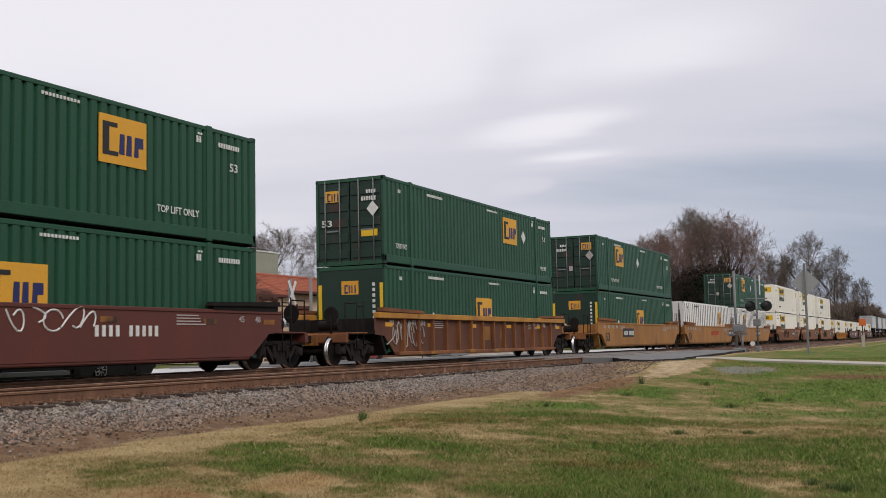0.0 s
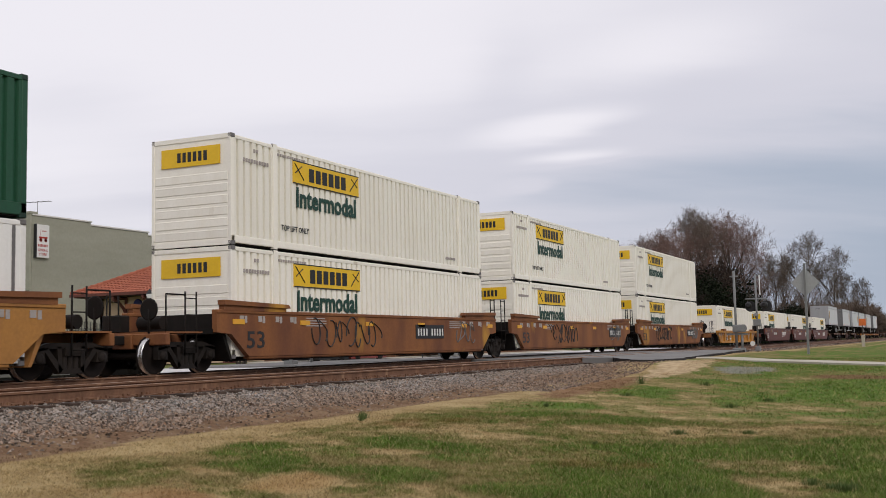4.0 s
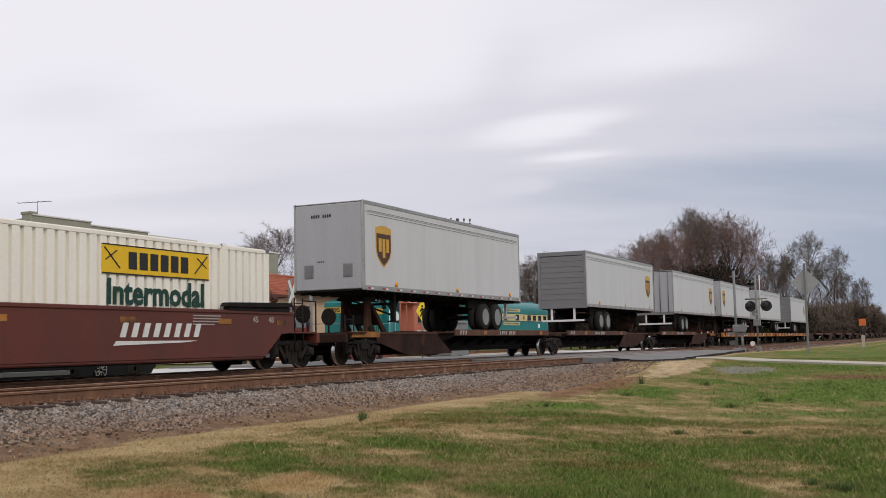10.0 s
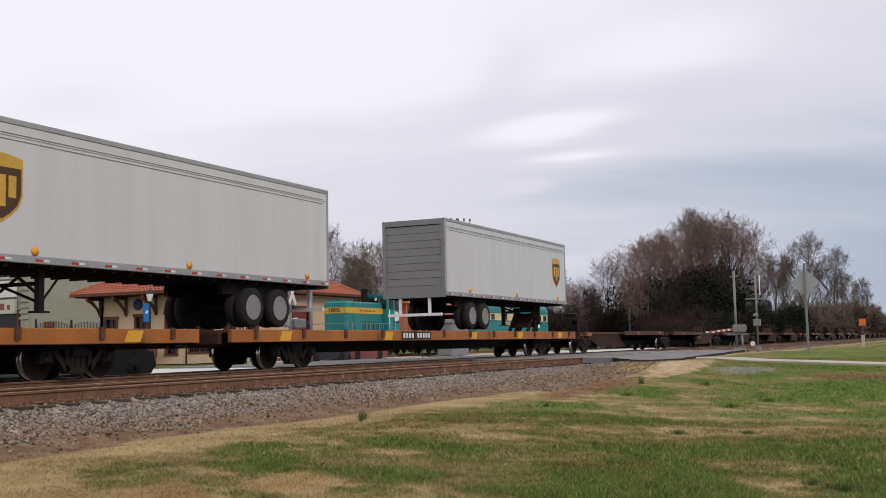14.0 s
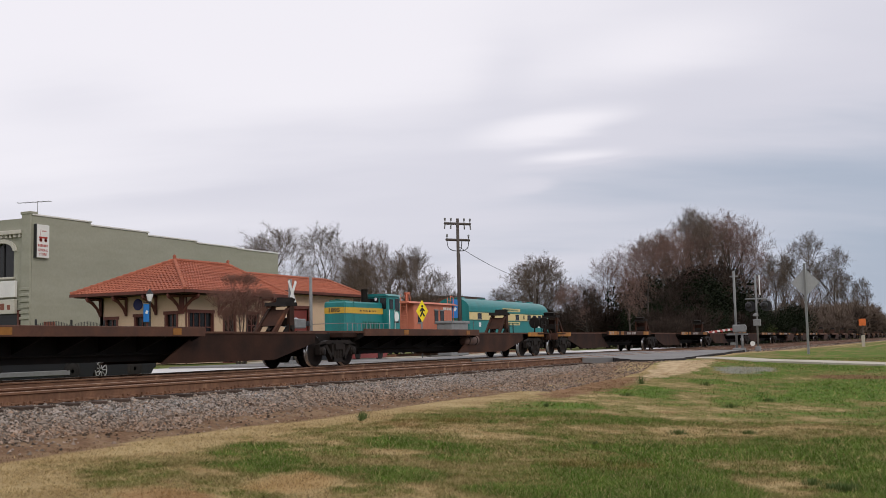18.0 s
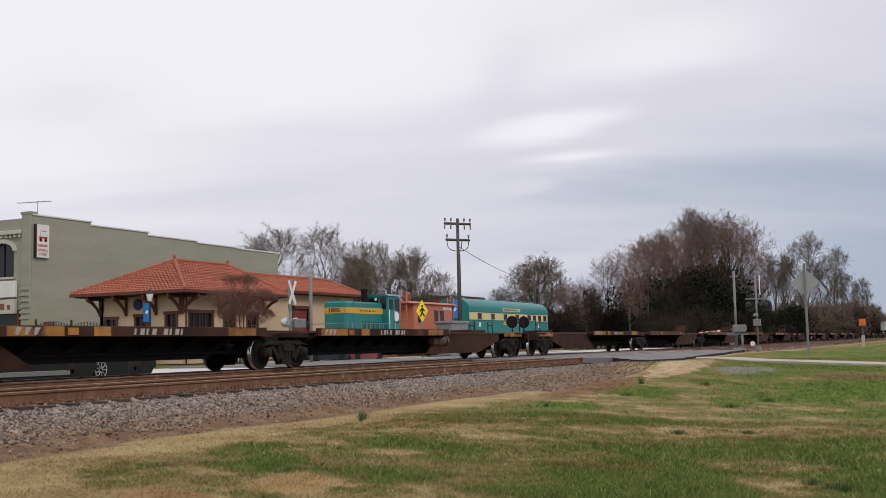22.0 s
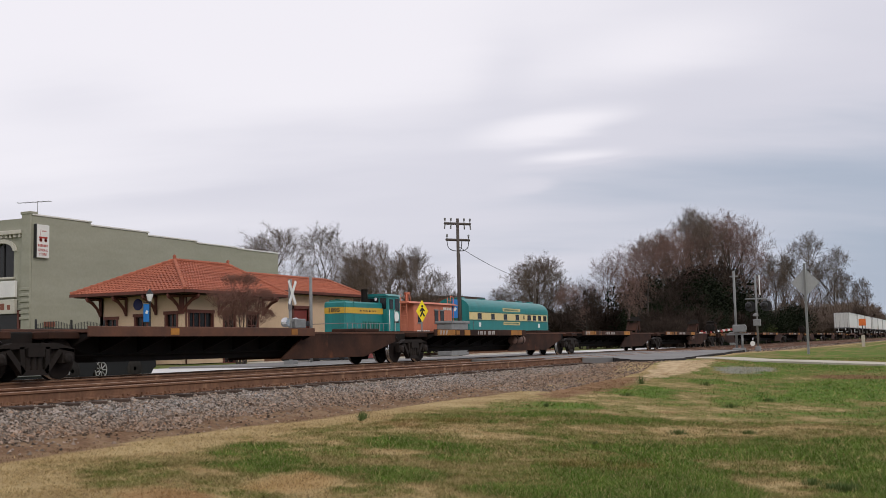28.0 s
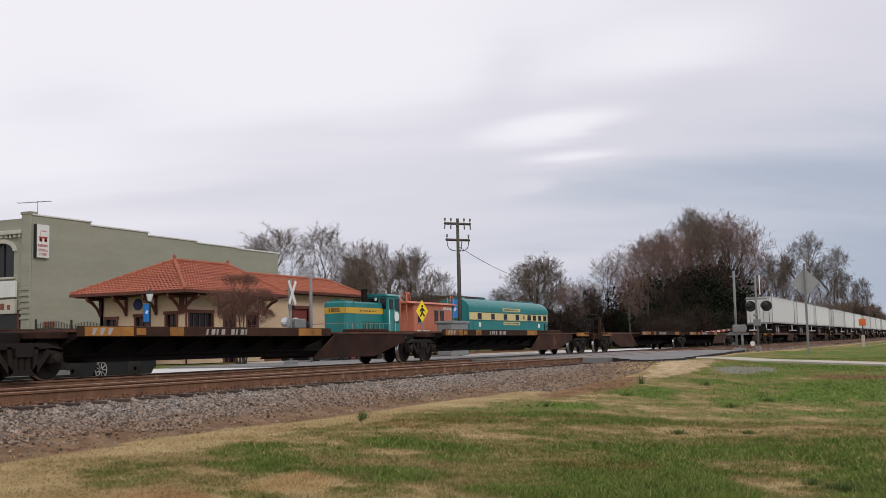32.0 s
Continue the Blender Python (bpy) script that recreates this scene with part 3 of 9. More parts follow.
RAIL = [(-0.07, -0.185), (0.07, -0.185), (0.07, -0.170), (0.012, -0.150), (0.010, -0.045), (0.037, -0.032), (0.037, -0.004), (0.030, 0.0),
        (-0.030, 0.0), (-0.037, -0.004), (-0.037, -0.032), (-0.010, -0.045), (-0.012, -0.150), (-0.07, -0.170)]
CROSS_X = (38.6, 60.0)          # the level crossing


def build_track(y, name):
    track = thing(name, "rusty steel railway track on dark timber ties", "railway track", pose(0, y, 0), "", "structure")
    for s in (-0.755, 0.755):
        part("rail", Form().prism([(a + s, b) for a, b in RAIL], "x", -400, 1400), M["rail"], track)
        part("rail_head", Form().box(-400, 1400, s - 0.028, s + 0.028, -0.004, 0.003), M["rail_top"], track, "worn running surface")
    me = Form().box(-0.115, 0.115, -1.30, 1.30, -0.36, -0.185, 0.012).mesh("tie", M["tie"])
    plate = Form()
    for s in (-0.755, 0.755):
        plate.box(-0.09, 0.09, s - 0.18, s + 0.18, -0.185, -0.172)
        for dx, dy in ((-0.06, 0.09), (0.06, 0.09), (-0.06, -0.09), (0.06, -0.09)):
            plate.box(dx - 0.02, dx + 0.02, s + dy - 0.02, s + dy + 0.02, -0.172, -0.128)
        for dx in (-0.15, 0.15):
            plate.box(dx - 0.025, dx + 0.025, s - 0.10, s + 0.10, -0.20, -0.155)
    plates = plate.mesh("tie_plate", M["rail"])
    rs = random.Random(7)
    x = 8.0
    while x < 75:
        if not CROSS_X[0] - 0.3 < x < CROSS_X[1] + 0.3:
            t = part("tie", me, None, track)
            t.matrix_basis = pose(x, rs.uniform(-0.05, 0.05), rs.uniform(-0.015, 0.01), 0, 0, rs.uniform(-2.2, 2.2))
            part("tie_plate", plates, None, t)
        x += 0.51 + rs.uniform(-0.03, 0.03)
    far = Form()
    x = 75.0
    while x < 320:
        far.box(x - 0.12, x + 0.12, -1.3, 1.3, -0.36, -0.18)
        x += 0.52
    part("distant_tie", far, M["tie"], track, "row of dark timber ties")


build_track(NEAR_Y, "track_near")
build_track(FAR_Y, "track_far")


def build_crossing():
    cr = thing("road_crossing", "grey asphalt road crossing flush with the rails", "road", pose(0, 0, 0), "", "structure")
    gaps = [NEAR_Y - 0.755, NEAR_Y + 0.755, FAR_Y - 0.755, FAR_Y + 0.755]
    edges = [None] + gaps + [None]
    x0, x1 = CROSS_X
    bands = [(NEAR_Y - 2.0, gaps[0] - 0.05), (gaps[0] + 0.10, gaps[1] - 0.10), (gaps[1] + 0.05, gaps[2] - 0.05), (gaps[2] + 0.10, gaps[3] - 0.10), (gaps[3] + 0.05, 23.0)]
    for a, b in bands:
        part("pavement", Form().box(x0, x1, a, b, -0.34, -0.012, 0.02), M["asphalt"], cr)
    # apron that falls from the tracks to the lawn on the near side
    f = Form()
    coarse = [(x0, 11.36), (36.4, 10.5), (34.6, 9.5), (34.4, 8.8), (36.5, 8.4), (41.5, 8.9), (48.0, 9.3), (60.0, 10.2), (x1, 11.36)]
    rr = random.Random(31)
    outline = []
    for (xa, ya), (xb, yb) in zip(coarse, coarse[1:]):
        steps = 1 if xa > 59 else max(1, int(math.hypot(xb - xa, yb - ya) / 0.35))
        for q in range(steps):
            jit = 0.0 if q == 0 and xa > 38 else 0.12
            outline.append((xa + (xb - xa) * q / steps + rr.uniform(-jit, jit), ya + (yb - ya) * q / steps + rr.uniform(-jit, jit)))
    outline.append(coarse[-1])
    top = [(x, y, -0.015 - 0.04 * step(11.3, 8.2, y)) for x, y in outline]
    low = [(x - 0.45 * (1 - step(34, 40, x)), y - 0.18, -0.75) for x, y in outline]
    n = len(outline)
    f.add(top, [tuple(range(n))[::-1]])
    part("apron", f, M["asphalt"], cr)
    f = Form()
    f.add(top + low, [(i, (i + 1) % n, n + (i + 1) % n, n + i) for i in range(n)])
    part("apron_edge", f, M["asphalt_edge"], cr, "broken asphalt edge with its front shadow in the colour")
    # worn shoulder where the asphalt runs out beside the far track
    f = Form()
    f.prism([(x0 + 0.05, -0.03), (x0 - 2.6, -0.30), (x0 - 2.6, -0.36), (x0 + 0.05, -0.36)], "y", 19.4, 24.4)
    part("shoulder", f, M["asphalt"], cr)
    # far side road
    part("far_road", Form().box(40.0, 58.0, 23.0, 33.0, -0.6, -0.17), M["asphalt"], cr)


build_crossing()


def build_walk():
    side = thing("pavement", "pale concrete footpath in slabs", "footpath", pose(0, 0, 0), "", "structure")
    a0, a1 = Vector((41.3, 9.0, 0)), Vector((30.0, -14.0, 0))
    d = (a1 - a0).normalized()
    nrm = Vector((-d.y, d.x, 0))
    me = Form().box(-0.74, 0.74, -0.80, 0.80, -0.14, 0.0, 0.01).mesh("slab", M["concrete"])
    k, s = 0, 0.75
    while s < (a1 - a0).length:
        c = a0 + d * s
        t = part("slab", me, None, side)
        e0, e1 = c - d * 0.75, c + d * 0.75
        drop = math.degrees(math.atan2(lawn(e0.x, e0.y) - lawn(e1.x, e1.y), 1.5))
        t.matrix_basis = pose(c.x, c.y, (lawn(e0.x, e0.y) + lawn(e1.x, e1.y)) / 2 + 0.035, 0, 0, math.degrees(math.atan2(d.y, d.x))) @ pose(0, 0, 0, 0, drop, 0)
        s += 1.5
        k += 1


build_walk()
part("paved_lot", Form().box(-60, 150, 24.6, 33.6, -0.9, -0.245), M["lot"])
tagged(bpy.data.objects["paved_lot"], "pale worn paving of the street beyond the tracks", "road", "", "structure")


# ---------------------------------------------------------------- the train
MOVERS = []          # (thing, place along the train)


def rides(ob, s):
    """The thing belongs to the train, its middle s metres along it."""
    ob.matrix_world = pose(s, FAR_Y, 0)
    MOVERS.append((ob, s))
    return ob


def wheel_mesh():
    f = Form()
    for side in (-1, 1):
        y = 0.755 * side
        prof = [(0.02, 0.10), (0.10, 0.10), (0.105, 0.075), (0.33, 0.035), (0.37, 0.055), (0.436, 0.056), (0.457, 0.030), (0.457, -0.05), (0.485, -0.06), (0.485, -0.085), (0.38, -0.085), (0.33, -0.03), (0.1, -0.05), (0.08, -0.09)]
        f.lathe([(r, s * side) for r, s in prof], (0, y, 0), "y", 22)
    f.lathe([(0.085, -0.8), (0.085, 0.8)], (0, 0, 0), "y", 10)
    for side in (-1, 1):
        f.lathe([(0.11, 0.0), (0.12, 0.03), (0.12, 0.18), (0.06, 0.20)], (0, 0.86 * side, 0), "y", 12) if side > 0 else f.lathe([(0.11, 0.0), (0.12, -0.03), (0.12, -0.18), (0.06, -0.20)], (0, -0.86, 0), "y", 12)
        for k in range(3):
            a = k * 2.094
            f.box(0.07 * math.cos(a) - 0.014, 0.07 * math.cos(a) + 0.014, *(sorted((1.05 * side, 1.08 * side))), 0.07 * math.sin(a) - 0.014, 0.07 * math.sin(a) + 0.014)
    me = f.mesh("wheelset", M["wheel"])
    me.materials.append(M["bright_steel"])
    for p in me.polygons:
        if all(0.43 < math.hypot(me.vertices[i].co.x, me.vertices[i].co.z) < 0.46 for i in p.vertices):
            p.material_index = 1
    return me


def frame_mesh():
    """The cast side frames and bolster of a three-piece freight truck."""
    f = Form()
    for side in (-1, 1):
        y0, y1 = sorted((0.93 * side, 1.08 * side))
        # drawn as bars so that the windows of the casting stay open
        f.prism([(-1.06, 0.58), (-0.60, 0.66), (0.60, 0.66), (1.06, 0.58), (1.06, 0.66), (0.60, 0.78), (-0.60, 0.78), (-1.06, 0.66)], "y", y0, y1)
        for sx in (-1, 1):
            f.prism([(sx * 1.07, 0.36), (sx * 0.72, 0.36), (sx * 0.76, 0.68), (sx * 1.07, 0.64)], "y", y0, y1)
            f.prism([(sx * 0.80, 0.66), (sx * 0.66, 0.68), (sx * 0.24, 0.22), (sx * 0.34, 0.14)], "y", y0, y1)
            f.prism([(sx * 0.40, 0.70), (sx * 0.28, 0.70), (sx * 0.26, 0.20), (sx * 0.36, 0.20)], "y", y0, y1)
        f.box(-0.36, 0.36, y0, y1, 0.13, 0.24)
        for dx in (-0.16, 0.0, 0.16):
            f.lathe([(0.075, 0.0), (0.075, 0.28)], (dx, (y0 + y1) / 2, 0.24), "z", 8)
    f.box(-0.22, 0.22, -1.12, 1.12, 0.50, 0.68)
    f.box(-0.16, 0.16, -0.3, 0.3, 0.68, 0.80)
    for sx in (-1, 1):
        f.box(sx * 0.36 - 0.06, sx * 0.36 + 0.06, -0.85, 0.85, 0.33, 0.45)
    return f.mesh("bogie", M["bogie"])


def cap_mesh():
    f = Form()
    for x in (-0.89, 0.89):
        f.lathe([(0.115, 0.0), (0.115, -0.04), (0.05, -0.055)], (x, -1.075, 0.457), "y", 12)
    return f.mesh("bearing_cap", M["bogie"])


WHEELSET, BOGIE, CAPS = wheel_mesh(), frame_mesh(), cap_mesh()


def bogie(parent, x):
    b = part("bogie", BOGIE, None, parent, "cast steel truck with rolling wheels")
    b.matrix_basis = pose(x, 0, 0)
    for dx in (-0.89, 0.89):
        w = part("wheelset", WHEELSET, None, b)
        w.matrix_basis = pose(dx, 0, 0.457)
    part("bearing_cap", CAPS, None, b)
    return b


# ---- containers, 53 feet, origin at the middle of the floor
CL, CW, CH = 16.154, 2.591, 2.896
BOX_POSTS = (-6.1, 6.1)


def corrugated(f, x0, x1, y, z0, z1, side, pitch=0.30, deep=0.062, flat=0.56):
    """A corrugated wall in the xz plane at y, facing side (-1 or 1)."""
    n = max(1, round((x1 - x0) / pitch))
    p = (x1 - x0) / n
    xs, ds = [], []
    for i in range(n):
        a = x0 + i * p
        w = p * (1 - flat) / 2
        for dx, d in ((0.0, 0), (p * flat / 2, 0), (p * flat / 2 + w * 0.5, deep), (p - p * flat / 2 - w * 0.5 + 0.0, deep), (p - p * flat / 2, 0)):
            xs.append(a + dx), ds.append(d)
    xs.append(x1), ds.append(0)
    vs = [(x, y - side * d, z) for z in (z0, z1) for x, d in zip(xs, ds)]
    m = len(xs)
    f.add(vs, [(i, i + 1, m + i + 1, m + i) for i in range(m - 1)])


def grooved(f, x0, x1, y, z0, z1, side, pitch=0.305, deep=0.085, wide=0.075):
    n = max(1, round((x1 - x0) / pitch))
    p = (x1 - x0) / n
    xs, ds = [], []
    for i in range(n):
        a = x0 + i * p
        for dx, d in ((0.0, 0), (p / 2 - wide / 2 - 0.012, 0), (p / 2 - wide / 2, deep), (p / 2 + wide / 2, deep), (p / 2 + wide / 2 + 0.012, 0)):
            xs.append(a + dx), ds.append(d)
    xs.append(x1), ds.append(0)
    vs = [(x, y - side * d, z) for z in (z0, z1) for x, d in zip(xs, ds)]
    m = len(xs)
    f.add(vs, [(i, i + 1, m + i + 1, m + i) for i in range(m - 1)])


BOX_KINDS = {
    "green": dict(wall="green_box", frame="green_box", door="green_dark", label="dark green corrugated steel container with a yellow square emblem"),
    "white": dict(wall="white_box", frame="white_box", door="white_box", label="dirty white container with dark posts and square emblem"),
    "cream": dict(wall="cream_box", frame="cream_box", door="cream_box", label="cream fluted container with a yellow banner and green lettering"),
}


def emblem_strokes(parent, x, y, z):
    """Small dark strokes on an emblem at the end of a box."""
    f = Form()
    for a in (0.18, 0.02, -0.08, -0.20):
        f.box(x - 0.006, x + 0.004, y + a - 0.02, y + a + 0.02, z, z + 0.26)
    f.box(x - 0.006, x + 0.004, y + 0.08, y + 0.2, z + 0.22, z + 0.27)
    f.box(x - 0.006, x + 0.004, y + 0.08, y + 0.2, z - 0.01, z + 0.04)
    part("emblem_stroke", f, M["navy"], parent)


def container(kind, doors, logo_x, group, logo_z=1.48, diamond=None, notices=()):
    """doors: 'doors' or 'plain' at the -x end."""
    k = BOX_KINDS[kind]
    c = thing("shipping_container", k["label"] + ("" if doors == "plain" else ", doors shut"), "container", None, group)
    hx, hy = CL / 2, CW / 2
    wall, frm = M[k["wall"]], M[k["frame"]]
    # side walls with their panels between posts
    for side in (-1, 1):
        f = Form()
        y = side * (hy - 0.012)
        cuts = [-hx + 0.14, BOX_POSTS[0] - 0.07, BOX_POSTS[0] + 0.07, BOX_POSTS[1] - 0.07, BOX_POSTS[1] + 0.07, hx - 0.14]
        for a, b in ((cuts[0], cuts[1]), (cuts[2], cuts[3]), (cuts[4], cuts[5])):
            if kind == "green":
                corrugated(f, a, b, y, 0.28, CH - 0.11, side)
            elif kind == "cream":
                grooved(f, a, b, y, 0.20, CH - 0.12, side)
            else:
                grooved(f, a, b, y, 0.17, CH - 0.11, side, 0.61, 0.004, 0.03)
        part("side_wall", f, wall, c)
    f = Form()
    for side in (-1, 1):
        y0, y1 = sorted((side * hy, side * (hy - 0.09)))
        f.box(-hx, hx, y0, y1, CH - 0.13, CH - 0.03, 0.012)
        f.box(-hx, hx, y0, y1, 0.05, 0.30 if kind == "green" else 0.19 if kind == "white" else 0.24, 0.012)
        for x in (-hx + 0.075, hx - 0.075):
            f.box(x - 0.075, x + 0.075, y0, y1, 0.0, CH, 0.012)
        for x in BOX_POSTS:
            f.box(x - 0.10, x + 0.10, *sorted((side * (hy + 0.022), side * (hy - 0.09))), 0.0, CH, 0.012)
    for x in (-hx, hx - 0.1):
        f.box(x, x + 0.1, -hy + 0.08, hy - 0.08, 0, 0.14)
        f.box(x, x + 0.1, -hy + 0.08, hy - 0.08, CH - 0.12, CH - 0.005)
    part("post_frame", f, frm, c)
    me = Form().box(0, 0.18, 0, 0.12, 0, 0.12, 0.015).mesh("corner_casting", M["rib_grey"] if kind != "green" else M["green_dark"])
    for x in (-hx, hx - 0.178, BOX_POSTS[0] - 0.09, BOX_POSTS[1] - 0.09):
        for y in (-hy - 0.004, hy - 0.116):
            for z in (-0.004, CH - 0.115):
                part("corner_casting", me, None, c).matrix_basis = pose(x, y, z)
    f = Form()
    f.box(-hx + 0.05, hx - 0.05, -hy + 0.05, hy - 0.05, CH - 0.04, CH - 0.012)
    part("roof", f, wall, c)
    part("floor", Form().box(-hx + 0.05, hx - 0.05, -hy + 0.06, hy - 0.06, 0.03, 0.12), M["black_steel"], c)
    if kind == "white":
        n = 26
        rib = Form().box(-0.035, 0.035, -0.030, 0.0, 0.20, CH - 0.13, 0.006).mesh("rib", M["rib_grey"])
        for i in range(n):
            x = -hx + 0.32 + i * (CL - 0.64) / (n - 1)
            for side in (-1,):
                r = part("rib", rib, None, c)
                r.matrix_basis = pose(x, -hy + 0.014, 0)
    # ends
    f = Form()
    if doors == "doors":
        n = 5
        for y0, y1 in ((-hy + 0.10, -0.02), (0.02, hy - 0.10)):
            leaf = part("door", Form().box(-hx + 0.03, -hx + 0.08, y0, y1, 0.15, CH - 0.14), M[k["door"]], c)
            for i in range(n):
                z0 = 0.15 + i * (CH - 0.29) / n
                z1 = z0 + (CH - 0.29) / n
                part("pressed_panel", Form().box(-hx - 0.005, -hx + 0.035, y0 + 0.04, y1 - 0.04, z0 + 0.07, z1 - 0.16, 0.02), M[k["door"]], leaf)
        for y in (-0.92, -0.36, 0.36, 0.92):
            part("locking_bar", Form().tube((-hx - 0.02, y, 0.06), (-hx - 0.02, y, CH - 0.06), 0.02, 6), M["galv"], c)
        for y in (-0.64, 0.64):
            part("door_handle", Form().box(-hx - 0.03, -hx + 0.0, y - 0.22, y + 0.22, 1.12, 1.17), M["galv"], c)
    elif kind == "cream":
        for i in range(6):
            z0 = 0.16 + i * 0.30
            part("end_slat", Form().box(-hx + 0.005, -hx + 0.05, -hy + 0.10, hy - 0.10, z0, z0 + 0.26, 0.03), wall, c)
        f.box(-hx + 0.02, -hx + 0.06, -hy + 0.08, hy - 0.08, 0.1, CH - 0.1)
        part("end_wall", f, wall, c)
    else:
        f.box(-hx + 0.02, -hx + 0.06, -hy + 0.08, hy - 0.08, 0.1, CH - 0.1)
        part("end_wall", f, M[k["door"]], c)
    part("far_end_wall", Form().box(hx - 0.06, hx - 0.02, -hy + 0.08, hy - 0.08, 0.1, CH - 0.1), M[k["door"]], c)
    if kind == "white" and doors == "plain":
        rib = Form().box(-0.03, 0.0, -0.035, 0.035, 0.15, CH - 0.14, 0.006).mesh("rib", M["rib_grey"])
        for y in (-0.95, -0.48, 0.0, 0.48, 0.95):
            part("rib", rib, None, c).matrix_basis = pose(-hx + 0.022, y, 0)
        part("end_emblem", Form().box(-hx - 0.02, -hx + 0.02, -0.30, 0.40, 1.85, 2.40), M["logo_orange"], c)
        f = Form()
        for j in range(8):
            f.box(-hx - 0.02, -hx + 0.02, -1.02, -0.90, 0.85 + j * 0.19, 0.98 + j * 0.19)
        tagged(part("end_marking", f, M["ink"], c), "", "", "", "stuff")
    side_y = -hy - 0.004
    if kind in ("green", "white"):
        wd = 0.76 if kind == "green" else 0.58
        e = part("emblem", Form().box(logo_x - wd, logo_x + wd, side_y - 0.008, side_y + 0.02, logo_z, logo_z + 1.08), M["logo_orange"], c, "orange-yellow square emblem with dark strokes")
        z0, q = logo_z, wd / 0.53
        f = Form()
        # plain strokes of the emblem
        f.box(logo_x - 0.46 * q, logo_x - 0.32 * q, side_y - 0.016, side_y, z0 + 0.18, z0 + 0.92)
        f.box(logo_x - 0.32 * q, logo_x - 0.12 * q, side_y - 0.016, side_y, z0 + 0.18, z0 + 0.28)
        f.box(logo_x - 0.32 * q, logo_x - 0.14 * q, side_y - 0.016, side_y, z0 + 0.82, z0 + 0.92)
        part("emblem_stroke", f, M["ink"], e)
        f = Form()
        for a, b in ((-0.10, 0.02), (0.06, 0.18), (0.24, 0.34)):
            f.prism([(logo_x + a * q, z0 + 0.24), (logo_x + b * q, z0 + 0.24), (logo_x + b * q, z0 + 0.70), (logo_x + (a + 0.02) * q, z0 + 0.70)], "y", side_y - 0.016, side_y)
        f.box(logo_x + 0.34 * q, logo_x + 0.45 * q, side_y - 0.016, side_y, z0 + 0.46, z0 + 0.70)
        part("emblem_stroke", f, M["navy"], e)
        bars = M["letter_white"] if kind == "green" else M["ink"]
        f = Form()
        for x, z, w, h in ((-6.9, 2.42, 0.3, 0.12), (-4.2, 2.56, 1.3, 0.09), (5.75, 2.42, 0.30, 0.16), (6.95, 2.42, 0.95, 0.12), (5.75, 2.62, 0.2, 0.05), (1.2, 2.60, 1.2, 0.07)):
            if kind == "white" and x > 0:
                continue
            for j in range(max(2, int(w / 0.10))):
                f.box(x - w / 2 + j * 0.10, x - w / 2 + j * 0.10 + 0.06, side_y - 0.006, side_y + 0.02, z, z + h)
        tagged(part("marking", f, bars, c, "small unreadable lettering"), "", "", "", "stuff")
        if kind == "green":
            letter("size_mark", "53", 0.30, bars, c, pose(7.1, side_y - 0.006, 1.95 if doors == "doors" else 0.55), 0.34)
            for x in notices:
                letter("notice", "TOP LIFT ONLY", 0.24, bars, c, pose(x, side_y - 0.006, 0.62), 1.55 if abs(x) < 6 else 0.8)
        if kind == "green":
            turned = logo_x < 0
            if doors == "doors":
                y, z = -0.90, 1.82
                part("placard", Form().prism([(y - 0.22, z), (y, z - 0.25), (y + 0.22, z), (y, z + 0.25)], "x", -hx - 0.045, -hx - 0.03), M["letter_faded"] if turned else M["letter_white"], c, "blank diamond placard")
                if diamond is not None:
                    part("placard", Form().prism([(diamond - 0.24, 1.85), (diamond, 1.58), (diamond + 0.24, 1.85), (diamond, 2.12)], "y", side_y - 0.012, side_y + 0.02), M["letter_white"], c, "blank diamond placard")
            if doors == "plain":
                for y, z in ((0.75, 1.15),):
                    part("placard", Form().prism([(y - 0.27, z), (y, z - 0.30), (y + 0.27, z), (y, z + 0.30)], "x", -hx + 0.005, -hx + 0.019), M["letter_white"], c, "blank white diamond placard")
                part("placard", Form().prism([(-4.75, 1.95 - 0.85), (-4.5, 1.65 - 0.85), (-4.25, 1.95 - 0.85), (-4.5, 2.25 - 0.85)], "y", side_y - 0.012, side_y + 0.02), M["letter_white"], c, "blank white diamond placard")
                for y in (-1.16, 1.16):
                    part("guard_strip", Form().box(-hx - 0.01, -hx + 0.02, y - 0.06, y + 0.06, 0.75, 2.30), M["yellow"], c, "yellow corner strip")
                e = part("end_emblem", Form().box(-hx + 0.004, -hx + 0.018, -0.30, 0.34, 1.95, 2.40), M["logo_orange"], c)
                emblem_strokes(e, -hx + 0.002, 0.02, 2.0)
                f = Form()
                for j in range(8):
                    f.box(-hx + 0.004, -hx + 0.018, -0.92, -0.82, 0.95 + j * 0.18, 1.06 + j * 0.18)
                tagged(part("end_marking", f, M["letter_white"], c), "", "", "", "stuff")
                letter("size_mark", "53", 0.40, M["letter_white"], c, pose(-hx + 0.005, 0.05, 0.75) @ pose(0, 0, 0, 0, 0, -90), 0.5)
            else:
                ye, yl = (-0.95, 0.62) if turned else (0.40, -0.75)
                e = part("end_emblem", Form().box(-hx - 0.022, -hx + 0.004, ye - 0.05, ye + 0.50, 2.12, 2.50), M["logo_orange"], c)
                emblem_strokes(e, -hx - 0.024, ye + 0.22, 2.15)
                f = Form()
                for j in range(6):
                    f.box(-hx - 0.022, -hx, yl - 0.25 + j * 0.095, yl - 0.19 + j * 0.095, 2.10, 2.24)
                    if j < 4:
                        f.box(-hx - 0.022, -hx, yl - 0.25 + j * 0.095, yl - 0.19 + j * 0.095, 2.34, 2.46)
                tagged(part("end_marking", f, M["letter_white"], c), "", "", "", "stuff")
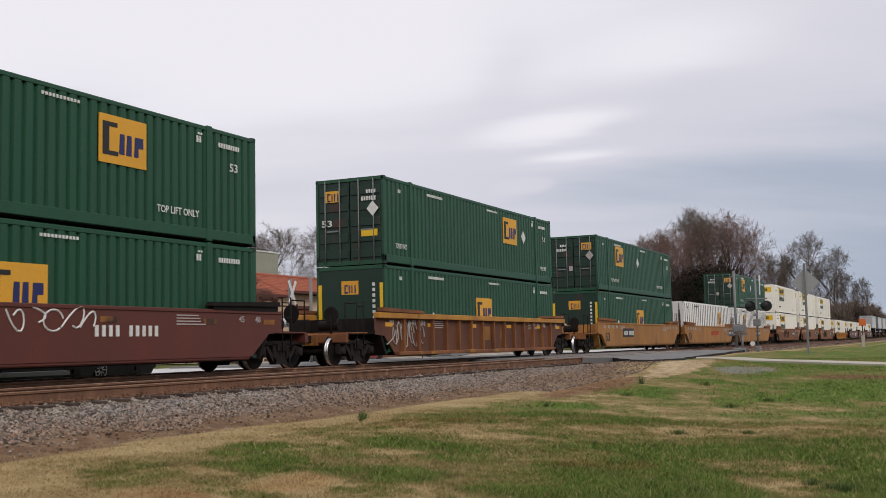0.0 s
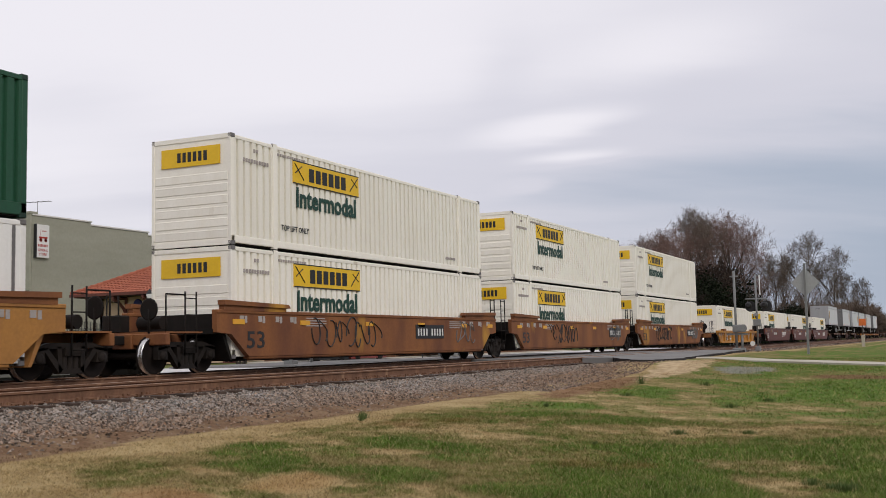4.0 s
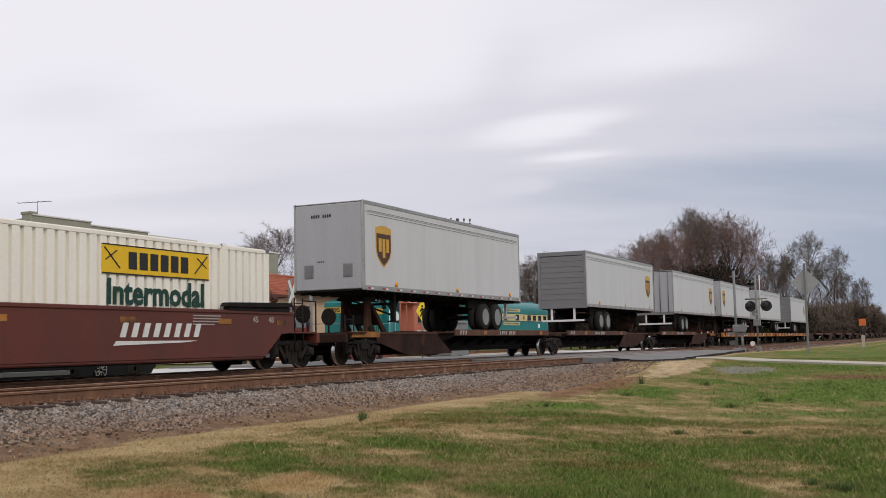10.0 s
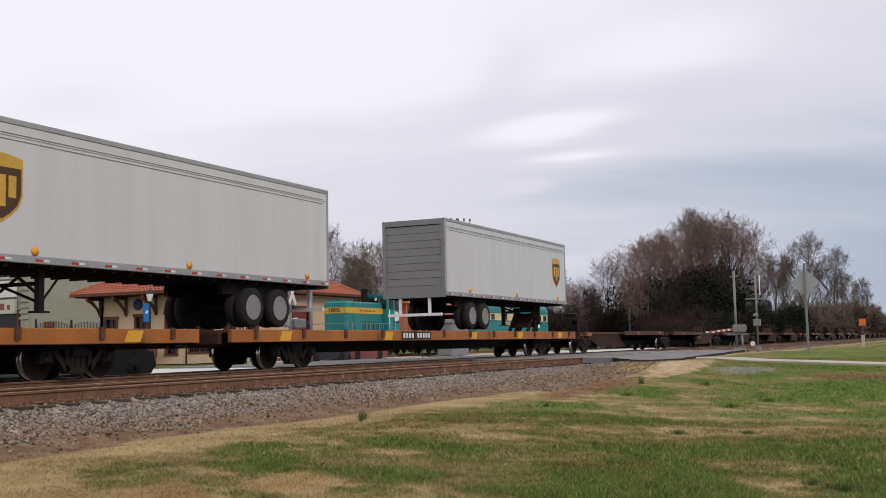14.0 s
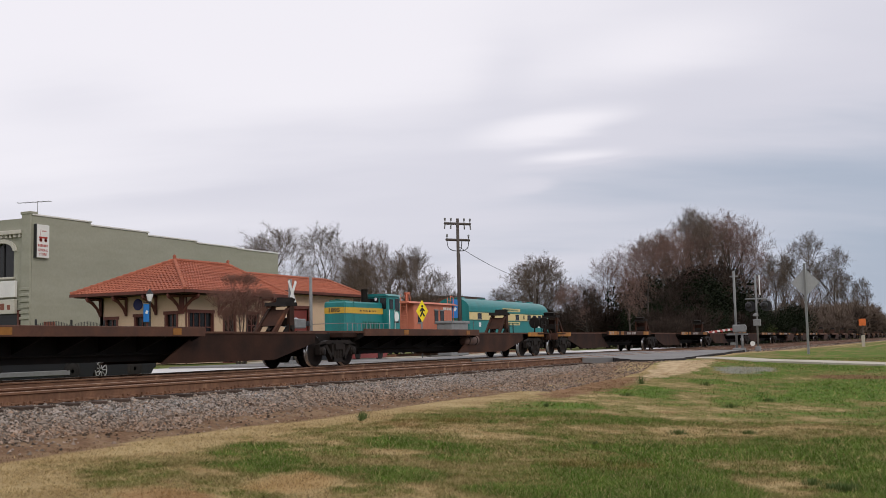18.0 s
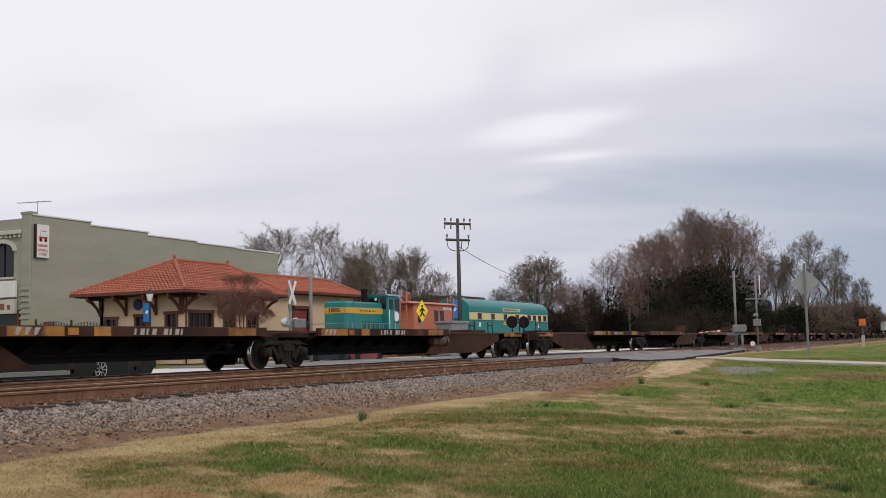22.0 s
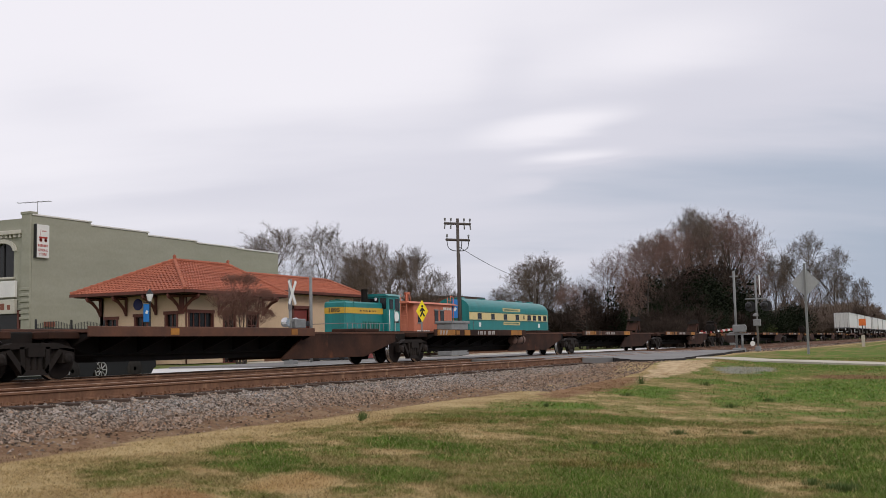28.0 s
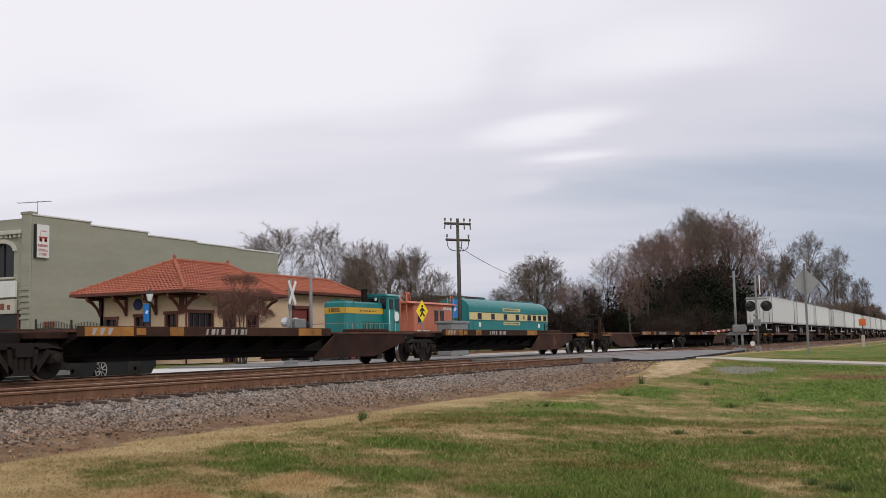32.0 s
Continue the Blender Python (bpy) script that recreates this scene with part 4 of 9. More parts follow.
                if not turned:
                    part("notice_plate", Form().box(-hx - 0.024, -hx + 0.004, -1.05, -0.45, 0.92, 1.14), M["yellow"], c)
                    letter("size_mark", "53", 0.30, M["letter_white"], c, pose(-hx - 0.022, 0.85, 1.40) @ pose(0, 0, 0, 0, 0, -90), 0.40)
                else:
                    part("notice_plate", Form().box(-hx - 0.024, -hx + 0.004, 0.05, 0.25, 1.05, 1.30), M["letter_faded"], c)
    else:
        z0 = 1.94
        b = part("banner", Form().box(logo_x - 1.85, logo_x + 1.85, side_y - 0.008, side_y + 0.02, z0, z0 + 0.66), M["yellow"], c, "yellow banner with a bar of dark lettering")
        f = Form()
        for j in range(6):
            f.box(logo_x - 1.02 + j * 0.36, logo_x - 1.02 + j * 0.36 + 0.27, side_y - 0.014, side_y, z0 + 0.13, z0 + 0.52)
        for sx in (-1, 1):
            f.bar((logo_x + sx * 1.78, side_y - 0.010, z0 + 0.58), (logo_x + sx * 1.30, side_y - 0.010, z0 + 0.14), 0.03)
            f.bar((logo_x + sx * 1.75, side_y - 0.010, z0 + 0.30), (logo_x + sx * 1.40, side_y - 0.010, z0 + 0.52), 0.025)
        f.box(logo_x - 1.85, logo_x + 1.85, side_y - 0.012, side_y, z0 + 0.63, z0 + 0.66)
        f.box(logo_x - 1.85, logo_x + 1.85, side_y - 0.012, side_y, z0, z0 + 0.03)
        part("banner_bar", f, M["ink"], b)
        letter("lettering", "Intermodal", 0.78, M["letter_green"], c, pose(logo_x - 0.02, side_y - 0.008, 1.53), 3.35, "bold dark green lettering", 0.03)
        letter("notice", "TOP LIFT ONLY", 0.22, M["ink"], c, pose(-5.1, side_y - 0.006, 0.62), 1.4)
        f = Form()
        for x, z, w, h in ((-6.9, 2.52, 0.35, 0.09), (-6.9, 2.22, 1.3, 0.10), (-5.2, 2.60, 1.5, 0.07), (5.3, 0.42, 0.9, 0.09)):
            for j in range(max(2, int(w / 0.12))):
                f.box(x - w / 2 + j * 0.12, x - w / 2 + j * 0.12 + 0.07, side_y - 0.005, side_y + 0.02, z, z + h)
        tagged(part("marking", f, M["letter_faded"], c, "small unreadable lettering"), "", "", "", "stuff")
        f = Form()
        f.box(-hx - 0.016, -hx + 0.01, -0.95, 0.95, 2.12, 2.62)
        b = part("end_banner", f, M["yellow"], c)
        f = Form()
        for j in range(6):
            f.box(-hx - 0.022, -hx, 0.42 - j * 0.17 - 0.11, 0.42 - j * 0.17, 2.24, 2.50)
        part("banner_bar", f, M["ink"], b)
        for x in BOX_POSTS:
            part("lifting_casting", Form().box(x - 0.12, x + 0.12, -hy - 0.012, -hy + 0.05, CH - 0.10, CH + 0.01, 0.02), M["rib_grey"], c, "dark lifting casting")
    return c


# ---- well cars; origin on the rail level under the middle of the well
def end_gear(car, x, sx, steel, ladder=True):
    """Platform, coupler, grab irons, ladder and brake rigging on the end of a car."""
    f = Form()
    f.box(*sorted((x - sx * 0.5, x + sx * 1.55)), -0.30, 0.30, 0.62, 0.98, 0.02)
    f.box(*sorted((x + sx * 1.35, x + sx * 1.50)), -1.30, 1.30, 0.70, 0.98, 0.02)
    f.box(*sorted((x + sx * 0.1, x + sx * 1.45)), -1.25, 1.25, 0.98, 1.02)
    part("end_platform", f, steel, car)
    f = Form()
    f.box(*sorted((x + sx * 1.55, x + sx * 2.05)), -0.11, 0.11, 0.72, 0.94, 0.02)
    f.prism([(x + sx * 2.00, -0.16), (x + sx * 2.22, -0.20), (x + sx * 2.30, 0.02), (x + sx * 2.12, 0.18), (x + sx * 2.00, 0.14)], "z", 0.66, 0.98)
    part("coupler", f, M["black_steel"], car)
    if ladder:
        for y in (-1.22, 1.22):
            f = Form()
            for xx in (0.3, 0.72):
                f.tube((x + sx * xx, y, 0.5), (x + sx * xx, y, 1.98), 0.022)
            for k in range(4):
                f.tube((x + sx * 0.3, y, 0.62 + 0.40 * k), (x + sx * 0.72, y, 0.62 + 0.40 * k), 0.016)
            f.tube((x + sx * 1.42, y, 0.9), (x + sx * 1.42, y, 1.9), 0.022)
            f.tube((x + sx * 0.72, y, 1.9), (x + sx * 1.42, y, 1.9), 0.022)
            part("ladder", f, M["black_steel"], car)
        f = Form()
        f.lathe([(0.24, -0.02), (0.27, 0.0), (0.24, 0.02)], (x + sx * 1.46, -0.75, 1.55), "x", 14)
        f.tube((x + sx * 1.46, -0.75, 0.98), (x + sx * 1.46, -0.75, 1.55), 0.03)
        f.box(*sorted((x + sx * 0.85, x + sx * 1.2)), 0.35, 0.95, 1.02, 1.45, 0.03)
        f.lathe([(0.16, -0.35), (0.16, 0.35)], (x + sx * 0.95, -0.4, 1.24), "y", 10)
        part("brake_gear", f, M["black_steel"], car)


def well_car(paint, ribbed, left, right, label, group, number=None, mark_x=-7.25, size_mark="letter_white", half=8.95, top=1.52):
    """left, right: 'end' where the car ends, 'joint' where the next unit shares a truck."""
    car = thing("well_car", label, "railway car", None, group)
    steel = M[paint]
    h = half
    Y = 1.49
    a, b = 7.6, 8.35
    bright = paint == "ttx_bright"
    for side in (-1, 1):
        y0, y1 = sorted((side * Y, side * (Y - 0.14)))
        f = Form()
        if ribbed:
            yy0, yy1 = sorted((side * (Y - 0.10), side * (Y - 0.14)))
            f.prism([(-a, 0.30), (a, 0.30), (b, 0.90), (h, 0.95), (h, top), (-h, top), (-h, 0.95), (-b, 0.90)], "y", yy0, yy1)
        else:
            f.prism([(-a, 0.38), (a, 0.38), (b, 0.95), (h, 1.00), (h, top), (-h, top), (-h, 1.00), (-b, 0.95)], "y", y0, y1)
            # turned-in foot of the sill
            yf0, yf1 = sorted((side * (Y - 0.02), side * (Y - 0.26)))
            f.box(-a + 0.05, a - 0.05, yf0, yf1, 0.30, 0.40, 0.03)
        part("side_wall", f, M["ribbed_panel"] if paint == "ttx_rust" and ribbed else steel, car)
        f = Form()
        if ribbed:
            f.box(-h, h, *sorted((side * (Y + 0.07), side * (Y - 0.16))), top - 0.06, top + 0.12, 0.015)
        else:
            f.box(-h, h, *sorted((side * (Y + 0.03), side * (Y - 0.16))), top - 0.05, top + 0.04, 0.015)
        chord = part("top_chord", f, M["ttx_bright"] if ribbed else steel, car)
        if ribbed:
            f = Form()
            f.box(-a, a, *sorted((side * (Y + 0.05), side * (Y - 0.14))), 0.26, 0.38, 0.015)
            part("bottom_chord", f, steel, car)
            wide = 0.09 if bright else 0.055
            rib = Form().prism([(-wide * 1.2, 0.34), (wide * 1.2, 0.34), (wide * 0.8, top - 0.04), (-wide * 0.8, top - 0.04)], "y", *sorted((side * (Y + 0.03), side * (Y - 0.12)))).mesh("rib", steel)
            for x in (-6.15, -4.32, -2.48, -1.17, 0.08, 1.32, 2.53, 4.32, 6.15) if bright else [-7.15 + i * 1.1 for i in range(14)]:
                part("rib", rib, None, car).matrix_basis = pose(x, 0, 0)
        # thickened guides over the ends of the side walls
        for sx in (-1, 1):
            f = Form()
            if bright:
                f.prism([(sx * 6.95, top + 0.10), (sx * 7.05, top + 0.24), (sx * 6.05, top + 0.26), (sx * 5.95, top + 0.10)], "y", *sorted((side * (Y + 0.10), side * (Y - 0.12))))
            else:
                f.prism([(sx * (h - 0.2), top + 0.16), (sx * (h - 0.2), top + 0.28), (sx * 5.9, top + 0.22), (sx * 5.8, top + 0.12)], "y", *sorted((side * (Y + 0.10), side * (Y - 0.12))))
                f.box(*sorted((sx * (h - 0.25), sx * 5.95)), *sorted((side * (Y + 0.04), side * (Y - 0.12))), top + 0.02, top + 0.18)
            part("guide", f, M["ttx_rust"] if ribbed else M["black_steel"] if paint == "maroon" else M["ttx_rust"], car)
    # floor and bulkheads of the well
    f = Form()
    f.box(-a, a, -1.36, 1.36, 0.27, 0.325)
    for sx in (-1, 1):
        f.prism([(sx * 8.12, 0.30), (sx * 8.20, 0.30), (sx * 8.55, 0.98), (sx * 8.55, top - 0.05), (sx * 8.40, top - 0.05), (sx * 8.40, 0.98)], "y", -1.34, 1.34)
        f.box(*sorted((sx * 8.35, sx * (h + 0.02))), -1.38, 1.38, 0.96, 1.08)
    part("well_floor", f, M["black_steel"] if paint != "ttx" else steel, car)
    # ends
    for sx, how in ((-1, left), (1, right)):
        if how == "end":
            bogie(car, sx * 9.55)
            end_gear(car, sx * (h + 0.15), sx, M["ttx_rust"] if "ttx" in paint else steel)
        else:
            f = Form()
            f.box(*sorted((sx * h, sx * 9.82)), -0.42, 0.42, 0.72, 1.12, 0.03)
            f.box(*sorted((sx * (h - 0.1), sx * 9.55)), -1.25, 1.25, 1.08, 1.13)
            part("joint_beam", f, M["black_steel"], car)
            for y in (-1.24, 1.24):
                f = Form()
                for xx in (0.10, 0.50):
                    f.tube((sx * (h + xx), y, 0.55), (sx * (h + xx), y, 2.35), 0.022)
                for k in range(5):
                    f.tube((sx * (h + 0.10), y, 0.7 + 0.40 * k), (sx * (h + 0.50), y, 0.7 + 0.40 * k), 0.016)
                part("ladder", f, M["black_steel"], car)
            if sx > 0:
                bogie(car, 9.80)
    # markings
    fy = -Y - 0.006 if not ribbed else -Y + 0.094
    mk = M[size_mark]
    if bright:
        letter("size_mark", "53", 0.38, mk, car, pose(mark_x + 0.17, fy, 0.51), 0.36)
    elif not ribbed:
        letter("size_mark", "53", 0.62, mk, car, pose(mark_x, fy, 0.78), 0.80)
    f = Form()
    plate_x = number if number is not None else -3.0
    for j in range(10):
        if j != 4:
            f.box(plate_x - 0.95 + j * 0.21, plate_x - 0.95 + j * 0.21 + 0.10, fy - 0.012, fy + 0.01, 0.90, 1.14)
    if bright:
        # two plates, one on each side of the rib at -4.32
        p = part("number_plate", Form().box(-5.08, -4.44, fy - 0.008, fy + 0.01, 0.48, 0.70).box(-4.20, -3.12, fy - 0.008, fy + 0.01, 0.48, 0.70), M["ink"], car, "black panel with bars of white lettering")
        f = Form()
        for x in (-5.02, -4.86, -4.70, -4.56, -4.14, -3.97, -3.80, -3.63, -3.46, -3.29):
            f.prism([(x, 0.51), (x + 0.08, 0.51), (x + 0.12, 0.67), (x + 0.04, 0.67)], "y", fy - 0.012, fy + 0.01)
        part("number_bar", f, M["letter_white"], p)
        f = Form()
        for x in (2.75, 3.25, 3.75):
            f.box(x + 0.12, x + 0.22, fy - 0.004, fy + 0.01, 0.50, 0.86)
            f.box(x, x + 0.34, fy - 0.004, fy + 0.01, 0.86, 0.93)
        part("emblem", f, M["faded_red"], car, "faded red emblem")
        p = part("notice", Form().box(4.89, 5.32, fy - 0.006, fy + 0.01, 0.53, 0.77), M["letter_faded"], car)
        f = Form()
        for i in range(3):
            for j in range(3):
                f.box(4.93 + i * 0.13, 5.02 + i * 0.13, fy - 0.010, fy + 0.01, 0.555 + j * 0.07, 0.605 + j * 0.07)
        part("notice_lettering", f, M["ink"], p)
        part("outlet", Form().box(-8.12, -7.78, fy - 0.05, fy + 0.01, 0.56, 0.76, 0.01), steel, car)
    if ribbed and paint == "ttx_rust":
        part("patch", Form().box(-0.4, 0.35, fy - 0.008, fy + 0.01, 0.72, 1.25), M["spine_yellow"], car, "yellow panel")
    elif paint != "maroon" and not bright:
        p = part("number_plate", Form().box(plate_x - 1.1, plate_x + 1.1, fy - 0.008, fy + 0.01, 0.80, 1.27), M["ink"], car, "black panel with bars of white lettering")
        part("number_bar", f, M["letter_white"], p)
    elif not bright:
        part("number_bar", f, M["letter_white"], car)
    rs = random.Random(int(plate_x * 10) + 3)
    f = Form()
    if paint == "maroon":
        for x, text in ((-8.0, "45"), (-7.0, "48"), (-6.3, "45"), (-5.4, "40"), (7.0, "45"), (7.7, "48")):
            letter("length_mark", text, 0.22, M["letter_faded"], car, pose(x + 0.15, fy - 0.004, top - 0.20), 0.24)
    for x in () if paint == "maroon" else (-8.0, -7.2, -6.4, -5.7, 5.7, 6.4, 7.2, 8.0):
        f.box(x, x + 0.16, fy - 0.006, fy + 0.01, top - 0.25, top - 0.10)
        f.box(x + 0.20, x + 0.30, fy - 0.006, fy + 0.01, top - 0.28, top - 0.10)
    for x in (4.6, -4.9):
        for k in range(4):
            f.box(x, x + 0.8 + 0.3 * rs.random(), fy - 0.006, fy + 0.01, top - 0.14 - k * 0.07, top - 0.11 - k * 0.07)
    tagged(part("marking", f, M["letter_faded"], car, "small faded lettering"), "", "", "", "stuff")
    if paint == "maroon" or paint == "ttx_rust":
        strip = Form().box(0, 0.5, fy - 0.008, fy + 0.01, 1.20, 1.33).mesh("reflector", M["spine_yellow"] if paint == "maroon" else M["logo_orange"])
        for x in (-8.3, -5.2, -1.5, 2.1, 5.6, 8.1):
            part("reflector", strip, None, car, "orange reflective strip").matrix_basis = pose(x, 0, 0)
    return car


def logo_bars(car, x, fy, material, underline=True):
    """The railway's slanted emblem as plain shapes."""
    f = Form()
    for j in range(4):
        x0 = x - 1.35 + j * 0.72
        f.prism([(x0, 0.88), (x0 + 0.17, 0.88), (x0 + 0.28, 1.20), (x0 + 0.11, 1.20)], "y", fy - 0.010, fy + 0.01)
        f.prism([(x0 + 0.36, 0.88), (x0 + 0.53, 0.88), (x0 + 0.64, 1.20), (x0 + 0.47, 1.20)], "y", fy - 0.010, fy + 0.01)
    if underline:
        f.prism([(x - 1.55, 0.70), (x + 0.9, 0.76), (x + 1.3, 0.80), (x - 1.45, 0.80)], "y", fy - 0.010, fy + 0.01)
    part("emblem", f, material, car, "slanted pale emblem")


def scrawl(car, x0, x1, fy, material, seed, z0=0.55, z1=1.42, n=26):
    """Loose spray-painted lines."""
    rs = random.Random(seed)
    f = Form()
    x = x0
    while x < x1:
        w, h = rs.uniform(0.16, 0.30), rs.uniform(0.35, 0.5) * (z1 - z0)
        zc, a0, fz, sl = (z0 + z1) / 2 + rs.uniform(-0.06, 0.06), rs.uniform(0, 6.28), rs.choice((1, 2, 2, 3)), rs.uniform(-0.2, 0.3)
        pts = []
        for k in range(13):
            a = a0 + k * 0.44
            z = h * math.sin(fz * a * 0.5)
            pts.append((x + w * math.cos(a) + sl * z, zc + z))
        for p, q in zip(pts, pts[1:]):
            f.bar((p[0], fy - 0.004, p[1]), (q[0], fy - 0.004, q[1]), 0.032)
        x += (x1 - x0) / n * rs.uniform(2.0, 3.2)
    part("graffiti", f, material, car, "loose spray-painted scrawl")


# ---- the loaded well cars, front to back
BOXES = "containers on the train"
WELLS = "well cars of the train"
GREEN_FIRST = container("green", "doors", 3.0, BOXES, 1.45, None, (4.9,))
GREEN_TOP = container("green", "doors", 3.0, BOXES, 1.45, 4.55, (6.9, -6.9))
GREEN_TURNED = container("green", "doors", -3.9, BOXES, 1.45, -0.1, (-4.9, 4.9))
GREEN_LOW = container("green", "plain", 0.05, BOXES, 0.95)
WHITE_LOW = container("white", "plain", 4.3, BOXES, 1.25)
WHITE_TURNED = container("white", "doors", -4.1, BOXES, 1.25)
CREAM = container("cream", "plain", -3.35, BOXES)
CREAM_RIGHT = container("cream", "doors", 3.6, BOXES)
USED = set()


def load(proto, s, z):
    ob = proto if proto.name not in USED else copy_thing(proto, Matrix())
    USED.add(proto.name)
    rides(ob, s)
    ob.matrix_world = pose(s, FAR_Y, z)
    ob["rest"] = z
    return ob


FLOOR_Z, STACK_Z = 0.33, 0.33 + CH + 0.03
FY = -1.496


def build_wells():
    # maroon car with two green boxes, only its rear half in view at the start
    c = rides(well_car("maroon", False, "end", "end", "maroon well car with spray-painted scrawl, carrying stacked containers", WELLS, 2.9), 15.5)
    scrawl(c, -0.8, 1.9, FY, M["letter_white"], 3, 1.0, 1.5, 14)
    load(GREEN_LOW, 15.5, FLOOR_Z), load(GREEN_FIRST, 15.5, STACK_Z)
    c = rides(well_car("ttx_rust", True, "end", "end", "rusty yellow ribbed well car carrying stacked green containers", WELLS, 3.4, -7.25, "ink"), 38.8)
    scrawl(c, -7.9, -5.5, FY + 0.09, M["letter_faded"], 5)
    load(GREEN_LOW, 38.8, FLOOR_Z), load(GREEN_TOP, 38.8, STACK_Z)
    for i, (s, l, r) in enumerate(((62.1, "end", "joint"), (81.7, "joint", "joint"), (101.2, "joint", "end"))):
        c = rides(well_car("ttx", False, l, r, "tan smooth-sided well car unit carrying containers", WELLS, (-3.3, 7.9, 1.6)[i], -7.3, "ink"), s)
        if i == 1:
            logo_bars(c, 1.2, FY, M["letter_red"], False)
    load(GREEN_LOW, 62.1, FLOOR_Z), load(GREEN_TURNED, 62.1, STACK_Z)
    load(WHITE_LOW, 81.7, FLOOR_Z)
    load(WHITE_TURNED, 101.2, FLOOR_Z), load(GREEN_TURNED, 101.2, STACK_Z)
    for i, (s, l, r) in enumerate(((124.1, "end", "joint"), (143.7, "joint", "joint"), (163.2, "joint", "end"))):
        c = rides(well_car("ttx_rust", False, l, r, "rust-stained orange well car unit with graffiti, carrying stacked cream containers", WELLS, (3.0, 6.0, 4.9)[i], -7.3, "ink"), s)
        scrawl(c, -4.4, -0.6, FY, M["ink"], 11 + i)
        scrawl(c, 5.4, 6.8, FY, M["rib_grey"], 21 + i, 0.6, 1.45, 16)
        load(CREAM, s, FLOOR_Z), load(CREAM, s, STACK_Z)
    c = rides(well_car("ttx_bright", True, "end", "end", "yellow ribbed well car carrying one cream container", WELLS, -4.3, -0.9, "ink", 8.95, 1.12), 186.5)
    load(CREAM, 186.5, FLOOR_Z)
    for i, (s, l, r) in enumerate(((209.7, "end", "joint"), (229.3, "joint", "joint"), (248.9, "joint", "end"))):
        c = rides(well_car("maroon", False, l, r, "maroon well car unit with pale emblem carrying one cream container", WELLS, -2.65), s)
        logo_bars(c, 3.45, FY, M["letter_white"])
        load(CREAM if i == 0 else CREAM_RIGHT, s, FLOOR_Z)


build_wells()


# ---- trailers; origin at the middle of the floor line
TL, TW = 13.5, 2.55


def shield(parent, x, y, z, s=1.0):
    def outline(k):
        pts = [(-0.44, 0.50), (-0.20, 0.56), (0.0, 0.58), (0.20, 0.56), (0.44, 0.50), (0.44, -0.18), (0.36, -0.38), (0.20, -0.54), (0.0, -0.68), (-0.20, -0.54), (-0.36, -0.38), (-0.44, -0.18)]
        return [(x + a * k * s, z + b * k * s * 0.92) for a, b in pts]
    sh = part("shield", Form().prism(outline(1.0), "y", y - 0.006, y + 0.01), M["gold"], parent, "gold-edged brown shield emblem")
    part("shield_field", Form().prism([(p, min(q, z + 0.30 * s)) for p, q in outline(0.91)], "y", y - 0.012, y), M["brown"], sh)
    f = Form()
    for x0, w, z0, z1 in ((-0.30, 0.16, -0.20, 0.17), (-0.08, 0.15, -0.36, 0.17), (0.13, 0.16, -0.20, 0.17)):
        f.box(x + x0 * s, x + (x0 + w) * s, y - 0.018, y - 0.006, z + z0 * s, z + z1 * s)
    part("shield_stroke", f, M["gold"], sh)


def tandem(tr, x):
    f = Form()
    f.box(x - 1.5, x + 1.5, -0.95, -0.80, -0.36, -0.05)
    f.box(x - 1.5, x + 1.5, 0.80, 0.95, -0.36, -0.05)
    for dx in (-0.62, 0.62):
        f.tube((x + dx, -1.1, -0.70), (x + dx, 1.1, -0.70), 0.07)
    f.box(x - 0.12, x + 0.12, -0.95, 0.95, -0.55, -0.25)
    part("suspension", f, M["black_steel"], tr)
    for dx in (-0.62, 0.62):
        for side in (-1, 1):
            for off in (1.15, 0.83):
                w = Form()
                w.lathe([(0.30, 0.13), (0.46, 0.135), (0.515, 0.09), (0.52, -0.09), (0.46, -0.135), (0.30, -0.13)], (x + dx, side * off, -0.70), "y", 20)
                wheel = part("tyre", w, M["tyre"], tr)
                if off > 1:
                    r = Form()
                    r.lathe([(0.33, 0.135 * side), (0.30, 0.150 * side), (0.28, 0.10 * side), (0.22, 0.02 * side), (0.14, 0.03 * side), (0.13, 0.12 * side), (0.05, 0.13 * side)], (x + dx, side * off, -0.70), "y", 16)
                    part("rim", r, M["rim"], wheel)


